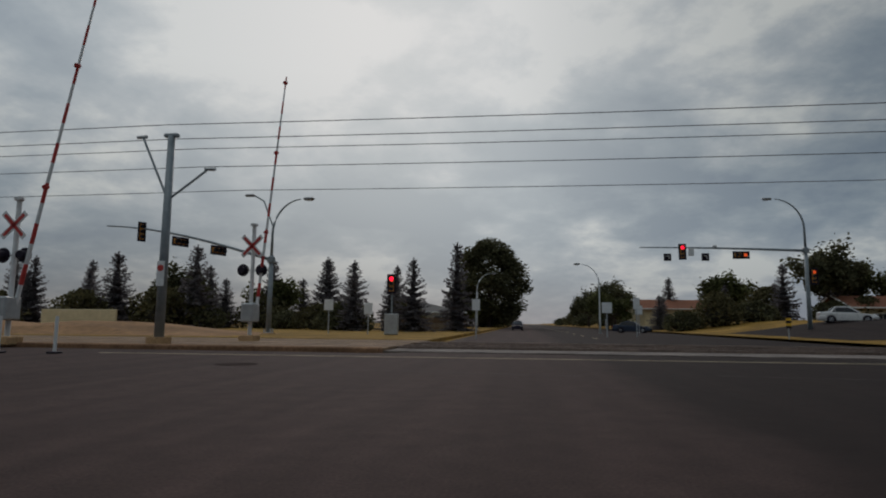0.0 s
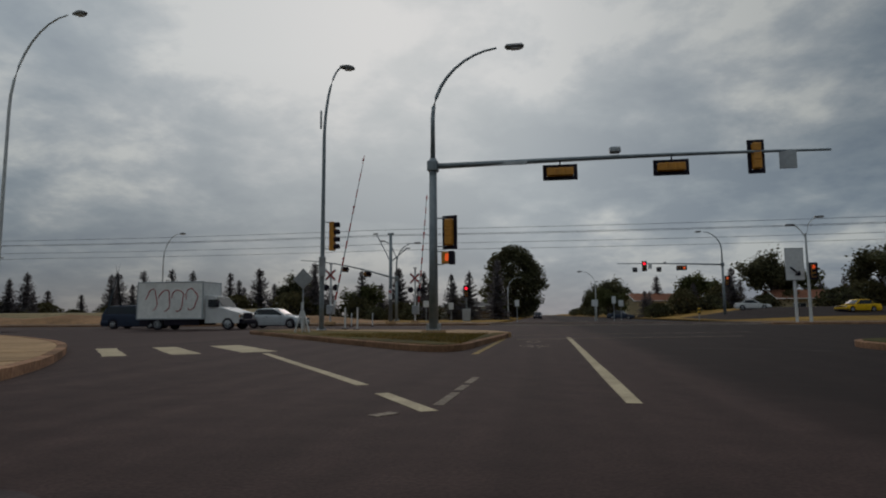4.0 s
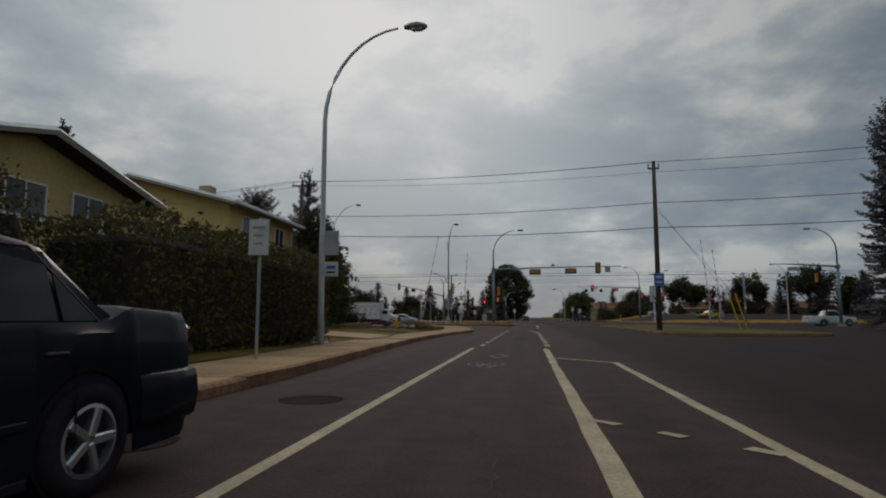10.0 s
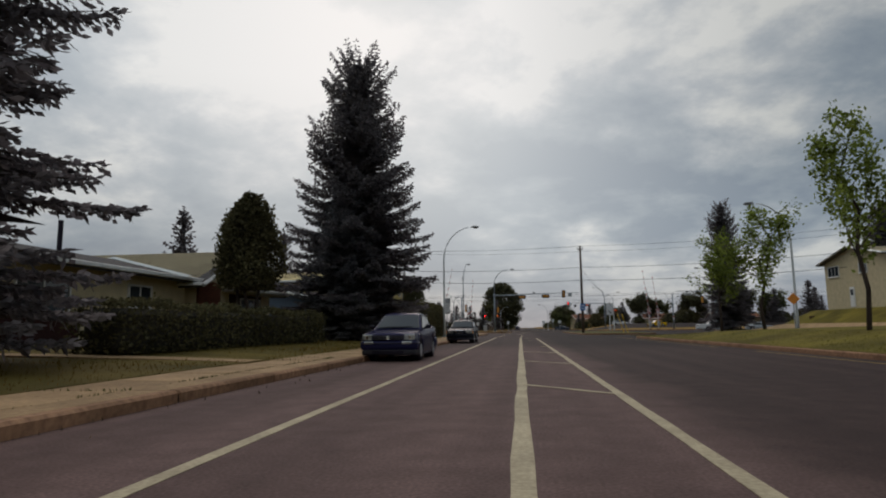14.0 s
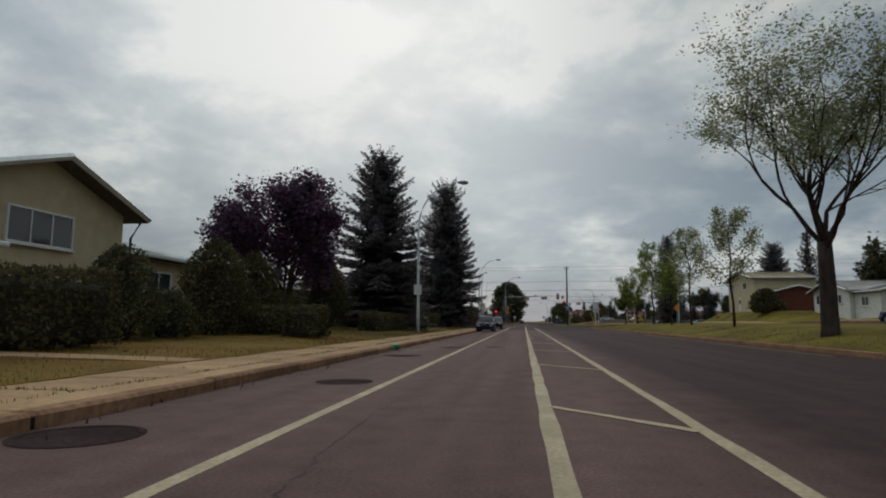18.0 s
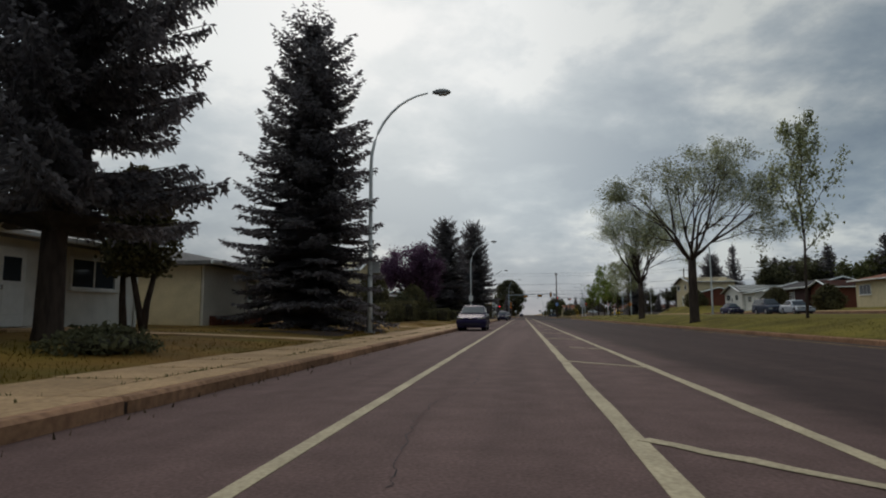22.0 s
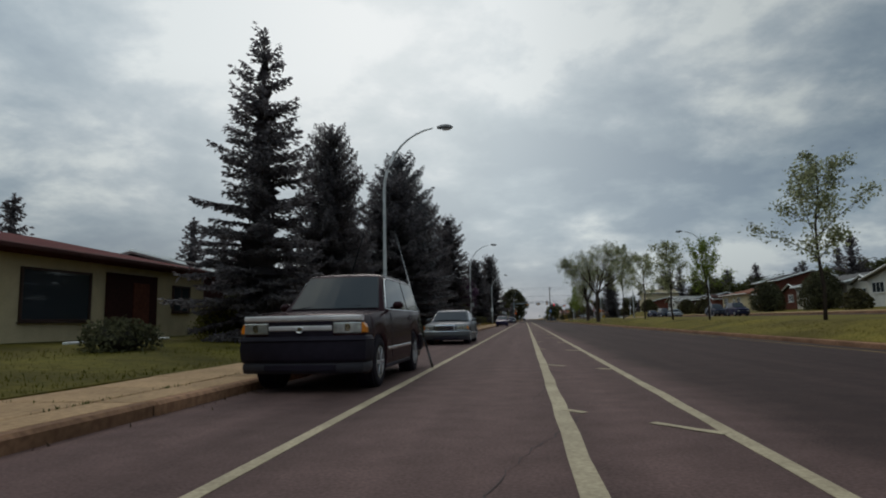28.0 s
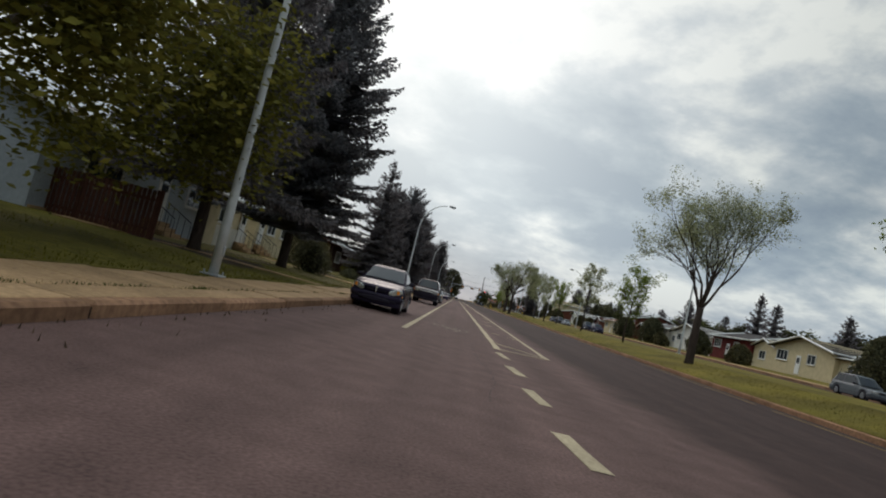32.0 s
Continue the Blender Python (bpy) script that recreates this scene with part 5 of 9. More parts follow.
def stem_cedar(x, y, z0, wide, tall, seed):
    """A clipped cedar whose foliage starts at z0 on bare forked stems."""
    c = shrub(x, y, wide, wide, tall, HEDGE, "dense rounded cedar on bare forked stems", seed=seed, z=z0, leaf=0.15, density=150, ragged=0.15, name="cedar_tree")
    k = z0 - lawn_z(x) + 0.15
    for q in (((0.25, 0.1, -k), (0.1, 0.0, -k * 0.5), (-0.15, -0.1, 0.5)), ((0.2, 0.1, -k), (0.3, 0.1, -k * 0.45), (0.55, 0.2, 0.6)), ((-0.25, -0.1, -k), (-0.4, 0.0, -k * 0.4), (-0.5, 0.1, 0.5))):
        part("stem", MB().tube([Vector(p) * 1.0 for p in q], [0.12, 0.09, 0.06], 8), BARK, c, smooth=True)


stem_cedar(-11.2, -93.4, 2.6, 2.4, 3.9, 7)
stem_cedar(-11.4, -174.8, 2.0, 1.7, 3.0, 21)
shrub(-8.0, -132.3, 1.2, 1.9, 1.15, HEDGE, "clipped block of hedge by the walk", True, 9)
shrub(-10.8, -131.0, 2.2, 2.2, 3.0, HEDGE, "tall dense shrub before the house", seed=10)
shrub(-10.4, -139.9, 1.9, 1.9, 2.3, LEAF_DARK, "shrub with twisted stems before the house", seed=11)
shrub(-11.4, -146.2, 2.4, 3.4, 3.5, HEDGE, "tall dark cedar hedge by the house corner", seed=12)
shrub(-10.0, -148.6, 1.5, 6.6, 1.2, HEDGE, "dark clipped hedge along the lawn", True, 13)
shrub(-10.4, -137.6, 1.6, 1.6, 1.3, LEAF_DARK, "low round shrub before the house", seed=14)
shrub(-9.6, -143.6, 2.0, 2.6, 1.5, HEDGE, "big dark rounded block of hedge by the walk", True, 31)
shrub(-9.9, -131.0, 1.3, 4.4, 1.0, HEDGE, "long low dark hedge before the house", True, 32)
shrub(-10.6, -134.4, 2.4, 2.4, 3.1, HEDGE, "tall dense shrub at the house corner", seed=33)
shrub(-12.4, -117.2, 3.0, 3.0, 4.2, HEDGE, "tall dark shrub beside the plum tree", seed=34)
shrub(-12.2, -125.0, 2.2, 5.0, 1.8, HEDGE, "dark shrubs beneath the plum tree", seed=35)
shrub(-8.6, -116.5, 1.2, 8, 1.0, HEDGE, "low hedge beneath the spruce", True, 15)
shrub(-11.0, -157.5, 1.8, 5.5, 1.1, HEDGE, "dark low hedge by the house", True, 16)
shrub(-11.2, -186.2, 2.1, 2.1, 3.1, HEDGE, "dense upright cedar by the house", seed=17)
shrub(-10.9, -183.7, 2.0, 2.0, 3.1, HEDGE, "dense upright cedar by the house corner", seed=18)
shrub(-8.1, -184.2, 1.05, 1.05, 0.95, LEAF, "small round light green shrub", seed=19, leaf=0.1, density=120)
shrub(-7.4, -181.5, 1.6, 1.8, 0.4, LEAF_DARK, "low creeping juniper on the lawn", seed=20)
shrub(-11.2, -203.0, 1.8, 2.0, 5.6, HEDGE, "tall pointed cedar by the house", seed=22)
shrub(-11.2, -234.6, 3.0, 3.6, 2.3, HEDGE, "broad dark shrub on the lawn", seed=23)
shrub(-9.6, -226.5, 1.3, 2.2, 0.7, LEAF_DARK, "low mixed shrubs by the driveway", seed=24)
shrub(-11.0, -219.0, 1.5, 1.8, 1.2, LEAF_BIRCH, "light green shrub by the house corner", seed=25)
shrub(-10.4, -216.0, 2.2, 5, 2.6, LEAF_DARK, "dark shrubs beside the spruces", seed=26)
shrub(-9.0, -242.0, 1.8, 2.2, 1.6, LEAF_DARK, "dark shrub under the spruce", seed=27)
shrub(-14.0, -38.2, 4.2, 1.1, 0.62, HEDGE, "low clipped hedge on the corner lot", True, 29, z=0.55)
shrub(-8.6, -190.5, 2.2, 1.8, 1.5, HEDGE, "dark shrub under the spruce", seed=30)

# thickets that close the view beyond the tracks and the crossing
FAR_SHRUB = shrub_mesh(91, 7, 5, 3.4, LEAF_DARK, False, 0.55, 5, 0.16)
FAR_SHRUB2 = shrub_mesh(92, 8, 5, 4.6, HEDGE, False, 0.55, 5, 0.2)
FAR_CORE = core_mesh(7, 5, 3.4, False, INNER_SHADE)


def thicket(x, y, s, turn, k):
    th = thing("thicket", "dark leafy thicket in the distance", "shrub", pose(x, y, 0.1 + rise(x, y), 0, 0, turn), "distant thickets")
    th.scale = (s, s, s)
    part("foliage", (FAR_SHRUB, FAR_SHRUB2)[k % 2], None, th)
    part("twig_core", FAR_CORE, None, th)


for i in range(24):
    thicket(-112 + i * 4.3, 60 + rnd.uniform(-3, 8), rnd.uniform(0.55, 0.95), rnd.uniform(0, 360), i)
for i in range(26):
    thicket(19.5 + i * 4.2, 74 + rnd.uniform(-3, 14) - i * 0.6, rnd.uniform(0.6, 0.95), rnd.uniform(0, 360), i)
for i in range(24):
    thicket(55 + rnd.uniform(-2, 5), -44 - i * 9.5, rnd.uniform(0.7, 1.0), rnd.uniform(0, 360), i)
for i in range(22):
    thicket(-29 + rnd.uniform(-2, 2), -32 - i * 11.5, rnd.uniform(0.6, 0.9), rnd.uniform(0, 360), i)
for i in range(12):
    thicket(-6.5 - rnd.uniform(0, 6), 135 + i * 22, rnd.uniform(0.8, 1.2), i * 30, i)
    thicket(20 + rnd.uniform(0, 6), 120 + i * 22, rnd.uniform(0.8, 1.2), i * 30, i)


# ---- vehicles ----
def car_paint(name, col, rough=0.26, metal=0.3):
    return mat(name, (tuple(col), tuple(c * 0.88 for c in col)), 2.0, rough, 0, metal=metal * 0.2, big=0.08, coat=0.06, spec=0.02)


def lerp_table(tab, y):
    for (a, va), (b, vb) in zip(tab, tab[1:]):
        if y <= b:
            t = 0 if b == a else max(0.0, (y - a) / (b - a))
            t = t * t * (3 - 2 * t)
            return va + (vb - va) * t
    return tab[-1][1]


def wheel_meshes(r, w, spokes, rim):
    ty = MB()
    n, prof = 26, ((0.62, 0.5), (0.80, 0.52), (0.95, 0.47), (1.0, 0.36), (1.0, -0.36), (0.95, -0.47), (0.80, -0.52), (0.62, -0.5))
    for k in range(n):
        a = k * math.tau / n
        ty.v += [(q * w, p * r * math.cos(a), p * r * math.sin(a)) for p, q in prof]
    m = len(prof)
    ty.f = [(k * m + j, k * m + (j + 1) % m, ((k + 1) % n) * m + (j + 1) % m, ((k + 1) % n) * m + j) for k in range(n) for j in range(m)]
    ri = MB()
    vs = [(q * w, p * r * math.cos(k * math.tau / n), p * r * math.sin(k * math.tau / n)) for p, q in ((0.64, 0.50), (0.57, 0.52), (0.55, 0.30)) for k in range(n)]
    ri.add(vs, [(j * n + k, j * n + (k + 1) % n, (j + 1) * n + (k + 1) % n, (j + 1) * n + k) for j in range(2) for k in range(n)])
    for s in range(spokes):
        a = s * math.tau / spokes
        ri.box((0.40 * w, 0.32 * r * math.cos(a), 0.32 * r * math.sin(a)), (0.06, 0.56 * r, 0.62 / spokes * r * 1.4), 0.01, pose(0, 0, 0, math.degrees(a)).to_3x3().to_4x4())
    ri.tube([(0.30 * w, 0, 0), (0.50 * w, 0, 0)], [0.13 * r, 0.10 * r], 12)
    hub = MB().tube([(0.1 * w, 0, 0), (0.26 * w, 0, 0)], 0.56 * r, 20)
    return ty.mesh("tyre", RUBBER, True), ri.mesh("rim", rim), hub.mesh("brake_disc", BLACK)


def const(v):
    return v if callable(v) else (lambda x: v)


def car(label, x, y, turn, paint, L=4.5, W=1.75, H=1.45, wb=2.65, fo=0.9, hood=0.82, nose=0.72, belt=0.92, trunk=0.98, ws0=None, ws1=None, rw1=None, rw0=None, wr=0.31, clear=0.17, rim=ALLOY, spokes=7, grille="bar", lamp_h=0.66, lamp_w=0.36, lamp_t=0.15, lamp="rect", amber=False, chrome=False, group="", name="car", bend=0.14, bumper=None, fog=False, size=(0.92, 0.97, 0.95)):
    """A car with its front at -y: lofted body with wheel arches, cabin, panes, wheels, lamps."""
    th = thing(name, label, "car", pose(x, y, rise(x, y) * 1.0 + (0.012 if x > 19.5 else 0.0), 0, 0, turn), group)
    th.scale = size
    y0, y1 = -L / 2, L / 2
    fa, ra = y0 + fo, y0 + fo + wb
    ws0 = fa + 0.42 if ws0 is None else ws0
    ws1 = ws0 + 0.75 if ws1 is None else ws1
    rw0 = y1 - 0.80 if rw0 is None else rw0
    rw1 = rw0 - 0.48 if rw1 is None else rw1
    ar, hw0 = wr + 0.055, W / 2

    def swept(px, py):
        """Round the plan at both ends."""
        k = bend * min(1.15, abs(px) / hw0) ** 3
        return py + k * max(0.0, 1 - (py - y0) / 0.7) - 0.8 * k * max(0.0, 1 - (y1 - py) / 0.6)

    top = [(y0, nose - 0.07), (y0 + 0.04, nose - 0.02), (y0 + 0.13, nose + 0.012), (ws0 - 0.1, hood), (ws0 + 0.25, belt), (rw0 - 0.2, belt + 0.03), (rw0 + 0.05, trunk), (y1 - 0.10, trunk - 0.03), (y1, trunk - 0.14)]
    wid = [(y0, 0.93), (y0 + 0.10, 0.965), (y0 + 0.5, 0.985), (fa + 0.5, 1.0), (ra, 1.0), (y1 - 0.4, 0.975), (y1 - 0.05, 0.95), (y1, 0.90)]
    st = sorted({round(v, 3) for v in [y0, y0 + 0.04, y0 + 0.08, y0 + 0.13, y0 + 0.3, ws0 - 0.1, ws0, ws0 + 0.25, rw0, y1 - 0.3, y1 - 0.1, y1 - 0.04, y1] + [c + ar * math.cos(radians(q)) for c in (fa, ra) for q in range(0, 181, 15)] + [ra - (ra - fa) * k / 5 for k in range(1, 5)] + [fa - ar - 0.012, fa + ar + 0.012, ra - ar - 0.012, ra + ar + 0.012]})
    st = [v for v in st if y0 <= v <= y1]
    body, ring = MB(), []
    for v in st:
        hw = hw0 * lerp_table(wid, v)
        zt = lerp_table(top, v)
        zb = clear + (0.05 if v < y0 + 0.1 or v > y1 - 0.08 else 0)
        for c in (fa, ra):
            if abs(v - c) < ar:
                zb = max(zb, wr + math.sqrt(ar * ar - (v - c) ** 2))
        zb = min(zb, zt - 0.08)
        h = zt - zb
        sec = [(hw * 0.965, zb), (hw * 0.992, zb + h * 0.16), (hw, zb + h * 0.45), (hw * 0.985, zb + h * 0.74), (hw * 0.955, zt - 0.06), (hw * 0.92, zt - 0.018), (hw * 0.82, zt), (hw * 0.45, zt + 0.012), (0, zt + 0.016)]
        ring.append([(p, swept(p, v), q) for p, q in sec] + [(-p, swept(p, v), q) for p, q in reversed(sec[:-1])])
    m = len(ring[0])
    body.v = [p for r in ring for p in r]
    body.f = [(i * m + j, i * m + j + 1, (i + 1) * m + j + 1, (i + 1) * m + j) for i in range(len(st) - 1) for j in range(m - 1)]
    body.f += [(0, j, j + 1) for j in range(1, m - 1)] + [((len(st) - 1) * m, (len(st) - 1) * m + j + 1, (len(st) - 1) * m + j) for j in range(1, m - 1)]
    b = part("body", body, paint, th)
    b.data.polygons.foreach_set("use_smooth", [True] * len(b.data.polygons))
    b.data.set_sharp_from_angle(angle=radians(34))
    part("underbody", MB().box((0, 0, clear + 0.24), (W * 0.72, L * 0.86, 0.40), 0.05), BLACK, th)
    # cabin: base at the belt, roof with rounded edges
    bw, rw = W * 0.455, W * 0.355
    zb = belt - 0.03
    hc = H - 0.05

    def cab_w(z):
        f = min(1.0, max(0.0, (z - zb) / (hc - zb)))
        return bw + (rw - bw) * f

    prof = [(ws0, zb), (ws0 + (ws1 - ws0) * 0.5, zb + (hc - zb) * 0.53), (ws1, hc), (ws1 + 0.10, H - 0.022), (ws1 + 0.35, H - 0.004), ((ws1 + rw1) / 2, H), (rw1 - 0.3, H - 0.008), (rw1 - 0.08, H - 0.03), (rw1, hc), (rw1 + (rw0 - rw1) * 0.5, zb + (hc - zb) * 0.53), (rw0, zb)]
    cab = MB()
    for v, z in prof:
        w = cab_w(z)
        cab.v += [(bw, v, zb), (w + 0.012, v, max(zb, z - 0.06)), (w * 0.955, v, max(zb, z - 0.018)), (w * 0.82, v, z), (w * 0.4, v, z + 0.012), (0, v, z + 0.016), (-w * 0.4, v, z + 0.012), (-w * 0.82, v, z), (-w * 0.955, v, max(zb, z - 0.018)), (-w - 0.012, v, max(zb, z - 0.06)), (-bw, v, zb)]
    cab.f = [(i * 11 + j, i * 11 + j + 1, (i + 1) * 11 + j + 1, (i + 1) * 11 + j) for i in range(len(prof) - 1) for j in range(10)]
    c = part("roof", cab, paint, th)
    c.data.polygons.foreach_set("use_smooth", [True] * len(c.data.polygons))
    c.data.set_sharp_from_angle(angle=radians(30))

    def screen(nm, ya, yb, za, zc, s):
        """A bowed pane between two heights."""
        mb, nu, nv = MB(), 8, 4
        for j in range(nv + 1):
            f = j / nv
            yy, z = ya + (yb - ya) * f, za + (zc - za) * f
            w = cab_w(z) * 0.90
            for i in range(nu + 1):
                u = -1 + 2 * i / nu
                mb.v.append((u * w, yy - s * (0.022 + 0.035 * (1 - u * u)), z + 0.012))
        mb.f = [(j * (nu + 1) + i, j * (nu + 1) + i + 1, (j + 1) * (nu + 1) + i + 1, (j + 1) * (nu + 1) + i) for j in range(nv) for i in range(nu)]
        n0 = len(mb.v)
        mb.v += [(p[0] * 1.02, p[1] + s * 0.04, p[2]) for p in mb.v]
        edge = [i for i in range(nu)] + [nu + j * (nu + 1) for j in range(nv)] + [nv * (nu + 1) + nu - i for i in range(nu)] + [(nv - j) * (nu + 1) for j in range(nv)]
        mb.f += [(edge[k], edge[(k + 1) % len(edge)], n0 + edge[(k + 1) % len(edge)], n0 + edge[k]) for k in range(len(edge))]
        return part(nm, mb, CAR_GLASS, th, smooth=False)

    sl = (ws1 - ws0) / (hc - zb)
    screen("windscreen", ws0 + sl * 0.05, ws1 - sl * 0.035, zb + 0.05, hc - 0.035, 1)
    sr = (rw0 - rw1) / (hc - zb)
    screen("rear_window", rw0 - sr * 0.06, rw1 + sr * 0.03, zb + 0.06, hc - 0.03, -1)
    mid = (ws1 + rw1) / 2 + 0.08
    zt = H - 0.10
    for s in (1, -1):
        def sp(v, z, off=0.0):
            f = (z - zb) / (H - 0.06 - zb)
            return (s * (bw + (rw + 0.012 - bw) * f + 0.003 + off), v, z)

        def pane(q):
            o = [(p[0] + s * 0.010, p[1], p[2]) for p in q]
            k = len(q)
            return part("side_window", MB().add([*q, *o], [tuple(range(k, 2 * k))] + [(i, (i + 1) % k, k + (i + 1) % k, k + i) for i in range(k)]), CAR_GLASS, th)

        za, cy0, cy1 = zb + 0.05, rw0 - 0.24, rw1 - 0.02

        def pillar_z(v):
            return za + (zt - za) * (cy0 - v) / (cy0 - cy1)

        qy = cy0 - max(0.26, 0.42 * (cy0 - cy1))
        pane([sp(ws0 + sl * 0.06 + 0.16, za), sp(mid - 0.04, za), sp(mid - 0.04, zt), sp(ws1 + 0.22, zt), sp(ws1 + 0.08, zt - 0.05)])
        pane([sp(mid + 0.05, za), sp(qy, za), sp(qy, min(zt, pillar_z(qy))), sp(cy1 + 0.05, pillar_z(cy1 + 0.05) - 0.01), sp(cy1 - 0.10, zt), sp(mid + 0.05, zt)])
        pane([sp(qy + 0.035, za), sp(cy0, za), sp(cy0 - 0.02, za + 0.03), sp(qy + 0.035, pillar_z(qy + 0.035) - 0.02)])
        part("door_pillar", MB().add([sp(mid - 0.04, za), sp(mid + 0.05, za), sp(mid + 0.05, zt), sp(mid - 0.04, zt)] + [sp(v, z, 0.008) for v, z in ((mid - 0.04, za), (mid + 0.05, za), (mid + 0.05, zt), (mid - 0.04, zt))], [(4, 5, 6, 7), (0, 1, 5, 4), (1, 2, 6, 5), (2, 3, 7, 6), (3, 0, 4, 7)]), BLACK, th)
        part("window_surround", MB().tube([sp(ws0 + sl * 0.06 + 0.12, za - 0.015, 0.004), sp(ws1 + 0.04, zt - 0.03, 0.004), sp(ws1 + 0.2, zt + 0.018, 0.004), sp(cy1 - 0.08, zt + 0.018, 0.004), sp(cy0 + 0.03, za - 0.015, 0.004)], 0.011, 5), CHROME if chrome else BLACK, th)
        part("window_trim", MB().tube([sp(ws0 + 0.2, zb + 0.03, 0.008), sp(rw0 - 0.25, zb + 0.03, 0.008)], 0.012, 5), CHROME if chrome else BLACK, th)
        mirror = part("mirror", MB().box((s * (hw0 + 0.075), ws0 + 0.42, belt + 0.07), (0.19, 0.11, 0.13), 0.045), BLACK if not chrome else paint, th)
        part("mirror_foot", MB().box((s * (hw0 - 0.02), ws0 + 0.44, belt + 0.03), (0.10, 0.06, 0.05), 0.015), BLACK, mirror)
        for hy in (mid - 0.20, rw0 - 0.58):
            part("door_handle", MB().box((s * (hw0 * 0.985 + 0.010), hy, belt - 0.15), (0.03, 0.15, 0.028), 0.01), BLACK, th)
        for sy in (mid + 0.02, ws0 + 0.30, ra - 0.12):
            h = belt - clear
            part("door_seam", MB().tube([(s * (hw0 * 0.992), sy, clear + 0.16 * h), (s * hw0, sy, clear + 0.45 * h), (s * hw0 * 0.985, sy, clear + 0.74 * h), (s * hw0 * 0.957, sy, belt - 0.055)], 0.005, 5), BLACK, th)
        if grille != "low":
            part("side_strip", MB().box((s * (hw0 * 0.997), (fa + ra) / 2, clear + 0.30), (0.022, wb - 2 * ar - 0.1, 0.05), 0.008), CHROME if chrome else paint, th)
        part("sill", MB().box((s * (hw0 * 0.95), (fa + ra) / 2, clear + 0.02), (0.06, wb - 2 * ar, 0.08), 0.02), BLACK, th)
        part("tail_light", MB().box((s * W * 0.375, swept(W * 0.40, y1) - 0.035, trunk - 0.19), (0.22, 0.12, 0.14), 0.03), TAIL, th)
        for cy in (fa, ra):
            tm = wheel_cache(wr, spokes, rim)
            w = thing_part("wheel", th, pose(s * (hw0 - 0.115), cy, wr, 0, 0, 0 if s > 0 else 180))
            for nm, me in zip(("tyre", "rim", "brake_disc"), tm):
                part(nm, me, None, w)
            part("wheel_well", MB().tube([(s * (hw0 - 0.30), cy, wr + 0.02), (s * (hw0 - 0.05), cy, wr + 0.02)], ar - 0.02, 18), BLACK, th)

    def wrap(nm, xa, xb, lo, hi, out, mater, under, b=0.02, depth=0.12, n=8, yb=y0):
        """A panel that follows the rounded front."""
        lo, hi, mb = const(lo), const(hi), MB()
        for i in range(n + 1):
            px = xa + (xb - xa) * i / n
            f, l, h = swept(px, yb), lo(px), hi(px)
            bb = min(b, (h - l) * 0.45)
            mb.v += [(px, f + depth, l), (px, f - out + bb * 0.8, l), (px, f - out, l + bb), (px, f - out, h - bb), (px, f - out + bb * 0.8, h), (px, f + depth, h)]
        mb.f = [(i * 6 + j, i * 6 + (j + 1) % 6, (i + 1) * 6 + (j + 1) % 6, (i + 1) * 6 + j) for i in range(n) for j in range(6)] + [tuple(range(6)), tuple(n * 6 + j for j in range(5, -1, -1))]
        return part(nm, mb, mater, under)

    def band(nm, lo, hi, out, mater, back, round_=0.05, front=True, inset=0.0):
        """A rounded band round the nose or the tail, from wheel arch to wheel arch."""
        mb, pl = MB(), []
        hw = hw0 - inset
        ye, sg = (y0, 1) if front else (y1, -1)
        for f in (1.0, 0.66, 0.33, 0.1):
            pl.append((hw * lerp_table(wid, ye + sg * (0.16 + (back - 0.16) * f)), ye + sg * (0.16 + (back - 0.16) * f) + (bend * 0.6 * sg * (1 - f) if f < 0.5 else 0)))
        for q in (0.94, 0.86, 0.72, 0.5, 0.25, 0.0):
            pl.append((hw * q, swept(hw * q, ye)))
        pl = pl + [(-p, v) for p, v in reversed(pl[:-1])]
        n, h = len(pl), hi - lo
        r = min(round_, h * 0.45)
        prof = [(-0.10, lo + 0.02), (-r * 0.6, lo), (-r * 0.18, lo + r * 0.3), (0.0, lo + r), (0.012, (lo + hi) / 2), (0.0, hi - r), (-r * 0.18, hi - r * 0.3), (-r * 0.7, hi), (-0.10, hi - 0.005)]
        for i, (px, py) in enumerate(pl):
            a, b = pl[max(i - 1, 0)], pl[min(i + 1, n - 1)]
            t = Vector((b[0] - a[0], b[1] - a[1])).normalized()
            nr = Vector((t.y, -t.x)) * (1 if front else -1)
            if nr.y * sg > 0.2 or nr.x * px < -1e-6:
                nr = -nr
            e = 1.0 if 0 < i < n - 1 else 0.3
            mb.v += [(px + nr.x * (o + out * e), py + nr.y * (o + out * e), z) for o, z in prof]
        m = len(prof)
        mb.f = [(i * m + j, i * m + j + 1, (i + 1) * m + j + 1, (i + 1) * m + j) for i in range(n - 1) for j in range(m - 1)] + [tuple(range(m)), tuple((n - 1) * m + j for j in range(m - 1, -1, -1))]
        ob = part(nm, mb, mater, th)
        ob.data.polygons.foreach_set("use_smooth", [True] * len(ob.data.polygons))
        ob.data.set_sharp_from_angle(angle=radians(50))
        return ob

    zl, zh = lamp_h - lamp_t / 2, lamp_h + lamp_t / 2
    xo = hw0 * 0.925
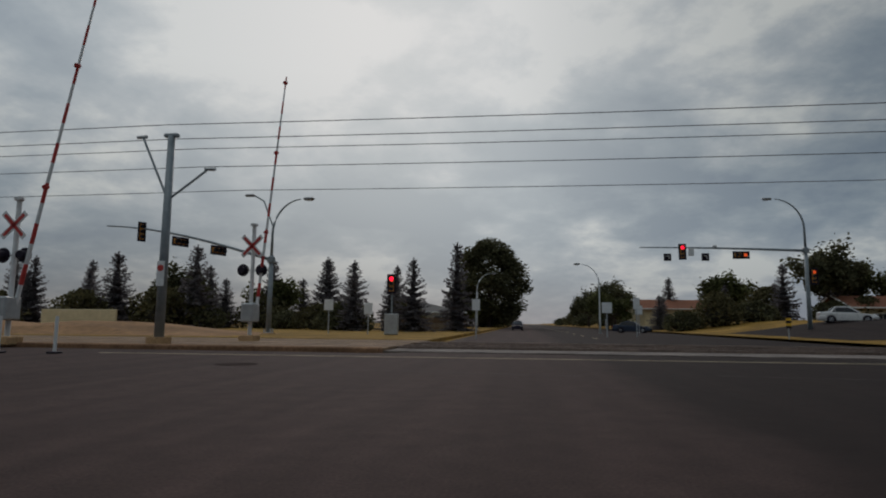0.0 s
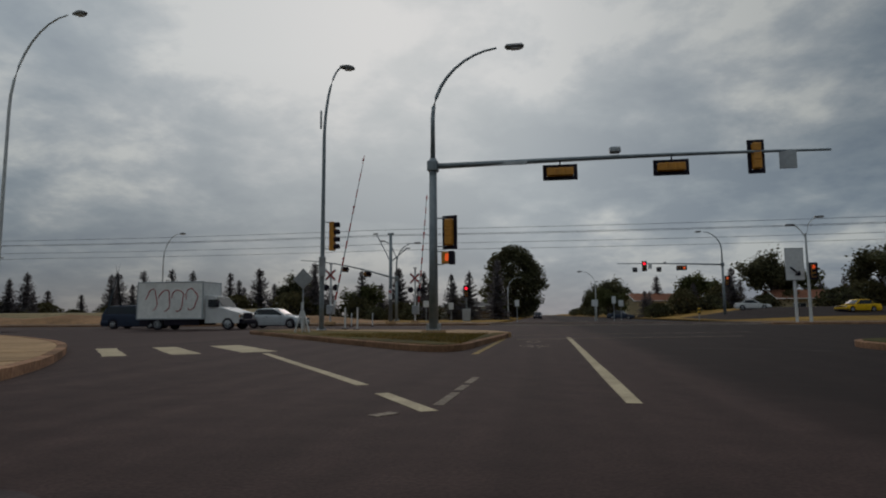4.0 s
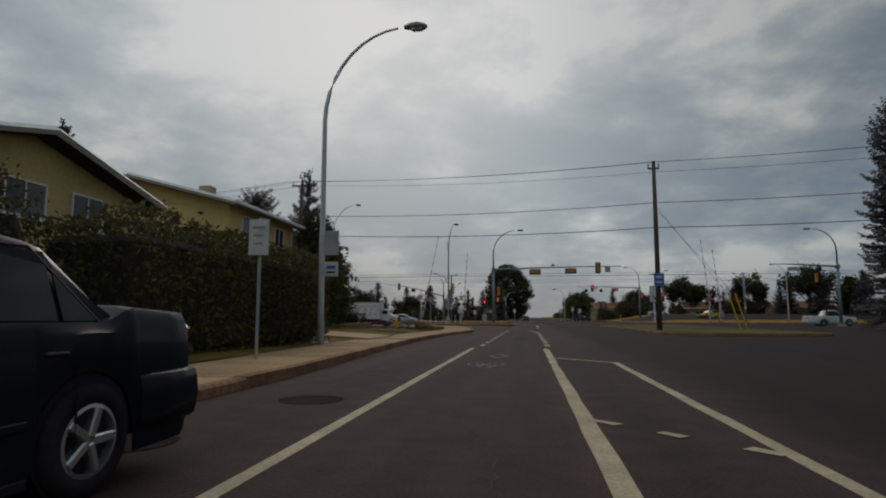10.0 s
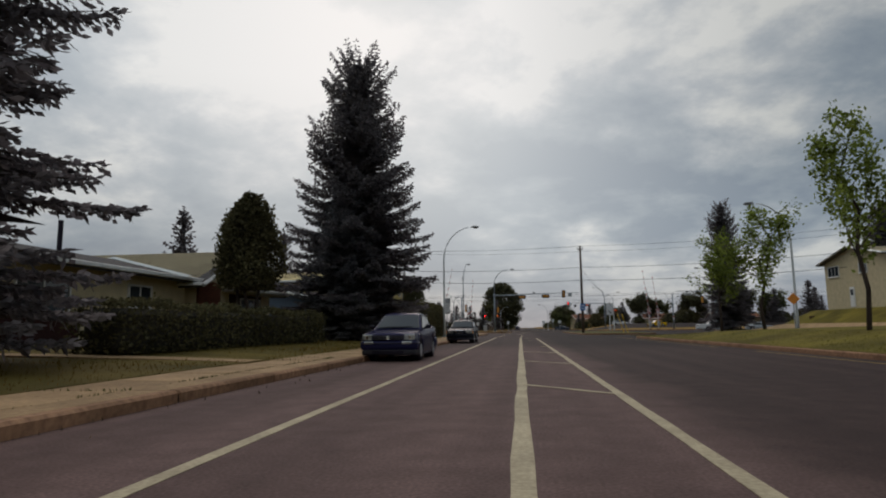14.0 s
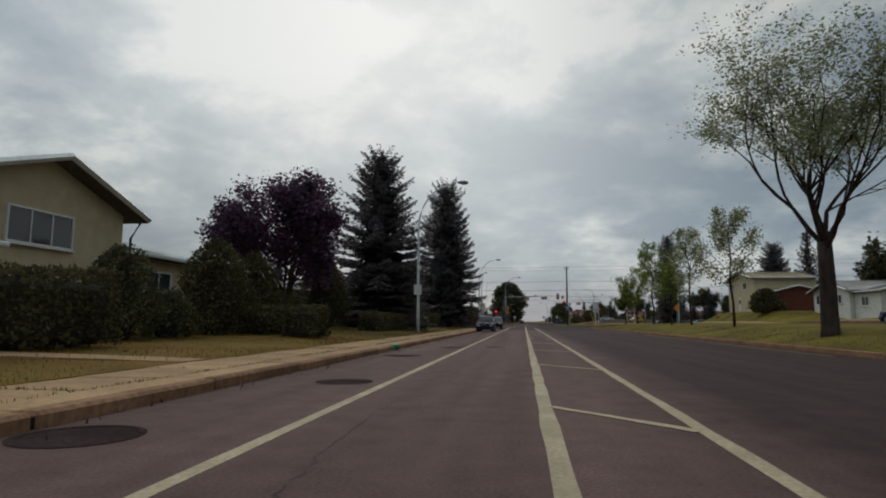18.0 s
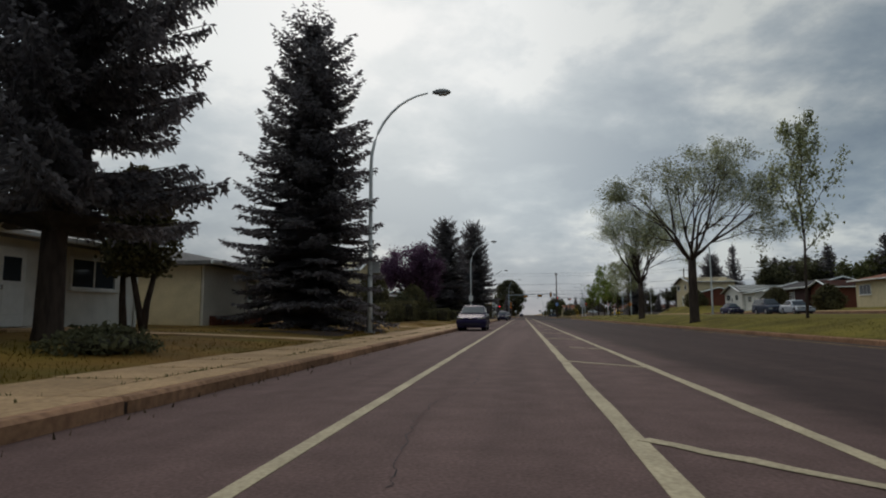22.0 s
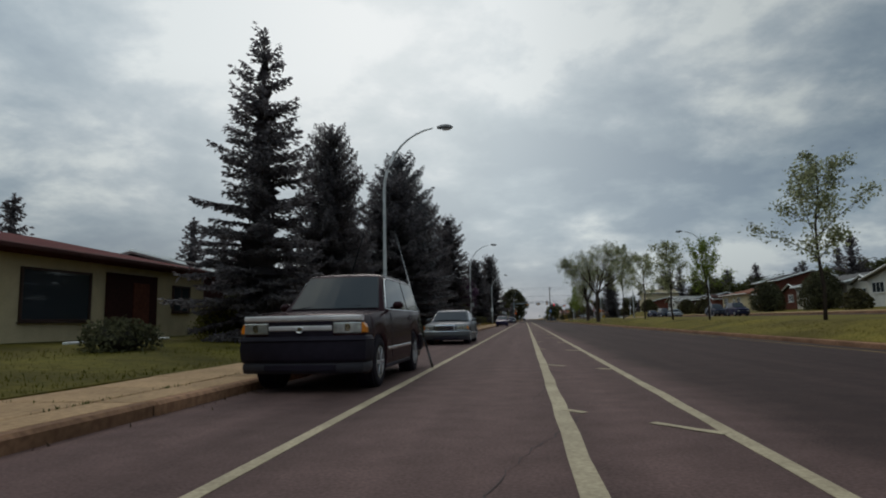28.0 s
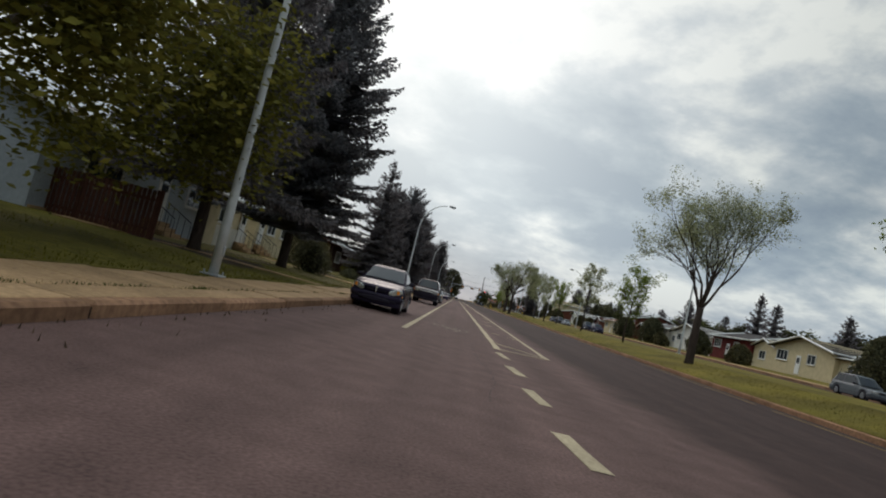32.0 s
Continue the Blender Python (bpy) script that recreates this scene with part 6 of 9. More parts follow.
    for s in (1, -1):
        if lamp == "rect":
            hl = wrap("headlight", s * (xo - lamp_w), s * xo, zl, zh, 0.012, HEADLIGHT, th, 0.015)
            part("bulb_reflector", MB().disc((s * (xo - lamp_w * 0.5), swept(xo - lamp_w * 0.5, y0) - 0.012, lamp_h), (0, 1, 0), lamp_t * 0.34, 0.012, 14), CHROME, hl)
            if amber:
                wrap("indicator", s * (xo + 0.004), s * hw0 * 0.99, zl + 0.008, lambda q: zh - 0.006 - 0.07 * min(1, max(0, (abs(q) - xo) / (hw0 * 0.99 - xo))) ** 2, 0.012, AMBER, hl, 0.012, n=6)
        elif lamp == "swept":
            hl = wrap("headlight", s * (xo - lamp_w), s * hw0 * 0.97, lambda q: zl + lamp_t * 0.05 + 0.10 * (abs(q) - xo + lamp_w), lambda q: zl + lamp_t * (0.25 + 0.75 * min(1, (abs(q) - xo + lamp_w) / (lamp_w * 0.7))), 0.012, HEADLIGHT, th, 0.015)
            part("bulb_reflector", MB().disc((s * (xo - lamp_w * 0.35), swept(xo - lamp_w * 0.35, y0) - 0.008, lamp_h), (0, 1, 0), lamp_t * 0.30, 0.012, 14), CHROME, hl)
        else:
            cx, rx = xo - lamp_w * 0.42, lamp_w * 0.52

            def bow(q, sg):
                f = max(0.0, 1 - ((abs(q) - cx) / rx) ** 2) ** 0.5
                return lamp_h + 0.045 * (abs(q) - cx) / rx + sg * (0.010 + lamp_t * 0.5 * f)
            hl = wrap("headlight", s * (cx - rx), s * (cx + rx), lambda q: bow(q, -1), lambda q: bow(q, 1), 0.016, HEADLIGHT, th, 0.02, n=14)
            if amber:
                part("indicator", MB().disc((s * (cx + rx * 0.36), swept(cx + rx * 0.36, y0) - 0.014, lamp_h + 0.02), (s * -0.35, 1, 0), lamp_t * 0.36, 0.02, 16), AMBER, hl)
            part("bulb_reflector", MB().disc((s * (cx - rx * 0.35), swept(cx - rx * 0.35, y0) - 0.014, lamp_h), (0, 1, 0), lamp_t * 0.28, 0.012, 14), CHROME, hl)
        if fog:
            wrap("fog_light", s * (xo - 0.36), s * (xo - 0.07), clear + 0.335, clear + 0.405, 0.088, HEADLIGHT, th, 0.01, n=4)
    gx = xo - lamp_w - 0.02
    if grille == "bar":
        gr = wrap("grille", -gx, gx, zl + 0.005, zh - 0.012, 0.006, BLACK, th, 0.01)
        for k in range(3):
            wrap("grille_bar", -gx, gx, zl + 0.02 + k * lamp_t * 0.26, zl + 0.032 + k * lamp_t * 0.26, 0.014, GREY_TRIM, gr, 0.003)
        if chrome:
            wrap("grille_trim", -gx, gx, zh - 0.012, zh + 0.012, 0.014, CHROME, th, 0.006)
    elif grille == "frame":
        gr = wrap("grille", -gx * 0.64, gx * 0.64, zl - 0.015, zh + 0.03, 0.016, CHROME, th, 0.012)
        wrap("grille_opening", -gx * 0.57, gx * 0.57, zl + 0.008, zh + 0.008, 0.022, BLACK, gr, 0.003)
        for k in range(7):
            px = (k - 3) * gx * 0.16
            wrap("grille_bar", px - 0.006, px + 0.006, zl + 0.01, zh + 0.005, 0.026, GREY_TRIM, gr, 0.002, n=1)
        for s in (1, -1):
            wrap("nose_panel", s * gx * 0.66, s * gx, zl, zh + 0.005, 0.008, paint, th, 0.012)
    elif grille == "tall":
        gr = wrap("grille", -gx * 0.86, gx * 0.86, zl - 0.085, zh + 0.035, 0.06, CHROME, th, 0.03)
        wrap("grille_opening", -gx * 0.78, gx * 0.78, zl - 0.055, zh + 0.005, 0.064, BLACK, gr, 0.003)
        for k in range(11):
            px = (k - 5) * gx * 0.76 / 5.5
            wrap("grille_bar", px - 0.008, px + 0.008, zl - 0.05, zh, 0.072, CHROME, gr, 0.003, n=1)
        wrap("bumper_trim", -hw0 * 0.98, hw0 * 0.98, zl - 0.105, zl - 0.065, 0.084, CHROME, th, 0.015, 0.1, 14)
        for s in (1, -1):
            wrap("lamp_trim", s * (xo - lamp_w - 0.01), s * hw0 * 0.985, zl - 0.022, zl - 0.004, 0.016, CHROME, th, 0.005)
    elif grille == "band":
        wrap("grille", -gx - 0.01, gx + 0.01, zl - 0.10, zh + 0.02, 0.008, BLACK, th, 0.01)
        wrap("grille_trim", -gx, gx, lamp_h - 0.035, lamp_h + 0.035, 0.03, SILVER_TRIM, th, 0.015)
        wrap("hood_edge", -hw0 * 0.93, hw0 * 0.93, zh + 0.02, zh + 0.10, 0.02, SILVER_TRIM, th, 0.02)
    else:
        wrap("grille", -W * 0.29, W * 0.29, lambda q: clear + 0.16 + 0.06 * abs(q), lambda q: clear + 0.36 - 0.10 * abs(q), 0.055, BLACK, th, 0.03)
        wrap("nose_strip", -0.30, 0.30, lamp_h - 0.055, lamp_h - 0.02, 0.01, BLACK, th, 0.01)
    if lamp == "oval":
        part("badge", MB().prism([(-0.035, 0.09), (0.035, 0.09), (0.012, -0.07), (0, -0.10), (-0.012, -0.07)], -0.012, 0.012), CHROME, th, at=pose(0, y0 - 0.035, lamp_h - 0.01, 90))
    else:
        n = 18
        part("badge", MB().tube([(0.055 * math.cos(k * math.tau / n), y0 - 0.030, lamp_h - 0.02 + 0.042 * math.sin(k * math.tau / n)) for k in range(n + 1)], 0.009, 6), CHROME, th)
        part("badge", MB().disc((0, y0 - 0.024, lamp_h - 0.02), (0, 1, 0), 0.034, 0.02, 14), GREY_TRIM if grille == "frame" else CHROME, th)
    tops = zl - 0.03
    arch = fo - ar - 0.015
    bu = band("bumper", clear + 0.17, tops, 0.05, bumper or paint, arch, 0.07)
    band("valance", clear + 0.02, clear + 0.19, 0.02, paint if grille == "low" else VALANCE, arch, 0.04, inset=0.015)
    if grille == "low":
        wrap("air_intake", -W * 0.30, W * 0.30, lambda q: clear + 0.10 + 0.05 * abs(q), lambda q: clear + 0.27 - 0.08 * abs(q), 0.072, BLACK, bu, 0.03, n=10)
        for s in (1, -1):
            wrap("fog_recess", s * hw0 * 0.62, s * hw0 * 0.84, clear + 0.16, clear + 0.25, 0.058, BLACK, bu, 0.02, n=4)
    else:
        wrap("air_intake", -W * 0.28, W * 0.28, clear + 0.06, clear + 0.15, 0.036, BLACK, th, 0.01)
        band("bumper_strip", tops - 0.075, tops - 0.045, 0.062, CHROME if grille == "tall" else BLACK, arch - 0.03, 0.012)
    band("rear_bumper", clear + 0.12, clear + 0.47, 0.045, bumper or paint, y1 - ra - ar - 0.015, 0.07, False)
    if chrome:
        band("rear_bumper_strip", clear + 0.40, clear + 0.43, 0.058, CHROME if grille == "tall" else BLACK, y1 - ra - ar - 0.05, 0.012, False)
    part("boot_seam", MB().tube([(-W * 0.34, swept(W * 0.34, y1) + 0.004, trunk - 0.10), (W * 0.34, swept(W * 0.34, y1) + 0.004, trunk - 0.10)], 0.006, 5), BLACK, th)
    part("hood_seam", MB().tube([(-hw0 * 0.80, ws0 - 0.06, hood + 0.012), (0, ws0 - 0.10, hood + 0.022), (hw0 * 0.80, ws0 - 0.06, hood + 0.012)], 0.010, 5), BLACK, th)
    for s in (1, -1):
        part("hood_seam", MB().tube([(s * hw0 * 0.83, ws0 - 0.06, hood + 0.004), (s * hw0 * 0.825, (ws0 + y0) / 2, (hood + nose) / 2 + 0.022), (s * hw0 * 0.80, y0 + 0.22, nose + 0.022)], 0.006, 5), BLACK, th)
        if chrome or amber:
            part("side_marker", MB().box((s * (hw0 * 0.992), y0 + 0.40, clear + 0.40), (0.03, 0.12, 0.045), 0.008), AMBER, th)
    for k in (-0.30, 0.22):
        part("wiper", MB().tube([(k - 0.28, ws0 + 0.03, zb + 0.075), (k + 0.25, ws0 + 0.05, zb + 0.10)], 0.011, 5), BLACK, th)
    part("number_plate", MB().box((0, y1 + 0.03, trunk - 0.2), (0.31, 0.02, 0.15), 0.005), SIGN_WHITE, th)
    return th


GREY_TRIM = mat("grey_trim", (0.05, 0.05, 0.055), 8, 0.45)
SILVER_TRIM = mat("silver_trim", ((0.66, 0.63, 0.62), (0.54, 0.52, 0.52)), 6, 0.45, 0)
VALANCE = mat("dark_valance", (0.018, 0.016, 0.024), 8, 0.6)
WHEELS = {}


def wheel_cache(r, spokes, rim):
    k = (r, spokes, rim.name)
    if k not in WHEELS:
        WHEELS[k] = wheel_meshes(r, 0.21, spokes, rim)
    return WHEELS[k]


def thing_part(name, parent, m):
    ob = new(name)
    ob.parent, ob.matrix_basis = parent, m
    return ob


NAVY = car_paint("navy_paint", (0.020, 0.020, 0.058))
DKGREEN = car_paint("black_green_paint", (0.014, 0.016, 0.022))
INDIGO = car_paint("dark_indigo_paint", (0.024, 0.019, 0.052))
GREYP = car_paint("grey_green_paint", (0.140, 0.152, 0.162), 0.32, 0.6)
MAROON = car_paint("maroon_paint", (0.032, 0.013, 0.016))
CHARCOAL = car_paint("charcoal_paint", (0.024, 0.019, 0.036))
SILVER = car_paint("silver_paint", (0.42, 0.45, 0.48), 0.3, 0.7)
TAXI = car_paint("taxi_yellow_paint", (0.70, 0.42, 0.015), 0.35, 0.1)
SLATE = car_paint("slate_paint", (0.035, 0.045, 0.07))
car("dark navy older sedan parked against the kerb", -3.18, -99.8, 0, NAVY, L=4.4, W=1.70, H=1.43, wb=2.47, fo=0.88, hood=0.88, nose=0.80, belt=0.93, trunk=1.03, wr=0.30, spokes=5, lamp_h=0.69, lamp_w=0.30, lamp_t=0.155, fog=True, bend=0.12)
car("black-green boxy sedan parked against the kerb", -3.20, -79.65, 0, DKGREEN, size=(0.92, 1.03, 0.95), L=4.72, W=1.76, H=1.44, wb=2.66, fo=0.95, hood=0.92, nose=0.80, belt=0.95, trunk=1.06, wr=0.315, spokes=5, lamp_h=0.69, lamp_w=0.40, lamp_t=0.16, amber=True, grille="frame", bend=0.20)
car("glossy dark indigo compact car parked by the kerb", -3.12, -156.0, 0, INDIGO, size=(0.92, 0.95, 0.95), L=4.5, W=1.74, H=1.47, wb=2.64, fo=0.96, hood=0.93, nose=0.74, belt=0.97, trunk=1.08, ws0=-1.05, ws1=-0.08, rw0=1.74, rw1=0.92, wr=0.325, spokes=5, lamp_h=0.72, lamp_w=0.40, lamp_t=0.12, lamp="swept", grille="low", bend=0.34, rim=mat("dark_rim", (0.05, 0.05, 0.055), 6, 0.4, 0, metal=0.5))
car("grey full-size sedan with a chrome grille", -3.06, -213.97, 0, GREYP, L=5.03, W=1.96, H=1.45, wb=2.91, fo=1.08, hood=0.92, nose=0.82, belt=0.95, trunk=1.02, ws0=-0.85, wr=0.335, spokes=11, lamp_h=0.70, lamp_w=0.40, lamp_t=0.15, grille="tall", amber=True, rw0=1.72, rw1=1.14, chrome=True, bend=0.30)
car("maroon pickup-based sport utility with silver trim", -2.98, -229.7, 0, MAROON, L=5.0, W=1.95, H=1.86, wb=2.95, fo=0.95, hood=1.18, nose=1.10, belt=1.2, trunk=1.30, ws0=-1.0, ws1=-0.35, rw0=2.42, rw1=2.22, wr=0.38, clear=0.26, spokes=6, lamp_h=0.92, lamp_w=0.40, lamp_t=0.16, grille="band", chrome=True, name="sport_utility", amber=True, bend=0.12, bumper=BLACK)
car("black small sedan with slanted amber headlights", -3.17, -255.08, 0, CHARCOAL, size=(0.92, 1.02, 0.95), L=4.25, W=1.69, H=1.46, wb=2.48, fo=0.84, hood=0.93, nose=0.76, belt=0.96, trunk=1.08, ws0=-0.95, ws1=-0.12, rw0=1.56, rw1=0.95, wr=0.31, spokes=7, lamp_h=0.66, lamp_w=0.40, lamp_t=0.16, lamp="oval", grille="low", amber=True, bend=0.28)
# cross traffic standing in the junction
car("silver modern sedan on the cross street", -18.7, 9.4, 90, SILVER, L=4.8, W=1.83, H=1.46, wb=2.79, hood=0.92, nose=0.74, belt=0.97, trunk=1.08, wr=0.32)
car("dark blue-grey minivan on the cross street", -29.0, 8.8, 90, SLATE, L=5.0, W=1.95, H=1.75, wb=3.0, hood=1.05, nose=0.9, belt=1.1, trunk=1.2, ws0=-1.5, ws1=-0.6, rw0=2.35, rw1=2.1, wr=0.33, name="minivan")
car("bright yellow taxi on the side road beyond the tracks", 34.5, 42.0, -70, TAXI, L=4.9, W=1.85, H=1.48, wb=2.8, wr=0.32, name="taxi")
car("white sedan waiting beyond the crossing", 27.5, 54.0, 75, car_paint("white_car_paint", (0.6, 0.6, 0.6), 0.3, 0.0), L=4.5, W=1.76, wr=0.31)
car("dark sedan far down the street", -0.6, 88, 0, CHARCOAL, L=4.6)
car("dark car parked beyond the crossing", 13.2, 74, 70, SLATE, L=4.6)
# cars on the service road
for lab, x, y, t, p, kw in (
    ("dark blue parked van on the service road", 25.4, -122.5, 0, SLATE, dict(L=4.9, H=1.72, hood=1.05, nose=0.9, belt=1.1, trunk=1.2, ws0=-1.4, ws1=-0.6, rw0=2.3, rw1=2.0)),
    ("dark parked sedan on the service road", 26, -109.5, 0, NAVY, {}),
    ("silver parked sedan on the service road", 26.2, -127.5, 0, SILVER, {}),
    ("dark parked pickup on the service road", 26.2, -151.0, 0, SLATE, dict(L=5.2, H=1.78, hood=1.1, nose=1.0, belt=1.15, trunk=1.2, wr=0.36, clear=0.24)),
    ("dark parked sport utility on the service road", 26.2, -159.5, 0, NAVY, dict(L=4.8, H=1.75, hood=1.08, nose=0.95, belt=1.12, trunk=1.2, rw0=2.25, rw1=2.0, wr=0.36, clear=0.22)),
    ("grey parked hatchback on the service road", 25.5, -235.5, 0, GREYP, dict(L=4.4, H=1.55, rw0=2.05, rw1=1.7)),
    ("white parked pickup near the crossing", 33, -8, 90, MATS["white_car_paint"], dict(L=5.3, H=1.8, hood=1.1, nose=1.0, belt=1.15, trunk=1.15, rw0=0.9, rw1=0.6, wr=0.37, clear=0.25)),
    ("dark parked car in the lot", 47, -14, 20, CHARCOAL, {}),
    ("red parked car in the lot", 56, -12, 80, car_paint("red_car_paint", (0.35, 0.03, 0.02)), {}),
    ("silver parked car in the lot", 40, -10, 80, SILVER, {}),
):
    car(lab, x, y, t, p, **kw)


# box truck with sprayed lettering
def truck(x, y, turn):
    th = thing("box_truck", "white box truck with red sprayed scrawl on its side", "truck", pose(x, y, 0, 0, 0, turn))
    wp = MATS["white_car_paint"]
    bx = part("cargo_box", MB().box((0, 1.35, 1.85), (2.2, 4.5, 2.35), 0.04), WHITE, th)
    for z in (0.70, 3.0):
        part("rail", MB().box((0, 1.35, z), (2.24, 4.54, 0.08), 0.015), GALV, bx)
    for s in (-1, 1):
        for yy in (-0.88, 3.58):
            part("corner_post", MB().box((s * 1.09, yy, 1.85), (0.07, 0.07, 2.3), 0.012), GALV, bx)
        for i in range(4):
            cy = -0.15 + i * 0.92
            pts = [(s * 1.108, cy + 0.38 * math.cos(a) * (1 + 0.2 * math.sin(3 * a + i)), 1.92 + 0.66 * math.sin(a) + 0.1 * math.sin(2 * a + i)) for a in [k * math.tau / 16 for k in range(15 - i)]]
            part("scrawl_bar", MB().tube(pts, 0.028, 5), RED, bx)
    cab = MB()
    prof = [(-3.35, 0.45, 0.95), (-3.30, 1.05, 1.0), (-2.45, 1.28, 1.02), (-2.1, 1.42, 1.0), (-1.55, 2.1, 0.86), (-1.0, 2.16, 0.86), (-0.95, 2.12, 0.9)]
    for v, z, w in prof:
        cab.v += [(w, v, 0.42), (w, v, min(z, 1.35)), (w * 0.92, v, z), (0, v, z + 0.03), (-w * 0.92, v, z), (-w, v, min(z, 1.35)), (-w, v, 0.42)]
    cab.f = [(i * 7 + j, i * 7 + j + 1, (i + 1) * 7 + j + 1, (i + 1) * 7 + j) for i in range(6) for j in range(6)] + [tuple(range(7)), tuple(42 + j for j in range(6, -1, -1))]
    part("cab", cab, wp, th)
    part("windscreen", MB().add([(-0.88, -2.12, 1.44), (0.88, -2.12, 1.44), (0.76, -1.60, 2.06), (-0.76, -1.60, 2.06), (-0.88, -2.16, 1.45), (0.88, -2.16, 1.45), (0.76, -1.64, 2.07), (-0.76, -1.64, 2.07)], [(4, 5, 6, 7), (0, 1, 5, 4), (1, 2, 6, 5), (2, 3, 7, 6), (3, 0, 4, 7)]), CAR_GLASS, th)
    for s in (-1, 1):
        part("side_window", MB().box((s * 0.965, -1.55, 1.66), (0.05, 0.72, 0.46), 0.02), CAR_GLASS, th)
        part("headlight", MB().box((s * 0.75, -3.36, 0.86), (0.34, 0.08, 0.22), 0.02), HEADLIGHT, th)
        part("indicator", MB().box((s * 0.96, -3.25, 0.86), (0.08, 0.16, 0.16), 0.02), AMBER, th)
        part("mirror", MB().box((s * 1.2, -1.95, 1.55), (0.16, 0.08, 0.3), 0.03), BLACK, th)
        for cy in (-2.55, 2.2):
            w = thing_part("wheel", th, pose(s * 0.92, cy, 0.38, 0, 0, 0 if s > 0 else 180))
            for nm, me in zip(("tyre", "rim", "brake_disc"), wheel_cache(0.38, 8, GALV)):
                part(nm, me, None, w)
    part("grille", MB().box((0, -3.38, 0.86), (1.1, 0.06, 0.36), 0.02), BLACK, th)
    part("bumper", MB().box((0, -3.36, 0.52), (2.0, 0.30, 0.34), 0.06), BLACK, th)
    part("chassis", MB().box((0, 0.4, 0.52), (0.9, 6.4, 0.22), 0.03), BLACK, th)
    for s in (-1, 1):
        part("side_skirt", MB().box((s * 0.98, 0.55, 0.48), (0.08, 2.4, 0.38), 0.02), BLACK, th)
        part("mud_guard", MB().box((s * 0.98, 3.1, 0.48), (0.08, 0.7, 0.38), 0.02), BLACK, th)


truck(-21.75, 4.6, 90)


# ---- houses ----
CREAM = mat("cream_stucco", ((0.60, 0.50, 0.32), (0.49, 0.41, 0.26)), 30, 0.9, 0.5, big=0.1)
YELLOW_SIDING = siding("yellow_siding", ((0.68, 0.54, 0.23), (0.58, 0.46, 0.20)))
GREY_SIDING = siding("grey_siding", ((0.30, 0.27, 0.27), (0.25, 0.23, 0.23)))
PALE_SIDING = siding("pale_siding", ((0.64, 0.60, 0.52), (0.56, 0.52, 0.45)))
BLUE_SIDING = siding("blue_siding", ((0.40, 0.44, 0.49), (0.34, 0.38, 0.42)))
BRICK = siding("red_brick", ((0.17, 0.060, 0.040), (0.10, 0.038, 0.028)), 0.075, 2, 0.6, 0.9)
DARKWOOD = siding("dark_wood_panel", ((0.055, 0.022, 0.020), (0.035, 0.015, 0.014)), 0.14, 1, 0.5)
BLUE_WALL = mat("blue_stucco", ((0.12, 0.16, 0.22), (0.09, 0.12, 0.17)), 20, 0.9, 0.3, big=0.1)
WHITE_STUCCO = mat("white_stucco", ((0.70, 0.68, 0.63), (0.60, 0.58, 0.54)), 30, 0.9, 0.4, big=0.1)
SHINGLE = siding("grey_shingles", ((0.16, 0.15, 0.145), (0.10, 0.095, 0.09)), 0.14, 0, 0.7, 0.95)
SHINGLE_DARK = siding("dark_shingles", ((0.075, 0.068, 0.066), (0.045, 0.042, 0.042)), 0.14, 0, 0.7, 0.95)
SHINGLE_RED = siding("maroon_shingles", ((0.13, 0.035, 0.032), (0.085, 0.025, 0.024)), 0.14, 1, 0.7, 0.95)
SHINGLE_BROWN = siding("brown_shingles", ((0.24, 0.10, 0.06), (0.16, 0.07, 0.045)), 0.14, 0, 0.7, 0.95)
FASCIA = mat("white_fascia", ((0.72, 0.72, 0.70), (0.62, 0.62, 0.60)), 6, 0.6, 0, big=0.1)
TRIM = mat("window_trim", ((0.76, 0.75, 0.72), (0.68, 0.67, 0.64)), 8, 0.5, 0, big=0.06)


def plank(mb, a, b, c, d, t):
    """A slab of thickness t over the four-cornered face a b c d."""
    q = [Vector(p) for p in (a, b, c, d)]
    n = (q[1] - q[0]).cross(q[3] - q[0]).normalized() * t
    mb.add([*q, *[p + n for p in q]], [(3, 2, 1, 0), (4, 5, 6, 7), (0, 1, 5, 4), (1, 2, 6, 5), (2, 3, 7, 6), (3, 0, 4, 7)])


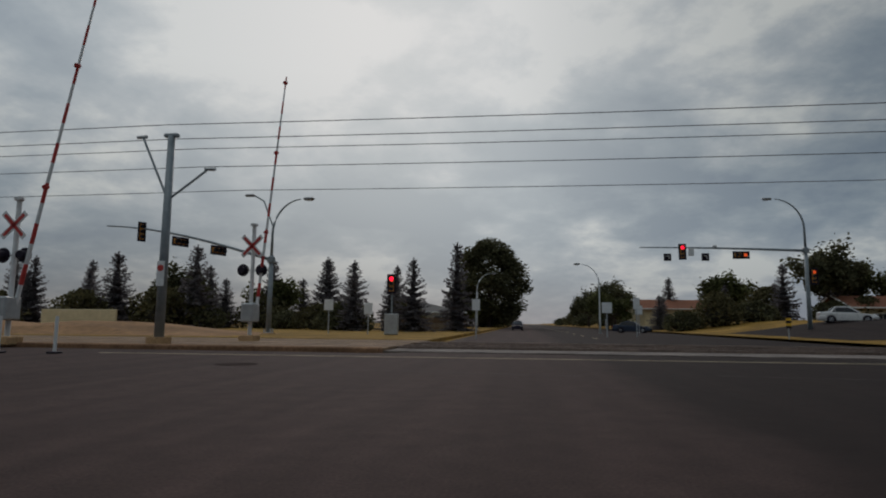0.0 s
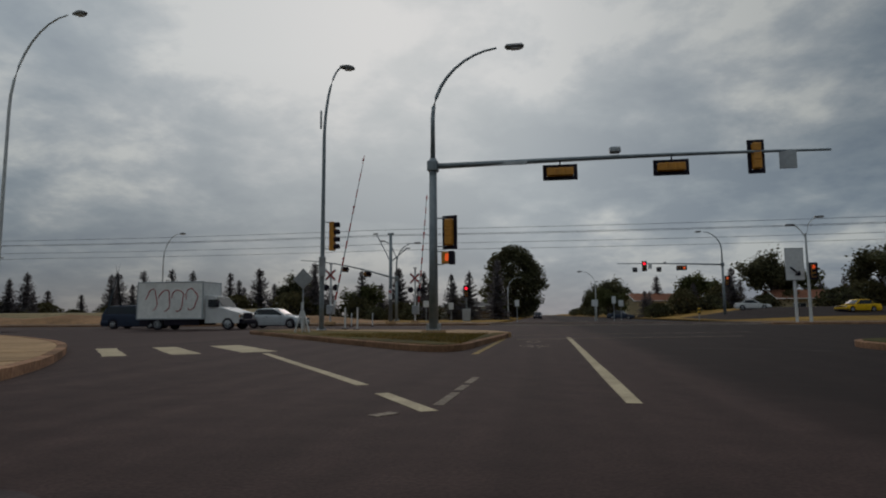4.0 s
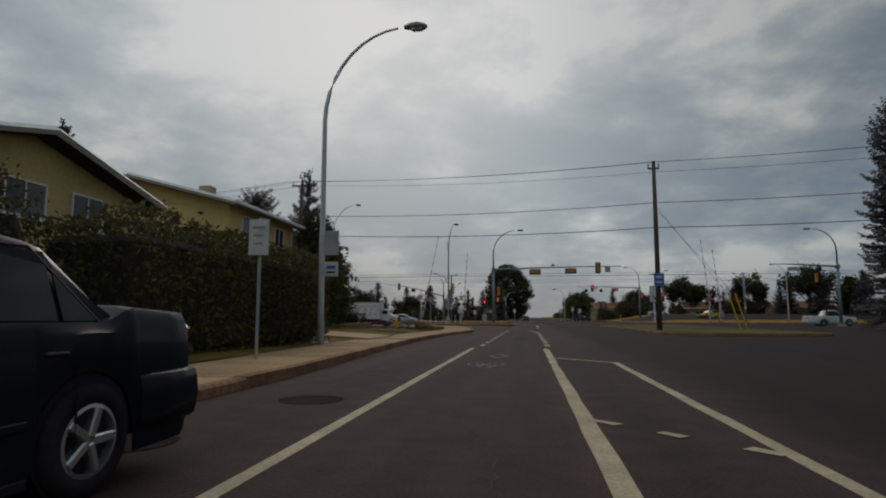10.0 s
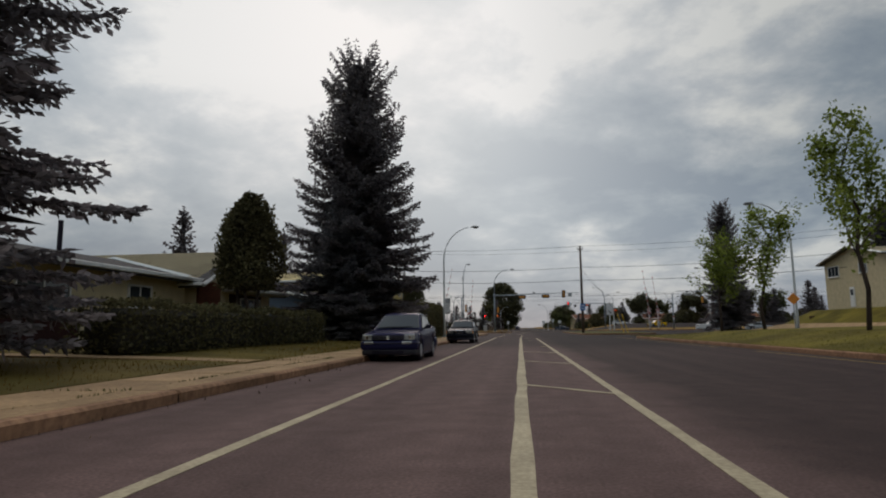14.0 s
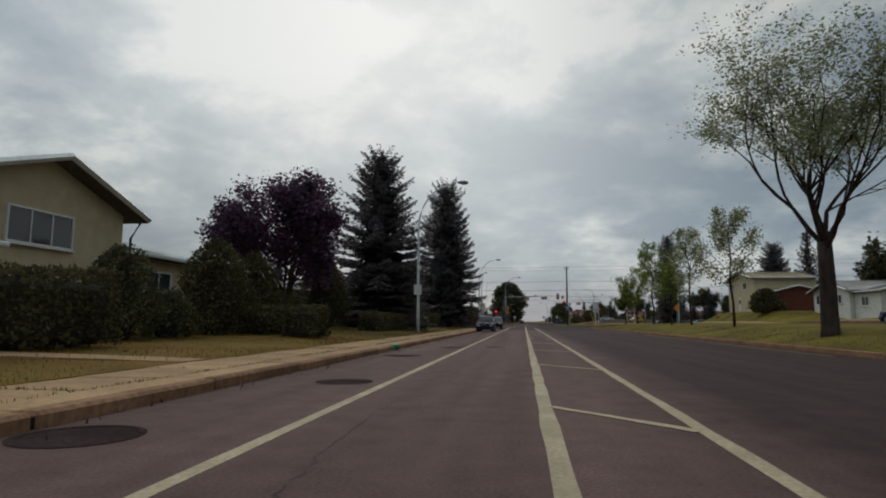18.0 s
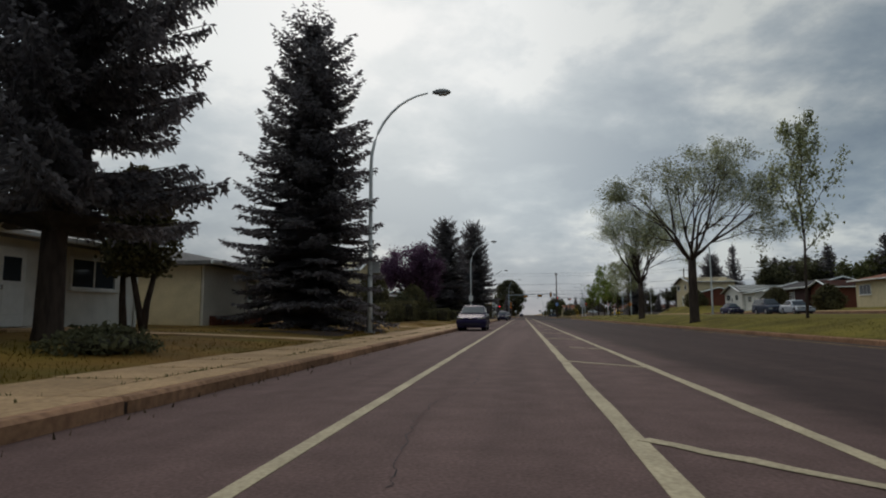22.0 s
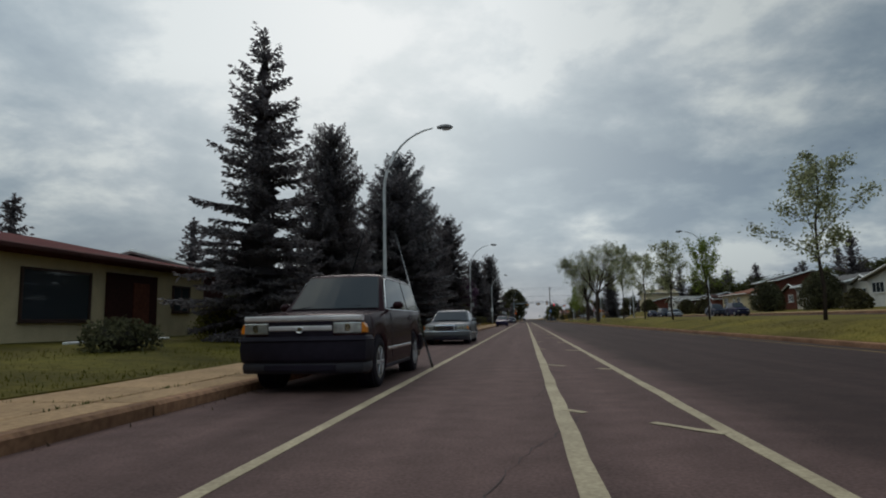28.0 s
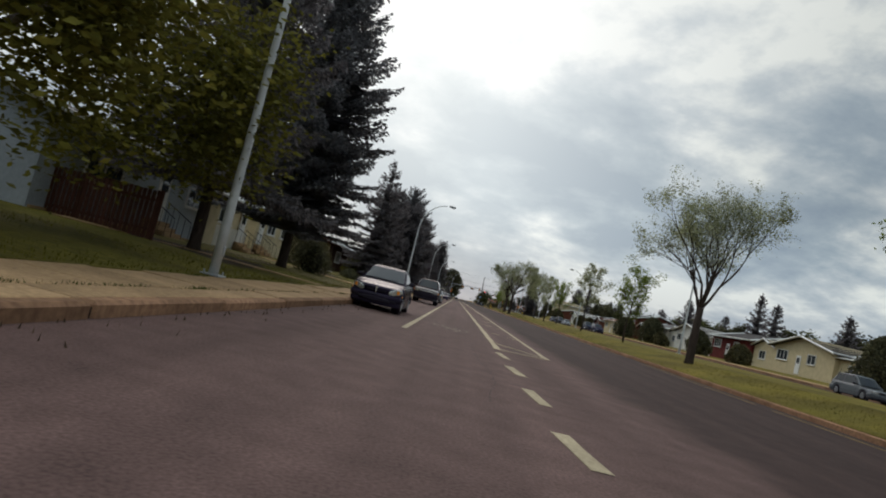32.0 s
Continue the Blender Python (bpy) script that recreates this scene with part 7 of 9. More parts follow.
def block(th, y0, y1, depth, h, roof, rise, wall, roofing, x=0.0, over=0.5, z=-0.6, fascia=FASCIA, gable=None):
    """A body with its front on x, running back to x - depth; roofs: street (gable to the street), side, hip, flat."""
    yc = (y0 + y1) / 2
    xb = x - depth
    part("wall", MB().box(((x + xb) / 2, yc, (h + z) / 2), (depth, y1 - y0, h - z), 0.01), wall, th)
    if roof == "street":
        g = MB().add([(x, y0, h), (x, y1, h), (x, yc, h + rise), (xb, y0, h), (xb, y1, h), (xb, yc, h + rise)], [(0, 1, 2), (5, 4, 3), (0, 2, 5, 3), (1, 4, 5, 2), (0, 3, 4, 1)])
        part("gable", g, gable or wall, th)
        k = over * rise / ((y1 - y0) / 2)
        rf = part("roof", MB().box((0, 0, -50), (0.01, 0.01, 0.01)), roofing, th)
        rb = MB()
        for s, ye in ((1, y1 + over), (-1, y0 - over)):
            q = [(x + over, ye, h - k), (x + over, yc, h + rise), (xb - over, yc, h + rise), (xb - over, ye, h - k)]
            plank(rb, *(q if s > 0 else q[::-1]), 0.12)
        rf.data = rb.mesh("roof", roofing)
        for ye in (y1 + over, y0 - over):
            fb = MB()
            fb.tube([(x + over + 0.03, ye, h - k + 0.0), (x + over + 0.03, yc, h + rise)], 0.11, 4)
            part("bargeboard", fb, fascia, rf)
            part("gutter", MB().box((( x + xb) / 2, ye + (0.05 if ye > yc else -0.05), h - k + 0.04), (depth + 2 * over, 0.11, 0.14), 0.02), fascia, rf)
    elif roof == "side":
        xc = (x + xb) / 2
        for ye in (y0, y1):
            part("gable", MB().add([(x, ye, h), (xb, ye, h), (xc, ye, h + rise), (x, ye - 0.05 if ye == y0 else ye - 0.1, h), (xb, ye - 0.05 if ye == y0 else ye - 0.1, h), (xc, ye - 0.05 if ye == y0 else ye - 0.1, h + rise)], [(0, 1, 2), (5, 4, 3), (0, 2, 5, 3), (1, 4, 5, 2), (0, 3, 4, 1)]), gable or wall, th)
        k = over * rise / (depth / 2)
        rb = MB()
        plank(rb, (x + over, y1 + over, h - k), (xc, y1 + over, h + rise), (xc, y0 - over, h + rise), (x + over, y0 - over, h - k), -0.12)
        plank(rb, (xb - over, y1 + over, h - k), (xc, y1 + over, h + rise), (xc, y0 - over, h + rise), (xb - over, y0 - over, h - k), 0.12)
        rf = part("roof", rb, roofing, th)
        part("gutter", MB().box((x + over + 0.04, yc, h - k + 0.05), (0.12, y1 - y0 + 2 * over, 0.15), 0.02), fascia, rf)
        for ye in (y0 - over, y1 + over):
            for xe in (x + over, xb - over):
                part("bargeboard", MB().tube([(xe, ye, h - k + 0.03), (xc, ye, h + rise + 0.03)], 0.11, 4), fascia, rf)
    elif roof == "hip":
        xc = (x + xb) / 2
        r = min(depth, y1 - y0) / 2 + over
        a = [(x + over, y0 - over, h), (x + over, y1 + over, h), (xb - over, y1 + over, h), (xb - over, y0 - over, h)]
        r0, r1 = (xc, y0 - over + r, h + rise), (xc, y1 + over - r, h + rise)
        mb = MB().add([*a, r0, r1] + [(p[0], p[1], h - 0.14) for p in a], [(0, 1, 5, 4), (1, 2, 5), (2, 3, 4, 5), (3, 0, 4), (6, 7, 1, 0), (7, 8, 2, 1), (8, 9, 3, 2), (9, 6, 0, 3), (9, 8, 7, 6)])
        rf = part("roof", mb, roofing, th)
        part("gutter", MB().box((x + over + 0.04, yc, h - 0.05), (0.12, y1 - y0 + 2 * over, 0.15), 0.02), fascia, rf)
    return th


def window(th, y0, y1, z0, z1, x=0.0, panes=2, trim=TRIM, side=None):
    """A framed window on the front wall at x, or on the end wall side = y."""
    yc, zc, w, h = (y0 + y1) / 2, (z0 + z1) / 2, y1 - y0, z1 - z0
    m = Matrix.Identity(4)
    if side is not None:
        m = pose(0, side, 0, 0, 0, -90) @ pose(0, 0, 0)
        x = 0.0
    win = new("window")
    win.parent, win.matrix_basis = th, m
    fr = MB()
    t = 0.07
    for yy in (y0 + t / 2, y1 - t / 2):
        fr.box((x + 0.03, yy, zc), (0.10, t, h), 0.01)
    for zz in (z0 + t / 2, z1 - t / 2):
        fr.box((x + 0.03, yc, zz), (0.10, w - 2 * t, t), 0.01)
    part("window_frame", fr, trim, win)
    pw = (w - 2 * t) / panes
    for k in range(panes):
        part("pane", MB().box((x + 0.02, y0 + t + pw * (k + 0.5), zc), (0.03, pw - 0.05, h - 2 * t), 0), GLASS, win)
        if k:
            part("mullion", MB().box((x + 0.03, y0 + t + pw * k, zc), (0.07, 0.05, h - 2 * t), 0.008), trim, win)
    part("window_sill", MB().box((x + 0.06, yc, z0 - 0.03), (0.16, w + 0.08, 0.05), 0.01), trim, win)
    return win


def door(th, y0, y1, z0, z1, x=0.0, material=TRIM, handle=CHROME):
    d = part("door", MB().box((x + 0.03, (y0 + y1) / 2, (z0 + z1) / 2), (0.08, y1 - y0, z1 - z0), 0.015), material, th)
    for k in range(2):
        part("door_panel", MB().box((x + 0.075, (y0 + y1) / 2, z0 + (z1 - z0) * (0.3 + 0.42 * k)), (0.02, (y1 - y0) * 0.62, (z1 - z0) * 0.3), 0.008), GLASS if k else material, d)
    part("door_handle", MB().box((x + 0.10, y0 + 0.12, z0 + 1.0), (0.06, 0.04, 0.12), 0.01), handle, d)


def steps(th, y0, y1, n, x=0.0, z0=0.0, material=CONCRETE, rail=True):
    for k in range(n):
        part("step", MB().box((x + 0.15 + 0.3 * (n - 1 - k) / 1 * 1, (y0 + y1) / 2, z0 + 0.09 + 0.18 * k), (0.32, y1 - y0, 0.18 + 0.0), 0.02), material, th)
        if k:
            part("step", MB().box((x + 0.15 + 0.15 * (n - 1 - k), (y0 + y1) / 2, z0 + 0.09 * k), (0.3 * (n - k), y1 - y0 - 0.02, 0.18 * k), 0.01), material, th)
    if rail:
        for yy in (y0 + 0.05, y1 - 0.05):
            part("handrail", MB().tube([(x + 0.05, yy, z0 + 0.18 * n + 0.85), (x + 0.3 * n, yy, z0 + 0.95)], 0.02, 6), BLACK, th)
            for k in range(n + 1):
                part("baluster", MB().tube([(x + 0.05 + 0.29 * k, yy, z0 + max(0, 0.18 * (n - k)) - 0.1), (x + 0.05 + 0.29 * k, yy, z0 + 0.18 * (n - k) + 0.86)], 0.012, 5), BLACK, th)


def house(label, x, y, turn=0, z=0.5):
    return thing("house", label, "house", pose(x, y, z, 0, 0, turn))


# yellow two-storey house on the corner
h = house("two-storey house with yellow siding over red brick", -13.2, -51.2)
block(h, -5.4, 1.6, 9.0, 2.45, "none", 0, BRICK, SHINGLE)
block(h, -5.4, 1.6, 9.0, 5.45, "side", 1.2, YELLOW_SIDING, SHINGLE, x=0.25, z=2.45, over=0.55)
window(h, -4.3, -2.8, 4.0, 5.05, 0.25, 2), window(h, -0.7, 0.5, 4.0, 5.05, 0.25, 2)
window(h, -1.2, 1.0, 0.7, 2.0, 0, 3), door(h, -3.2, -2.25, 0.05, 2.1)
part("chimney", MB().box((-4.2, 0.6, 6.9), (0.7, 0.7, 1.3), 0.04), CREAM, h)
part("downpipe", MB().box((0.32, 1.5, 3.0), (0.08, 0.08, 5.2), 0.02), TRIM, h)
part("porch_roof", MB().box((0.75, -3.0, 2.55), (1.5, 4.4, 0.14), 0.03), SHINGLE, h)
part("porch_post", MB().box((1.35, -5.0, 1.2), (0.14, 0.14, 2.6), 0.02), TRIM, h)

# split-level house with a gable to the street
h = house("split-level house, yellow siding over blue base", -13.4, -67.2)
block(h, -4.4, 4.4, 9.5, 1.55, "none", 0, BLUE_WALL, SHINGLE_DARK)
block(h, -4.4, 4.4, 9.5, 4.3, "street", 1.05, YELLOW_SIDING, SHINGLE_DARK, x=0.35, z=1.55, over=0.6)
block(h, -11.5, -4.6, 8.0, 2.6, "side", 1.1, BLUE_WALL, SHINGLE_DARK, x=-0.6, over=0.6)
window(h, 1.4, 2.75, 3.0, 4.0, 0.35, 2), window(h, -0.9, 0.5, 3.0, 4.0, 0.35, 2)
window(h, -0.6, 0.8, 0.55, 1.25, 0, 1), window(h, 2.2, 3.5, 0.55, 1.25, 0, 1), door(h, -5.9, -5.0, 0.4, 2.4, -0.6)
window(h, -9.5, -7.0, 0.9, 2.1, -0.6, 3)
steps(h, -6.2, -4.7, 3, -0.6, -0.1)

# low bungalow with a gable, brick panel and white band
h = house("low bungalow, cream stucco and red brick panel", -14.0, -88.6)
block(h, -4.0, 4.2, 10, 2.7, "street", 1.75, CREAM, SHINGLE_DARK, over=0.75)
part("brick_panel", MB().box((0.06, -2.9, 1.2), (0.14, 2.0, 2.9), 0.01), BRICK, h)
part("porch_roof", MB().box((0.75, 0.9, 2.35), (1.5, 5.0, 0.16), 0.03), FASCIA, h)
part("dark_wall", MB().box((0.05, 1.0, 1.0), (0.1, 3.6, 2.4), 0.01), DARKWOOD, h)
window(h, 0.2, 2.6, 0.9, 2.05, 0.08, 3)
block(h, -15.5, -4.2, 8, 2.75, "side", 1.0, CREAM, SHINGLE_DARK, x=-0.4, over=0.7)
window(h, -8.2, -6.7, 1.3, 2.2, -0.4, 2), window(h, -13.5, -11.2, 1.0, 2.1, -0.4, 2)
part("chimney", MB().tube([(-6, -5.0, 3.0), (-6, -5.0, 5.4)], 0.11, 10), BLACK, h)
part("red_skirt", MB().box((-0.33, -13.0, 0.3), (0.1, 4.4, 1.1), 0.01), MATS["dark_wood_panel"], h)
part("door", MB().box((-0.36, -14.9, 0.9), (0.08, 0.9, 2.1), 0.02), TRIM, h)

# white bungalow behind the purple tree
h = house("pale stucco bungalow behind garden trees", -16.5, -113.0)
block(h, -8, 9, 9, 2.7, "hip", 1.3, WHITE_STUCCO, SHINGLE_DARK)
window(h, -6, -3.6, 0.9, 2.1, 0, 3), window(h, 3.5, 5.0, 1.0, 2.1, 0, 2), door(h, -1.4, -0.5, 0.1, 2.1), window(h, 6.6, 7.8, 1.1, 2.0, 0, 1)
part("downpipe", MB().box((0.06, 1.8, 1.2), (0.07, 0.07, 2.8), 0.015), BLACK, h)

# split-level, cream, gable to the street
h = house("two-level cream stucco house, gable to street", -14.3, -137.8)
block(h, -3.6, 3.4, 9.5, 4.3, "street", 1.15, CREAM, SHINGLE, over=0.6)
block(h, 3.6, 9.6, 8.5, 3.0, "side", 1.0, CREAM, SHINGLE_DARK, x=-0.5, over=0.5)
window(h, -1.7, 0.9, 2.6, 3.7, 0, 3), window(h, -2.6, -1.2, 0.3, 1.7, 0, 2), door(h, -3.3, -2.7, 0.0, 2.0, 0.05)
window(h, 5.6, 7.4, 1.2, 2.4, -0.5, 2)
part("downpipe", MB().tube([(0.5, 3.7, 4.0), (0.08, 3.75, 3.4), (0.08, 3.75, 0.1)], 0.045, 6), BLACK, h)
part("porch_roof", MB().box((0.6, -4.0, 2.35), (1.2, 2.6, 0.14), 0.03), FASCIA, h)

# long cream bungalow with brick panel
h = house("cream stucco bungalow with brown brick panel", -16.5, -147.5, z=0.85)
block(h, -6.0, 4.6, 9, 2.6, "side", 1.25, CREAM, SHINGLE, over=0.7)
part("brick_panel", MB().box((0.05, 2.3, 1.1), (0.12, 1.8, 3.0), 0.01), DARKWOOD, h)
part("door", MB().box((0.05, 3.8, 1.0), (0.08, 0.95, 2.2), 0.02), TRIM, h)
window(h, -5.0, -2.8, 1.0, 2.1, 0, 3), window(h, -1.9, -0.6, 1.1, 2.0, 0, 2)
part("awning", MB().add([(0.02, -5.2, 2.25), (0.02, -2.6, 2.25), (0.7, -2.6, 1.98), (0.7, -5.2, 1.98), (0.02, -5.2, 2.31), (0.02, -2.6, 2.31), (0.73, -2.6, 2.03), (0.73, -5.2, 2.03)], [(3, 2, 1, 0), (4, 5, 6, 7), (0, 1, 5, 4), (1, 2, 6, 5), (2, 3, 7, 6), (3, 0, 4, 7)]), FASCIA, h)

# bungalow with hip roof and awning
h = house("small bungalow with hip roof and white awning", -12.5, -165.6)
block(h, -3.4, 4.0, 9, 2.45, "hip", 1.1, PALE_SIDING, SHINGLE, over=0.55)
part("end_wall", MB().box((-4.5, -3.42, 1.0), (8.8, 0.08, 2.9), 0.01), CREAM, h)
window(h, 0.2, 2.3, 1.0, 2.0, 0, 2)
part("awning", MB().add([(0.02, 0.0, 2.2), (0.02, 2.5, 2.2), (0.75, 2.5, 1.9), (0.75, 0.0, 1.9), (0.02, 0.0, 2.26), (0.02, 2.5, 2.26), (0.78, 2.5, 1.95), (0.78, 0.0, 1.95)], [(3, 2, 1, 0), (4, 5, 6, 7), (0, 1, 5, 4), (1, 2, 6, 5), (2, 3, 7, 6), (3, 0, 4, 7)]), FASCIA, h)
part("red_skirt", MB().box((0.05, 0.4, 0.1), (0.12, 6.6, 0.55), 0.01), BRICK, h)
part("chimney", MB().tube([(-4, 1, 3.2), (-4, 1, 4.2)], 0.12, 8), GALV, h)

# pale house: gabled front room, set-back porch, grey neighbour wing
h = house("pale stucco bungalow with low grey wing", -12.4, -182.5)
block(h, -3.5, 3.9, 9, 2.7, "street", 1.05, WHITE_STUCCO, SHINGLE, over=0.55)
block(h, 4.0, 10.6, 8, 2.55, "side", 1.0, WHITE_STUCCO, SHINGLE, x=-0.9, over=0.6)
block(h, -12.0, -3.7, 8.5, 3.1, "side", 1.1, GREY_SIDING, SHINGLE, x=-1.6, over=0.5)
window(h, 1.7, 3.4, 0.8, 2.15, 0, 3), window(h, 7.4, 9.4, 1.15, 2.1, -0.9, 2), door(h, 4.9, 5.8, 0.1, 2.15, -0.9)
window(h, -7.2, -5.2, 1.3, 2.5, -1.6, 2), window(h, -11, -9.4, 1.3, 2.5, -1.6, 2)
part("downpipe", MB().tube([(0.5, 3.7, 2.65), (0.12, 3.75, 2.3), (0.12, 3.75, 0.0), (0.6, 3.8, -0.12)], 0.045, 6), TRIM, h)
part("downpipe", MB().box((-0.82, 10.4, 1.1), (0.08, 0.08, 2.9), 0.015), TRIM, h)
part("base_band", MB().box((0.04, 0.2, 0.0), (0.1, 7.4, 0.7), 0.01), MATS["blue_stucco"], h)
part("porch_floor", MB().box((-0.3, 5.6, -0.12), (1.2, 3.0, 0.4), 0.02), CONCRETE, h)

# dark house behind the row of spruces
h = house("brown house with white eaves behind spruces", -14.5, -205.0)
block(h, -7, 6, 9, 2.9, "side", 1.2, DARKWOOD, SHINGLE_DARK, over=0.7)
window(h, -5, -2.6, 1.0, 2.2, 0, 3), window(h, 2, 4, 1.0, 2.2, 0, 2)

# bungalow with maroon roof
h = house("cream bungalow with maroon shingle roof", -14.4, -219.3)
block(h, -6.3, 5.2, 9, 2.75, "hip", 1.25, CREAM, SHINGLE_RED, over=0.8, fascia=mat("dark_fascia", (0.06, 0.025, 0.022), 6, 0.7, 0))
window(h, -5.0, -2.1, 0.65, 2.25, 0, 1, mat("dark_trim", (0.05, 0.025, 0.02), 6, 0.6, 0))
part("door_recess", MB().box((0.04, 0.1, 1.1), (0.12, 2.9, 2.5), 0.01), DARKWOOD, h)
part("door", MB().box((0.12, 0.5, 1.0), (0.06, 0.95, 2.1), 0.02), BRICK, h)
window(h, 2.7, 4.0, 1.0, 2.1, 0, 2, MATS["dark_trim"])
part("planter_edge", MB().box((1.9, -3.0, -0.05), (0.12, 5.0, 0.22), 0.03), WHITE, h)

# house with white gable
h = house("cream stucco house with pale boarded gable", -15.2, -230.0)
block(h, -4.2, 4.3, 9.5, 3.35, "street", 1.65, CREAM, SHINGLE, over=0.65, gable=PALE_SIDING)
window(h, -1.9, -0.1, 1.6, 2.9, 0, 2), window(h, 1.4, 3.3, 1.6, 2.85, 0, 2), door(h, -3.6, -2.7, 0.75, 2.8)
steps(h, -3.9, -2.4, 4, 0, -0.05)

# blue house with steps
h = house("pale blue sided house with concrete steps", -13.6, -249.5)
block(h, -8.5, 3.7, 9, 3.1, "side", 1.2, BLUE_SIDING, SHINGLE_DARK, over=0.6)
block(h, 3.9, 6.2, 8, 2.8, "side", 1.0, CREAM, SHINGLE_DARK, x=-0.5, over=0.5)
block(h, 6.4, 11.8, 8, 2.9, "side", 1.0, CREAM, SHINGLE_DARK, x=-0.9, over=0.5)
part("base_boards", MB().box((-0.86, 9.1, 0.55), (0.10, 5.3, 1.3), 0.01), PALE_SIDING, h)
part("base_band", MB().box((0.03, -2.4, -0.15), (0.1, 12.0, 0.5), 0.01), CONCRETE, h)
window(h, -6.4, -4.2, 1.3, 2.5, 0, 2), door(h, -1.6, -0.7, 0.6, 2.7), window(h, 1.0, 2.6, 1.5, 2.4, 0, 2), window(h, 7.0, 9.0, 1.35, 2.45, -0.9, 2), door(h, 10.2, 11.1, 0.5, 2.5, -0.85)
steps(h, -2.0, -0.4, 4, 0, -0.15), steps(h, 9.9, 11.4, 4, -0.8, -0.2)
h = house("white house half hidden by a birch", -17.5, -268.0)
block(h, -7, 7, 9, 3.0, "side", 1.2, WHITE_STUCCO, SHINGLE_DARK, over=0.6)
window(h, 2.5, 5.0, 1.0, 2.3, 0, 3), window(h, -3, -1, 1.0, 2.3, 0, 2)
for i, y in enumerate((-292, -312, -334, -356, -380)):
    h = house("stucco bungalow further down the street", -14.5, y)
    block(h, -7, 7, 9, 2.8, ("side", "street")[i % 2], 1.4, (CREAM, PALE_SIDING)[i % 2], SHINGLE_DARK, over=0.6)
    window(h, -5, -2.5, 0.9, 2.2, 0, 3), window(h, 2.5, 4.5, 0.9, 2.2, 0, 2), door(h, -0.5, 0.4, 0.1, 2.1)

# houses beyond the service road
for lab, y, wall, roofing, kind, w, hh, low in (
    ("low white house with pale garage", -72, WHITE_STUCCO, SHINGLE, "street", 9, 2.9, WHITE_STUCCO),
    ("two-storey tan house with white roof edges", -49, CREAM, SHINGLE, "street", 12, 5.0, BRICK),
    ("dark bungalow behind garden trees", -95, DARKWOOD, SHINGLE_DARK, "side", 13, 2.7, BRICK),
    ("cream bungalow with brown shingle roof", -121, CREAM, SHINGLE_BROWN, "hip", 14, 2.8, CREAM),
    ("red brick house with white windows", -137, MATS["red_brick"], SHINGLE_DARK, "side", 9, 4.3, BRICK),
    ("pale house with long grey roof", -154, PALE_SIDING, SHINGLE, "side", 14, 2.9, PALE_SIDING),
    ("white house with grey gable", -171, WHITE_STUCCO, SHINGLE, "street", 11, 2.9, WHITE_STUCCO),
    ("dark red house with flat dark roof", -187, mat("red_stucco", ((0.15, 0.03, 0.028), (0.10, 0.022, 0.02)), 20, 0.9, 0.3), SHINGLE_DARK, "side", 12, 3.0, CREAM),
    ("cream house with white gable edges", -205, CREAM, SHINGLE_DARK, "street", 12, 2.9, CREAM),
    ("tan bungalow with brown roof", -224, CREAM, SHINGLE_BROWN, "side", 14, 2.8, BRICK),
    ("yellow bungalow with white garage door", -243, YELLOW_SIDING, SHINGLE, "side", 12, 2.7, WHITE_STUCCO),
    ("pale bungalow further along the service road", -262, PALE_SIDING, SHINGLE_DARK, "side", 13, 2.8, CREAM),
):
    hx = 35.5 if y > -60 else 38.5
    h = house(lab, hx, y, 180, 0.5 + rise(hx, y))
    block(h, -w / 2, w / 2, 9, hh, kind, 1.25, wall, roofing, over=0.6, z=-0.9)
    block(h, w / 2 + 0.05, w / 2 + 5.5, 7, 2.5, "side" if kind != "side" else "street", 0.9, low, roofing, x=-0.5, over=0.4, z=-0.9)
    zz = hh - 1.7
    window(h, -w / 2 + 0.8, -w / 2 + 3.2, zz, zz + 1.2, 0, 3), window(h, 1.2, 2.8, zz, zz + 1.1, 0, 2), door(h, -0.9, 0.0, -0.1, 2.0)
    window(h, w / 2 + 1.6, w / 2 + 3.2, 0.8, 1.9, -0.5, 2)
# across the tracks
h = house("low white bungalow with grey hip roof", -11.6, 72, -70, 0.1)
block(h, -4.5, 4.5, 8, 2.2, "hip", 1.3, WHITE_STUCCO, SHINGLE, over=0.6)
window(h, -3, -1, 0.8, 1.8, 0, 2), window(h, 1, 3, 0.8, 1.8, 0, 2)
h = house("long low house with brown roof", 27, 104, -80, 0.6)
block(h, -7, 7, 8, 3.2, "side", 1.5, CREAM, SHINGLE_BROWN, over=0.7)
window(h, -5, -3, 1.0, 2.2, 0, 2), window(h, 2, 4, 1.0, 2.2, 0, 2)
for x, y in ((44, 74), (62, 66)):
    h = house("house with brown roof among trees", x, y, -90, 0.3)
    block(h, -6, 6, 8, 3.0, "side", 1.4, CREAM, SHINGLE_BROWN, over=0.6)
    window(h, -4, -2, 1.0, 2.2, 0, 2)
# noise wall, low shop and fences
structure("noise_wall", MB().box((-37.5, 46, 0.9), (7.0, 0.25, 1.9), 0.04), CREAM, "pale concrete wall beyond the tracks", "wall")
structure("noise_wall_2", MB().box((-62, 40, 0.7), (36, 0.25, 1.5), 0.04), CREAM, "long low concrete wall beyond the tracks", "wall")


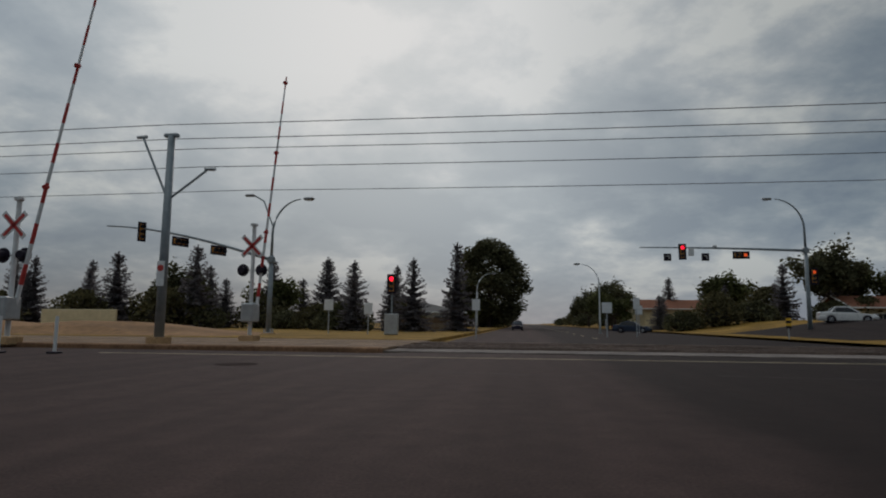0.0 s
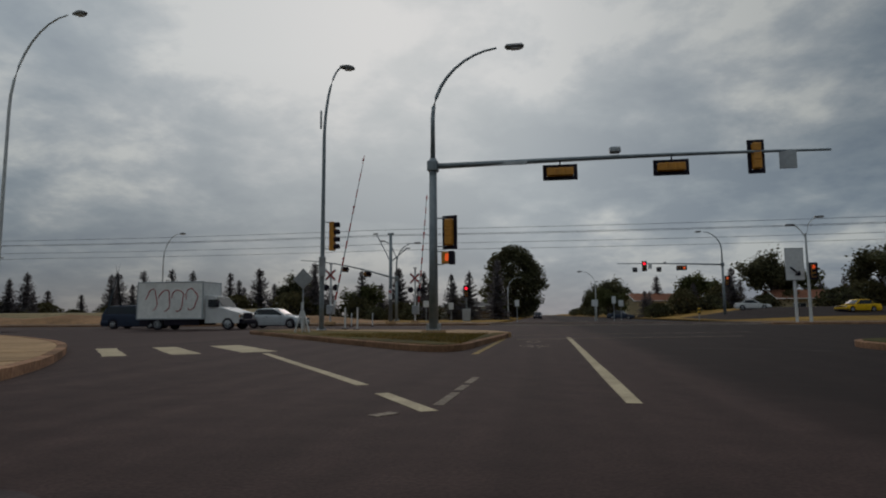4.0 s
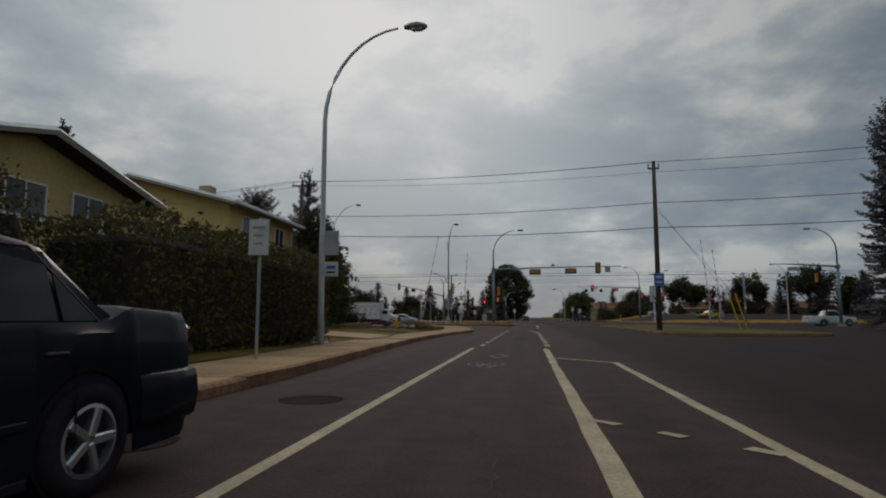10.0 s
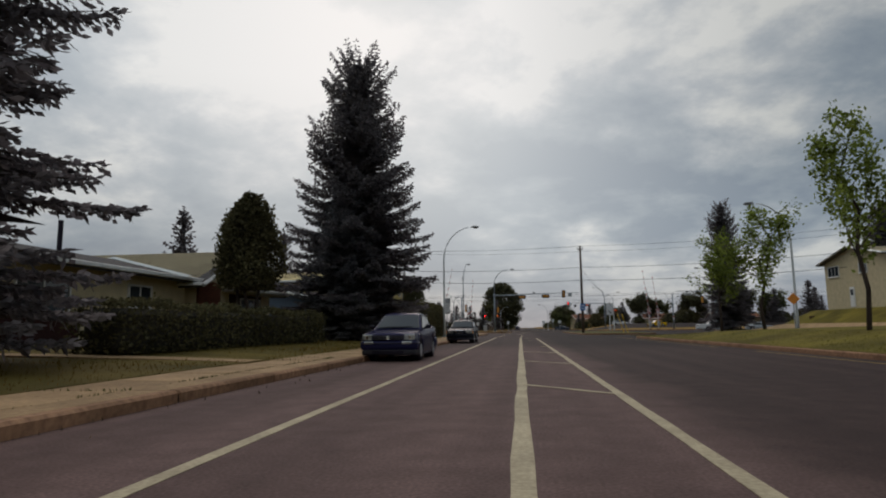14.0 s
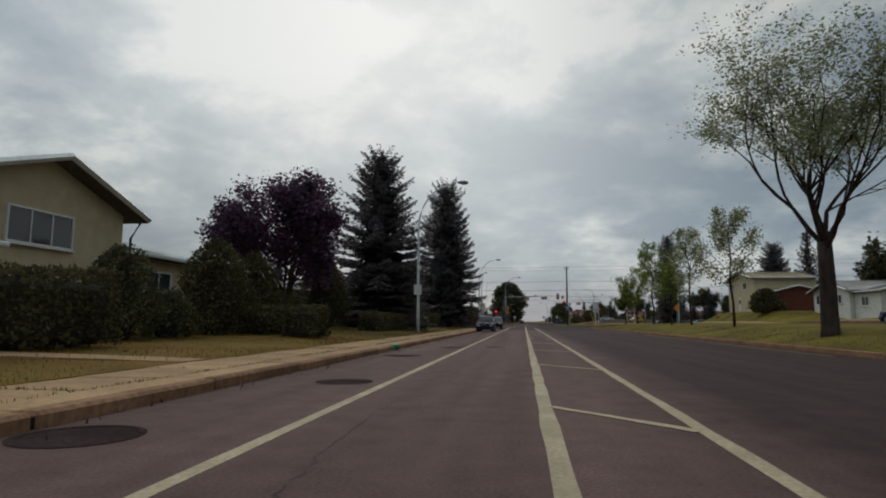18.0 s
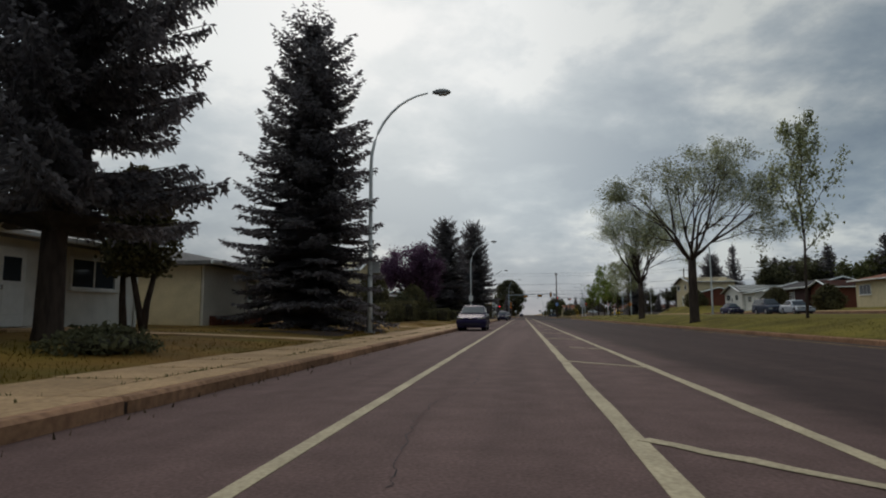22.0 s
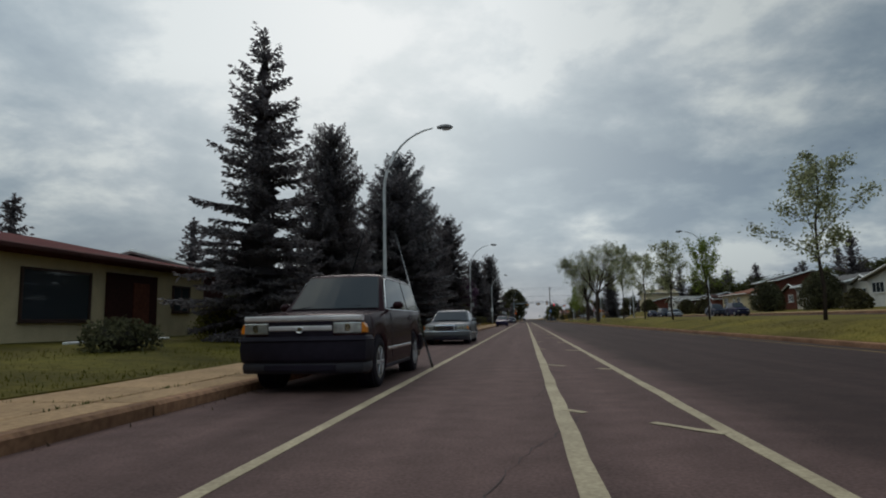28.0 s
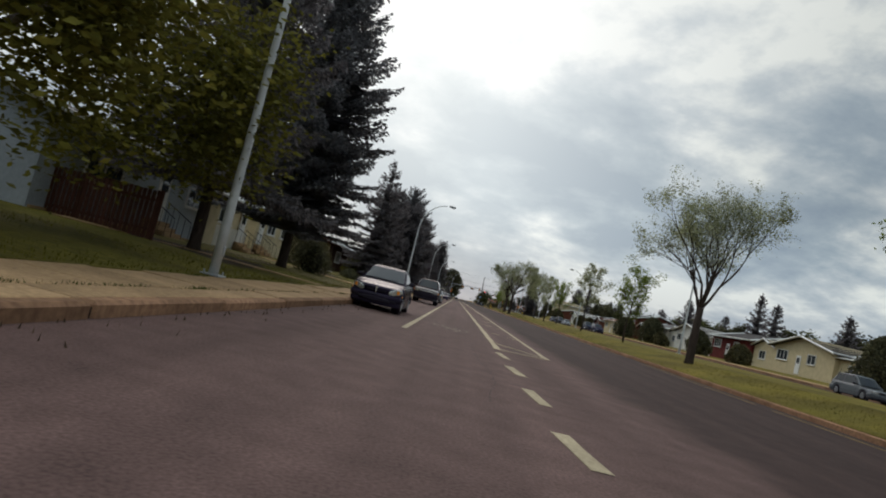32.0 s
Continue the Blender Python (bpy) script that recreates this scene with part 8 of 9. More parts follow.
def fence(label, x0, y0, x1, y1, h, material, z, gap=0.012):
    a, b = Vector((x0, y0)), Vector((x1, y1))
    d = b - a
    th = thing("fence", label, "fence", pose(x0, y0, z, 0, 0, math.degrees(math.atan2(d.y, d.x))))
    n = max(2, int(d.length / 0.15))
    me = MB().box((0, 0, h / 2), (0.14 - gap, 0.02, h), 0.004).mesh("board", material)
    for k in range(n):
        o = part("board", me, None, th, at=pose(0.075 + k * d.length / n, 0, random.Random(k).uniform(-0.02, 0.02)))
    for k in range(int(d.length / 2.4) + 1):
        part("post", MB().box((min(k * 2.4, d.length), -0.07, h / 2), (0.10, 0.10, h + 0.06), 0.01), material, th)
    for zz in (0.3, h - 0.3):
        part("rail", MB().box((d.length / 2, -0.045, zz), (d.length, 0.04, 0.09), 0.008), material, th)


FENCE = mat("brown_fence", ((0.085, 0.035, 0.024), (0.05, 0.022, 0.017)), 12, 0.9, 0.4, stretch=(1, 1, 0.2), rand=0.2)
fence("brown stained board fence beside the birch", -10.2, -257.2, -21, -257.2, 1.5, FENCE, 0.42)
fence("tan board fence beyond the crossing", -12.5, 62, -5.5, 62, 1.4, mat("tan_fence", ((0.20, 0.13, 0.075), (0.14, 0.09, 0.055)), 12, 0.9, 0.4), 0.12)
fence("tan board fence behind the big spruce", 33.0, -44, 44, -44, 1.7, MATS["tan_fence"], 0.15)


# ---- lamps, signals, signs, wires ----
def arc_lamp(x, y, h, reach, turn, label, paint=LAMP_POLE, z=0.15, r=0.105, name="street_lamp", group=""):
    th = thing(name, label, "street lamp", pose(x, y, z + rise(x, y), 0, 0, turn), group)
    hb = h * 0.70
    part("base_plate", MB().box((0, 0, 0.02), (0.42, 0.42, 0.04), 0.01), GALV, th)
    for a in (45, 135, 225, 315):
        part("anchor_bolt", MB().tube([(0.26 * math.cos(radians(a)) * 0.8, 0.26 * math.sin(radians(a)) * 0.8, 0.03), (0.26 * math.cos(radians(a)) * 0.8, 0.26 * math.sin(radians(a)) * 0.8, 0.11)], 0.018, 6), GALV, th)
    pts = [(0, 0, 0.0), (0, 0, 1.2), (0, 0, hb * 0.6), (0, 0, hb)]
    rad = [r, r * 0.95, r * 0.8, r * 0.68]
    for k in range(1, 10):
        a = radians(k * 9.4)
        pts.append((reach * 0.94 * (1 - math.cos(a)), 0, hb + (h - hb) * math.sin(a)))
        rad.append(r * (0.68 - 0.04 * k))
    part("pole", MB().tube(pts, rad, 12), paint, th, smooth=True)
    part("hand_hole", MB().box((r * 0.95, 0, 0.55), (0.03, 0.10, 0.22), 0.01), GALV, th)
    hd = MB()
    for xx, w, z0, z1 in ((-0.12, 0.05, -0.04, 0.05), (0.08, 0.13, -0.07, 0.10), (0.32, 0.17, -0.10, 0.11), (0.52, 0.13, -0.08, 0.07), (0.62, 0.05, -0.04, 0.02)):
        o = len(hd.v)
        hd.v += [(reach + xx - 0.1, s * w, h + zz) for s, zz in ((-1, 0), (-0.7, z1), (0.7, z1), (1, 0), (0.7, z0), (-0.7, z0))]
        if o:
            hd.f += [(o - 6 + k, o - 6 + (k + 1) % 6, o + (k + 1) % 6, o + k) for k in range(6)]
    hd.f += [tuple(range(5, -1, -1)), tuple(len(hd.v) - 6 + k for k in range(6))]
    head = part("lamp_head", hd, LAMP_HEAD, th)
    part("lens", MB().box((reach + 0.20, 0, h - 0.10), (0.34, 0.22, 0.06), 0.025), SIGN_WHITE, head)
    return th


LAMPS = {-63.3: -6.4, -116.0: -6.55, -167.4: -6.35, -212.9: -6.25, -262.3: -6.0, -313.0: -6.3, -364.0: -6.3}
for y, x in LAMPS.items():
    arc_lamp(x, y, 9.9 if y > -70 else 9.7, 2.75, 0, "pale painted street lamp with a curved arm", group="lamps along the pavement")
for y in (-71.0, -121.0, -169.0, -218.0, -268.0, -318.0):
    arc_lamp(20.3, y, 9.6, 2.6, 180, "pale street lamp with an arm over the median", group="lamps along the service road")
arc_lamp(-24.6, -7.5, 14.9, 3.3, 0, "tall grey street lamp on the cross street", z=0.14)
arc_lamp(-5.7, 77.2, 7.3, 2.0, 0, "street lamp beside the far street", z=0.12)
arc_lamp(-44.0, 34.0, 10.5, 2.2, 0, "street lamp on the cross street", z=0.12)
for x in (45, 85, 140):
    arc_lamp(x, 33, 10.0, 2.2, 180, "street lamp on the cross street", z=0.12)
arc_lamp(15.8, 118, 8.5, 2.2, 180, "street lamp beside the far street", z=0.12)
arc_lamp(8.5, 66, 7.5, 2.2, 180, "street lamp beside the far street", z=0.02)


def panel_sign(th, x, y, z, w, h, face, back, normal=-1, tilt=0, name="sign_panel"):
    m = pose(0, 0, 0, 0, 0, tilt).to_4x4()
    p = part(name, MB().box((x, y, z), (w, 0.02, h), 0.006, m), back, th)
    part("sign_face", MB().box((x, y + normal * 0.014, z), (w * 0.96, 0.006, h * 0.96), 0.001, m), face, p)
    return p


# signs on the lamp posts (they face the traffic; the backs look this way)
def post_sign(y, z, w, h, face, side=0.12, label="grey-backed sign strapped to the lamp post"):
    th = thing("street_sign", label, "sign", pose(LAMPS[y] + side + w / 2, y - 0.13, z + 0.15))
    p = panel_sign(th, 0, 0, 0, w, h, face, SIGN_BACK)
    for zz in (-h * 0.3, h * 0.3):
        part("strap", MB().tube([(-w / 2 - side, 0.13, zz), (-w / 2 - side, 0.0, zz), (0, 0.0, zz)], 0.014, 6), GALV, th)
    return th


s_ = post_sign(-63.3, 3.05, 0.45, 0.75, SIGN_BACK)
s_ = post_sign(-63.3, 2.25, 0.45, 0.45, SIGN_WHITE, label="small white bike route sign on the lamp post")
part("symbol_bar", MB().box((0, -0.03, 0.06), (0.28, 0.008, 0.09), 0.002), BLUE, s_)
part("symbol_bar", MB().box((0, -0.03, -0.10), (0.28, 0.008, 0.05), 0.002), BLACK, s_)
post_sign(-116.0, 2.75, 0.5, 0.65, SIGN_WHITE, -0.25, "white no-parking board on the lamp post")
post_sign(-167.4, 2.6, 0.30, 0.45, SIGN_BACK)


def post(label, x, y, h, r=0.035, paint=GALV, z=0.15, name="sign_post"):
    th = thing(name, label, "sign", pose(x, y, z + rise(x, y)))
    part("post", MB().tube([(0, 0, -0.1), (0, 0, h)], r, 8), paint, th)
    return th


s_ = post("white board sign on a slim steel post", -5.35, -70.0, 2.75)
panel_sign(s_, 0, -0.05, 2.35, 0.42, 0.72, SIGN_WHITE, SIGN_BACK)
for k in range(3):
    part("text_bar", MB().box((0, -0.072, 2.55 - 0.16 * k), (0.26 - 0.05 * k, 0.006, 0.05), 0.001), SIGN_BACK, s_)
s_ = post("triangular yield sign seen from behind", -9.0, -25.6, 2.7, 0.04)
part("sign_panel", MB().add([(-0.36, -0.04, 2.65), (0.36, -0.04, 2.65), (0, -0.04, 2.02), (-0.36, -0.02, 2.65), (0.36, -0.02, 2.65), (0, -0.02, 2.02)], [(0, 1, 2), (5, 4, 3), (0, 3, 4, 1), (1, 4, 5, 2), (2, 5, 3, 0)]), SIGN_BACK, s_)
s_ = post("orange diamond warning sign on the lamp post", 20.0, -71.3, 2.6, z=0.08)
part("sign_panel", MB().box((0, -0.05, 2.5), (0.62, 0.02, 0.62), 0.01, pose(0, 0, 0, 0, 45, 0)), ORANGE, s_)
s_ = post("tall white lane sign with a black arrow", 20.0, 20.6, 4.2, 0.12, SIGN_WHITE, 0.1)
panel_sign(s_, 0, -0.2, 4.6, 1.4, 2.6, SIGN_WHITE, SIGN_BACK)
for a, b in (((-0.32, 4.35), (0.35, 3.72)), ((0.35, 3.72), (0.0, 3.78)), ((0.35, 3.72), (0.30, 4.05))):
    part("arrow_bar", MB().tube([(a[0], -0.24, a[1]), (b[0], -0.24, b[1])], 0.07, 6), BLACK, s_)
for x, y, w, h, z in ((-13.7, 41, 0.7, 0.8, 2.2), (-10.5, 40, 0.6, 0.8, 1.9), (6.5, 45, 0.75, 0.8, 2.2), (11.5, 60, 0.7, 0.9, 2.4), (9.0, 47, 0.5, 0.9, 2.6), (-2.6, 36, 0.5, 0.7, 2.1)):
    s_ = post("small white traffic sign on a post", x, y, z + 0.4, 0.04, z=0.0)
    panel_sign(s_, 0, -0.05, z, w, h, SIGN_WHITE, SIGN_BACK)
s_ = post("yellow and black hazard board on a post", 17.6, 41, 1.5, 0.04, z=0.14)
for k in range(5):
    part("stripe_bar", MB().box((0, -0.06, 0.75 + 0.17 * k), (0.32, 0.02, 0.165), 0.003), YELLOW if k % 2 else BLACK, s_)


def signal(th, x, y, z, turn, lit=None, horizontal=False, n=3, back=True, lens_r=0.13, name="signal_head"):
    """A signal head with its lenses to -y before turning; lit names the lens that burns."""
    m = pose(x, y, z, 0, 90 if horizontal else 0, 0) if not turn else pose(x, y, z, 0, 0, turn) @ pose(0, 0, 0, 0, 90 if horizontal else 0, 0)
    hd = new(name)
    hd.parent, hd.matrix_basis = th, m
    hh = 0.34 * n
    part("housing", MB().box((0, 0.05, 0), (0.32, 0.22, hh), 0.03), SIGNAL_YEL, hd)
    for k in range(n):
        part("housing_door", MB().box((0, 0.17, hh / 2 - 0.17 - 0.34 * k), (0.27, 0.03, 0.28), 0.012), SIGNAL_YEL, hd)
    if back:
        bp = MB()
        for s in (-1, 1):
            bp.box((s * 0.235, -0.03, 0), (0.15, 0.015, hh + 0.30), 0.004)
            bp.box((0, -0.03, s * (hh / 2 + 0.075)), (0.32, 0.015, 0.15), 0.004)
        part("backplate", bp, BLACK, hd)
    for k in range(n):
        zc = hh / 2 - 0.17 - 0.34 * k
        v = MB()
        st = [(radians(q)) for q in range(-30, 211, 20)]
        v.v = [(lens_r * 1.15 * math.cos(a), yy, zc + lens_r * 1.15 * math.sin(a)) for yy in (-0.06, -0.26) for a in st]
        q = len(st)
        v.f = [(i, i + 1, q + i + 1, q + i) for i in range(q - 1)]
        part("visor", v, BLACK, hd)
        part("lens", MB().disc((0, -0.07, zc), (0, 1, 0), lens_r, 0.03, 16), {None: DARK_LENS, "red": RED_LENS, "orange": ORANGE_LENS}[lit if (lit and (k == 0 or (lit == "red2" and k < 2))) else None], hd)
    return hd


def mast(label, x, y, h_arm, arm_to, h_top, lamp_reach, lamp_turn=0, paint=GREY_POLE, r=0.16, z=0.15, rise=0.35):
    th = thing("signal_mast", label, "signal mast", pose(x, y, z))
    part("footing", MB().tube([(0, 0, -0.1), (0, 0, 0.10)], [0.52, 0.46], 18), CONCRETE, th)
    part("base_plate", MB().box((0, 0, 0.12), (0.5, 0.5, 0.05), 0.01), GALV, th)
    for a in range(4):
        part("anchor_bolt", MB().box((0.21 * (1 if a % 2 else -1), 0.21 * (1 if a > 1 else -1), 0.24), (0.07, 0.07, 0.22), 0.01), GALV, th)
    part("pole", MB().tube([(0, 0, 0.1), (0, 0, h_arm * 0.5), (0, 0, h_arm + 0.3)], [r * 1.15, r, r * 0.9], 14), paint, th, smooth=True)
    part("collar", MB().box((0, 0, h_arm), (r * 2.6, r * 2.6, 0.42), 0.04), paint, th)
    if h_top:
        hb = h_arm + 0.3 + (h_top - h_arm) * 0.35
        c, s = math.cos(radians(lamp_turn)), math.sin(radians(lamp_turn))
        pts, rad = [(0, 0, h_arm + 0.2), (0, 0, hb)], [r * 0.62, r * 0.52]
        for k in range(1, 10):
            a = radians(k * 9.4)
            d = lamp_reach * 0.94 * (1 - math.cos(a))
            pts.append((d * c, d * s, hb + (h_top - hb) * math.sin(a))), rad.append(r * (0.52 - 0.03 * k))
        part("lamp_arm", MB().tube(pts, rad, 10), paint, th, smooth=True)
        hd = part("lamp_head", MB().box((lamp_reach * c + 0.25 * c, lamp_reach * s, h_top), (0.75, 0.30, 0.19), 0.08), LAMP_HEAD, th)
        part("lens", MB().box((lamp_reach * c + 0.3 * c, lamp_reach * s, h_top - 0.10), (0.36, 0.2, 0.05), 0.02), SIGN_WHITE, hd)
    ax, ay = arm_to
    n = 8
    part("mast_arm", MB().tube([(ax * k / n, ay * k / n, h_arm + rise * math.sin(k / n * 1.5)) for k in range(n + 1)], [r * (0.72 - 0.45 * k / n) for k in range(n + 1)], 10), paint, th, smooth=True)
    return th


m_ = mast("grey signal mast with long arm and street lamp", -4.1, -8.8, 6.45, (15.0, 1.5), 11.1, 3.0)
for k, xx in enumerate((4.9, 9.1)):
    zz = 6.45 + 0.35 * math.sin(xx / 15.0 * 1.5)
    part("hanger", MB().tube([(xx, xx * 0.1 - 0.05, zz), (xx, xx * 0.1 - 0.05, zz - 0.2)], 0.03, 6), BLACK, m_)
    signal(m_, xx, xx * 0.1 + 0.05, zz - 0.48, 180, None, True)
signal(m_, 12.3, 1.35, 6.62, 180)
panel_sign(m_, 13.4, 1.3, 6.45, 0.62, 0.72, SIGN_BACK, SIGN_BACK)
part("camera_pod", MB().box((7.0, 0.7, 6.95), (0.42, 0.3, 0.24), 0.05), SIGN_BACK, m_)
part("street_name_plate", MB().box((2.9, 0.2, 6.5), (1.5, 0.04, 0.16), 0.01), GALV, m_)
signal(m_, 0.62, 0.1, 3.85, 165)
for zz in (3.3, 4.4):
    part("bracket", MB().tube([(0, 0, zz), (0.5, 0.1, zz)], 0.025, 6), GREY_POLE, m_)
pd = part("pedestrian_signal", MB().box((0.55, -0.05, 2.85), (0.42, 0.30, 0.46), 0.03), SIGNAL_YEL, m_)
part("pedestrian_visor", MB().box((0.72, 0.0, 2.85), (0.22, 0.42, 0.5), 0.02), BLACK, pd)
part("symbol_bar", MB().box((0.55, -0.205, 2.86), (0.12, 0.01, 0.26), 0.01), ORANGE_LENS, pd)
for zz in (2.6, 3.1):
    part("bracket", MB().tube([(0, 0, zz), (0.42, -0.03, zz)], 0.025, 6), GREY_POLE, m_)

t_ = arc_lamp(-10.0, -4.9, 12.6, 0.9, 25, "tall slim grey lamp pole on the island with a signal", GREY_POLE, 0.17, 0.115)
signal(t_, 0.50, 0.0, 4.35, 60, None, False, 4, back=False)
for zz in (3.75, 5.0):
    part("bracket", MB().tube([(0, 0, zz), (0.42, 0, zz)], 0.025, 6), GREY_POLE, t_)
part("antenna", MB().box((-0.16, 0, 9.9), (0.10, 0.10, 0.9), 0.03), SIGN_WHITE, t_)
part("control_box", MB().box((-0.02, -0.16, 2.9), (0.30, 0.2, 0.9), 0.02), SIGN_BACK, t_)

# mast on the far side, arm to the left, red light burning
m_ = mast("far signal mast with red lights and lamp", 23.0, 50.4, 7.0, (-13.0, 0), 11.3, 2.5, 180, z=0.05)
signal(m_, -9.6, -0.1, 6.95, 0, "red")
signal(m_, -5.0, -0.1, 6.65, 0, "orange", True)
for xx in (-10.8, -7.8):
    p_ = panel_sign(m_, xx, -0.12, 6.5, 0.62, 0.62, BLACK, SIGN_BACK)
    part("arrow_bar", MB().tube([(xx + 0.12, -0.15, 6.35), (xx + 0.12, -0.15, 6.6), (xx - 0.14, -0.15, 6.6)], 0.035, 6), SIGN_WHITE, p_)
panel_sign(m_, -8.9, -0.12, 6.9, 0.45, 0.6, SIGN_WHITE, SIGN_BACK)
signal(m_, 0.45, -0.15, 4.9, 0, "orange")
part("camera_pod", MB().box((-7.0, 0, 7.4), (0.3, 0.3, 0.2), 0.04), SIGN_WHITE, m_)
m_ = mast("far signal mast seen edge-on with dark signals", -16.3, 36.5, 4.9, (-11.0, -1.5), 9.0, 2.2, 0, z=0.12, rise=2.2)
part("lamp_arm", MB().tube([(0, 0, 7.2), (-0.7, 0, 8.9), (-1.4, 0, 9.3)], 0.05, 8), GREY_POLE, m_)
part("lamp_head", MB().box((-1.7, 0, 9.3), (0.7, 0.28, 0.16), 0.06), LAMP_HEAD, m_)
for xx, zz, hz in ((-8.6, 6.9, False), (-5.8, 6.2, True), (-3.1, 5.6, True)):
    signal(m_, xx, -1.3, zz - 0.2, 70, None, hz)
th = thing("signal_post", "red-lit signal on a short far post", "traffic signal", pose(-8.5, 38.5, 0.1))
part("post", MB().tube([(0, 0, -0.1), (0, 0, 4.0)], 0.06, 8), GREY_POLE, th)
signal(th, 0, -0.15, 3.45, 0, "red")
part("control_box", MB().box((0.0, 0.0, 0.75), (0.9, 0.5, 1.4), 0.04), SIGN_BACK, th)
th = thing("signal_post", "signal pole with double street lamps", "signal mast", pose(20.8, 20, 0.1))
part("pole", MB().tube([(0, 0, -0.1), (0, 0, 7.0)], [0.12, 0.07], 10), LAMP_POLE, th)
for s, zz in ((1, 8.3), (-1, 7.7)):
    part("lamp_arm", MB().tube([(0, 0, 6.6), (s * 0.3, 0, zz - 0.5), (s * 0.8, 0, zz)], 0.04, 8), LAMP_POLE, th)
    part("lamp_head", MB().box((s * 1.1, 0, zz), (0.7, 0.28, 0.16), 0.06), LAMP_HEAD, th)
signal(th, 0.35, -0.1, 4.0, 0, "orange")
m_ = mast("signal mast on the service road corner", 33.3, -10, 6.4, (-6.5, 0), 10.6, 2.6, 180, z=0.05)
signal(m_, -2.2, 0.1, 5.2, 180)
panel_sign(m_, -4.5, 0, 6.2, 1.2, 0.4, SIGN_BACK, SIGN_BACK)


# railway crossing gates
def gate(x, y, tip, label):
    th = thing("crossing_gate", label, "crossing gate", pose(x, y, 0.12))
    part("footing", MB().box((0, 0, 0.1), (0.7, 0.7, 0.3), 0.04), CONCRETE, th)
    part("post", MB().tube([(0, 0, 0.1), (0, 0, 5.0)], 0.085, 10), SIGN_WHITE, th)
    part("machine", MB().box((0.1, -0.25, 1.2), (0.55, 0.7, 0.8), 0.05), SIGN_BACK, th)
    v = Vector(tip) - Vector((0.3, -0.1, 1.3))
    n = 18
    arm = part("gate_arm", MB().tube([Vector((0.3, -0.1, 1.3)), Vector((0.3, -0.1, 1.3)) + v], [0.075, 0.03], 8), SIGN_WHITE, th)
    for k in range(1, n, 2):
        a, b = Vector((0.3, -0.1, 1.3)) + v * (k / n), Vector((0.3, -0.1, 1.3)) + v * ((k + 1) / n)
        part("red_band", MB().tube([a, b], [0.079 - 0.045 * k / n, 0.079 - 0.045 * (k + 1) / n], 8), RED, arm)
    for f in (0.32, 0.66, 0.97):
        part("arm_lamp", MB().tube([Vector((0.3, -0.2, 1.3)) + v * f, Vector((0.3, -0.05, 1.35)) + v * f], 0.09, 8), RED, arm)
    for s in (1, -1):
        part("crossbuck", MB().box((0, -0.14, 4.1), (1.25, 0.03, 0.22), 0.008, pose(0, 0, 0, 0, s * 45, 0)), SIGN_WHITE, th)
        part("crossbuck_edge", MB().box((0, -0.16, 4.1), (1.05, 0.012, 0.12), 0.003, pose(0, 0, 0, 0, s * 45, 0)), RED, th)
        fl = part("flasher", MB().tube([(s * 0.42, -0.05, 3.05), (s * 0.42, -0.28, 3.05)], 0.15, 14), BLACK, th)
        part("flasher_board", MB().disc((s * 0.42, -0.03, 3.05), (0, 1, 0), 0.27, 0.02, 18), BLACK, th)
        part("flasher_lens", MB().disc((s * 0.42, -0.20, 3.05), (0, 1, 0), 0.12, 0.02, 14), TAIL, fl)
    part("cross_arm", MB().tube([(-0.5, 0, 3.05), (0.5, 0, 3.05)], 0.035, 8), SIGN_WHITE, th)
    part("bell", MB().disc((0, -0.02, 5.05), (0, 0, 1), 0.16, 0.10, 14), SIGN_WHITE, th)


gate(-17.3, 17.0, (2.9, -0.3, 14.1), "raised red and white crossing gate with crossbuck")
gate(-11.4, 23.2, (1.1, 0.2, 11.9), "raised red and white crossing gate beyond the tracks")
gate(28.4, 20.5, (-1.0, -0.2, 13.2), "raised red and white crossing gate across the street")
gate(31.0, 24.0, (-0.8, 0, 12.0), "raised red and white crossing gate across the street")

# tram wire poles and wires
def tram_pole(x, y, label):
    th = thing("tram_pole", label, "utility pole", pose(x, y, 0.12))
    part("footing", MB().tube([(0, 0, -0.1), (0, 0, 0.25)], 0.42, 14), CONCRETE, th)
    part("pole", MB().tube([(0, 0, 0.1), (0, 0, 7.6)], [0.17, 0.13], 12), GREY_POLE, th, smooth=True)
    part("cap", MB().box((0, 0, 7.62), (0.55, 0.2, 0.14), 0.03), GREY_POLE, th)
    for s, zz in ((-1, 7.7), (1, 6.4)):
        part("stay", MB().tube([(0, 0, 5.2), (s * 1.35, 0.3, zz)], 0.045, 8), GREY_POLE, th)
        part("insulator", MB().tube([(s * 1.2, 0.3, zz), (s * 1.6, 0.35, zz)], 0.07, 8), SIGN_BACK, th)
    part("notice", MB().box((0, -0.16, 2.5), (0.30, 0.03, 0.9), 0.01), SIGN_WHITE, th)
    part("notice_mark", MB().disc((0, -0.18, 2.7), (0, 1, 0), 0.12, 0.012, 16), RED, th)


for i, x in enumerate((-92, -52, -12.5, 33, 75, 118)):
    tram_pole(x, 18.3, "grey tram wire pole with angled arms")


def wire(name, label, pts, r, sag=0.0, material=WIRE):
    sm = []
    for a, b in zip(pts, pts[1:]):
        a, b = Vector(a), Vector(b)
        for k in range(9):
            t = k / 9
            p = a + (b - a) * t
            p.z -= sag * 4 * t * (1 - t)
            sm.append(p)
    sm.append(Vector(pts[-1]))
    th = part(name, MB().tube(sm, r, 5, False), material)
    return tagged(th, label, "wire", kind="structure")


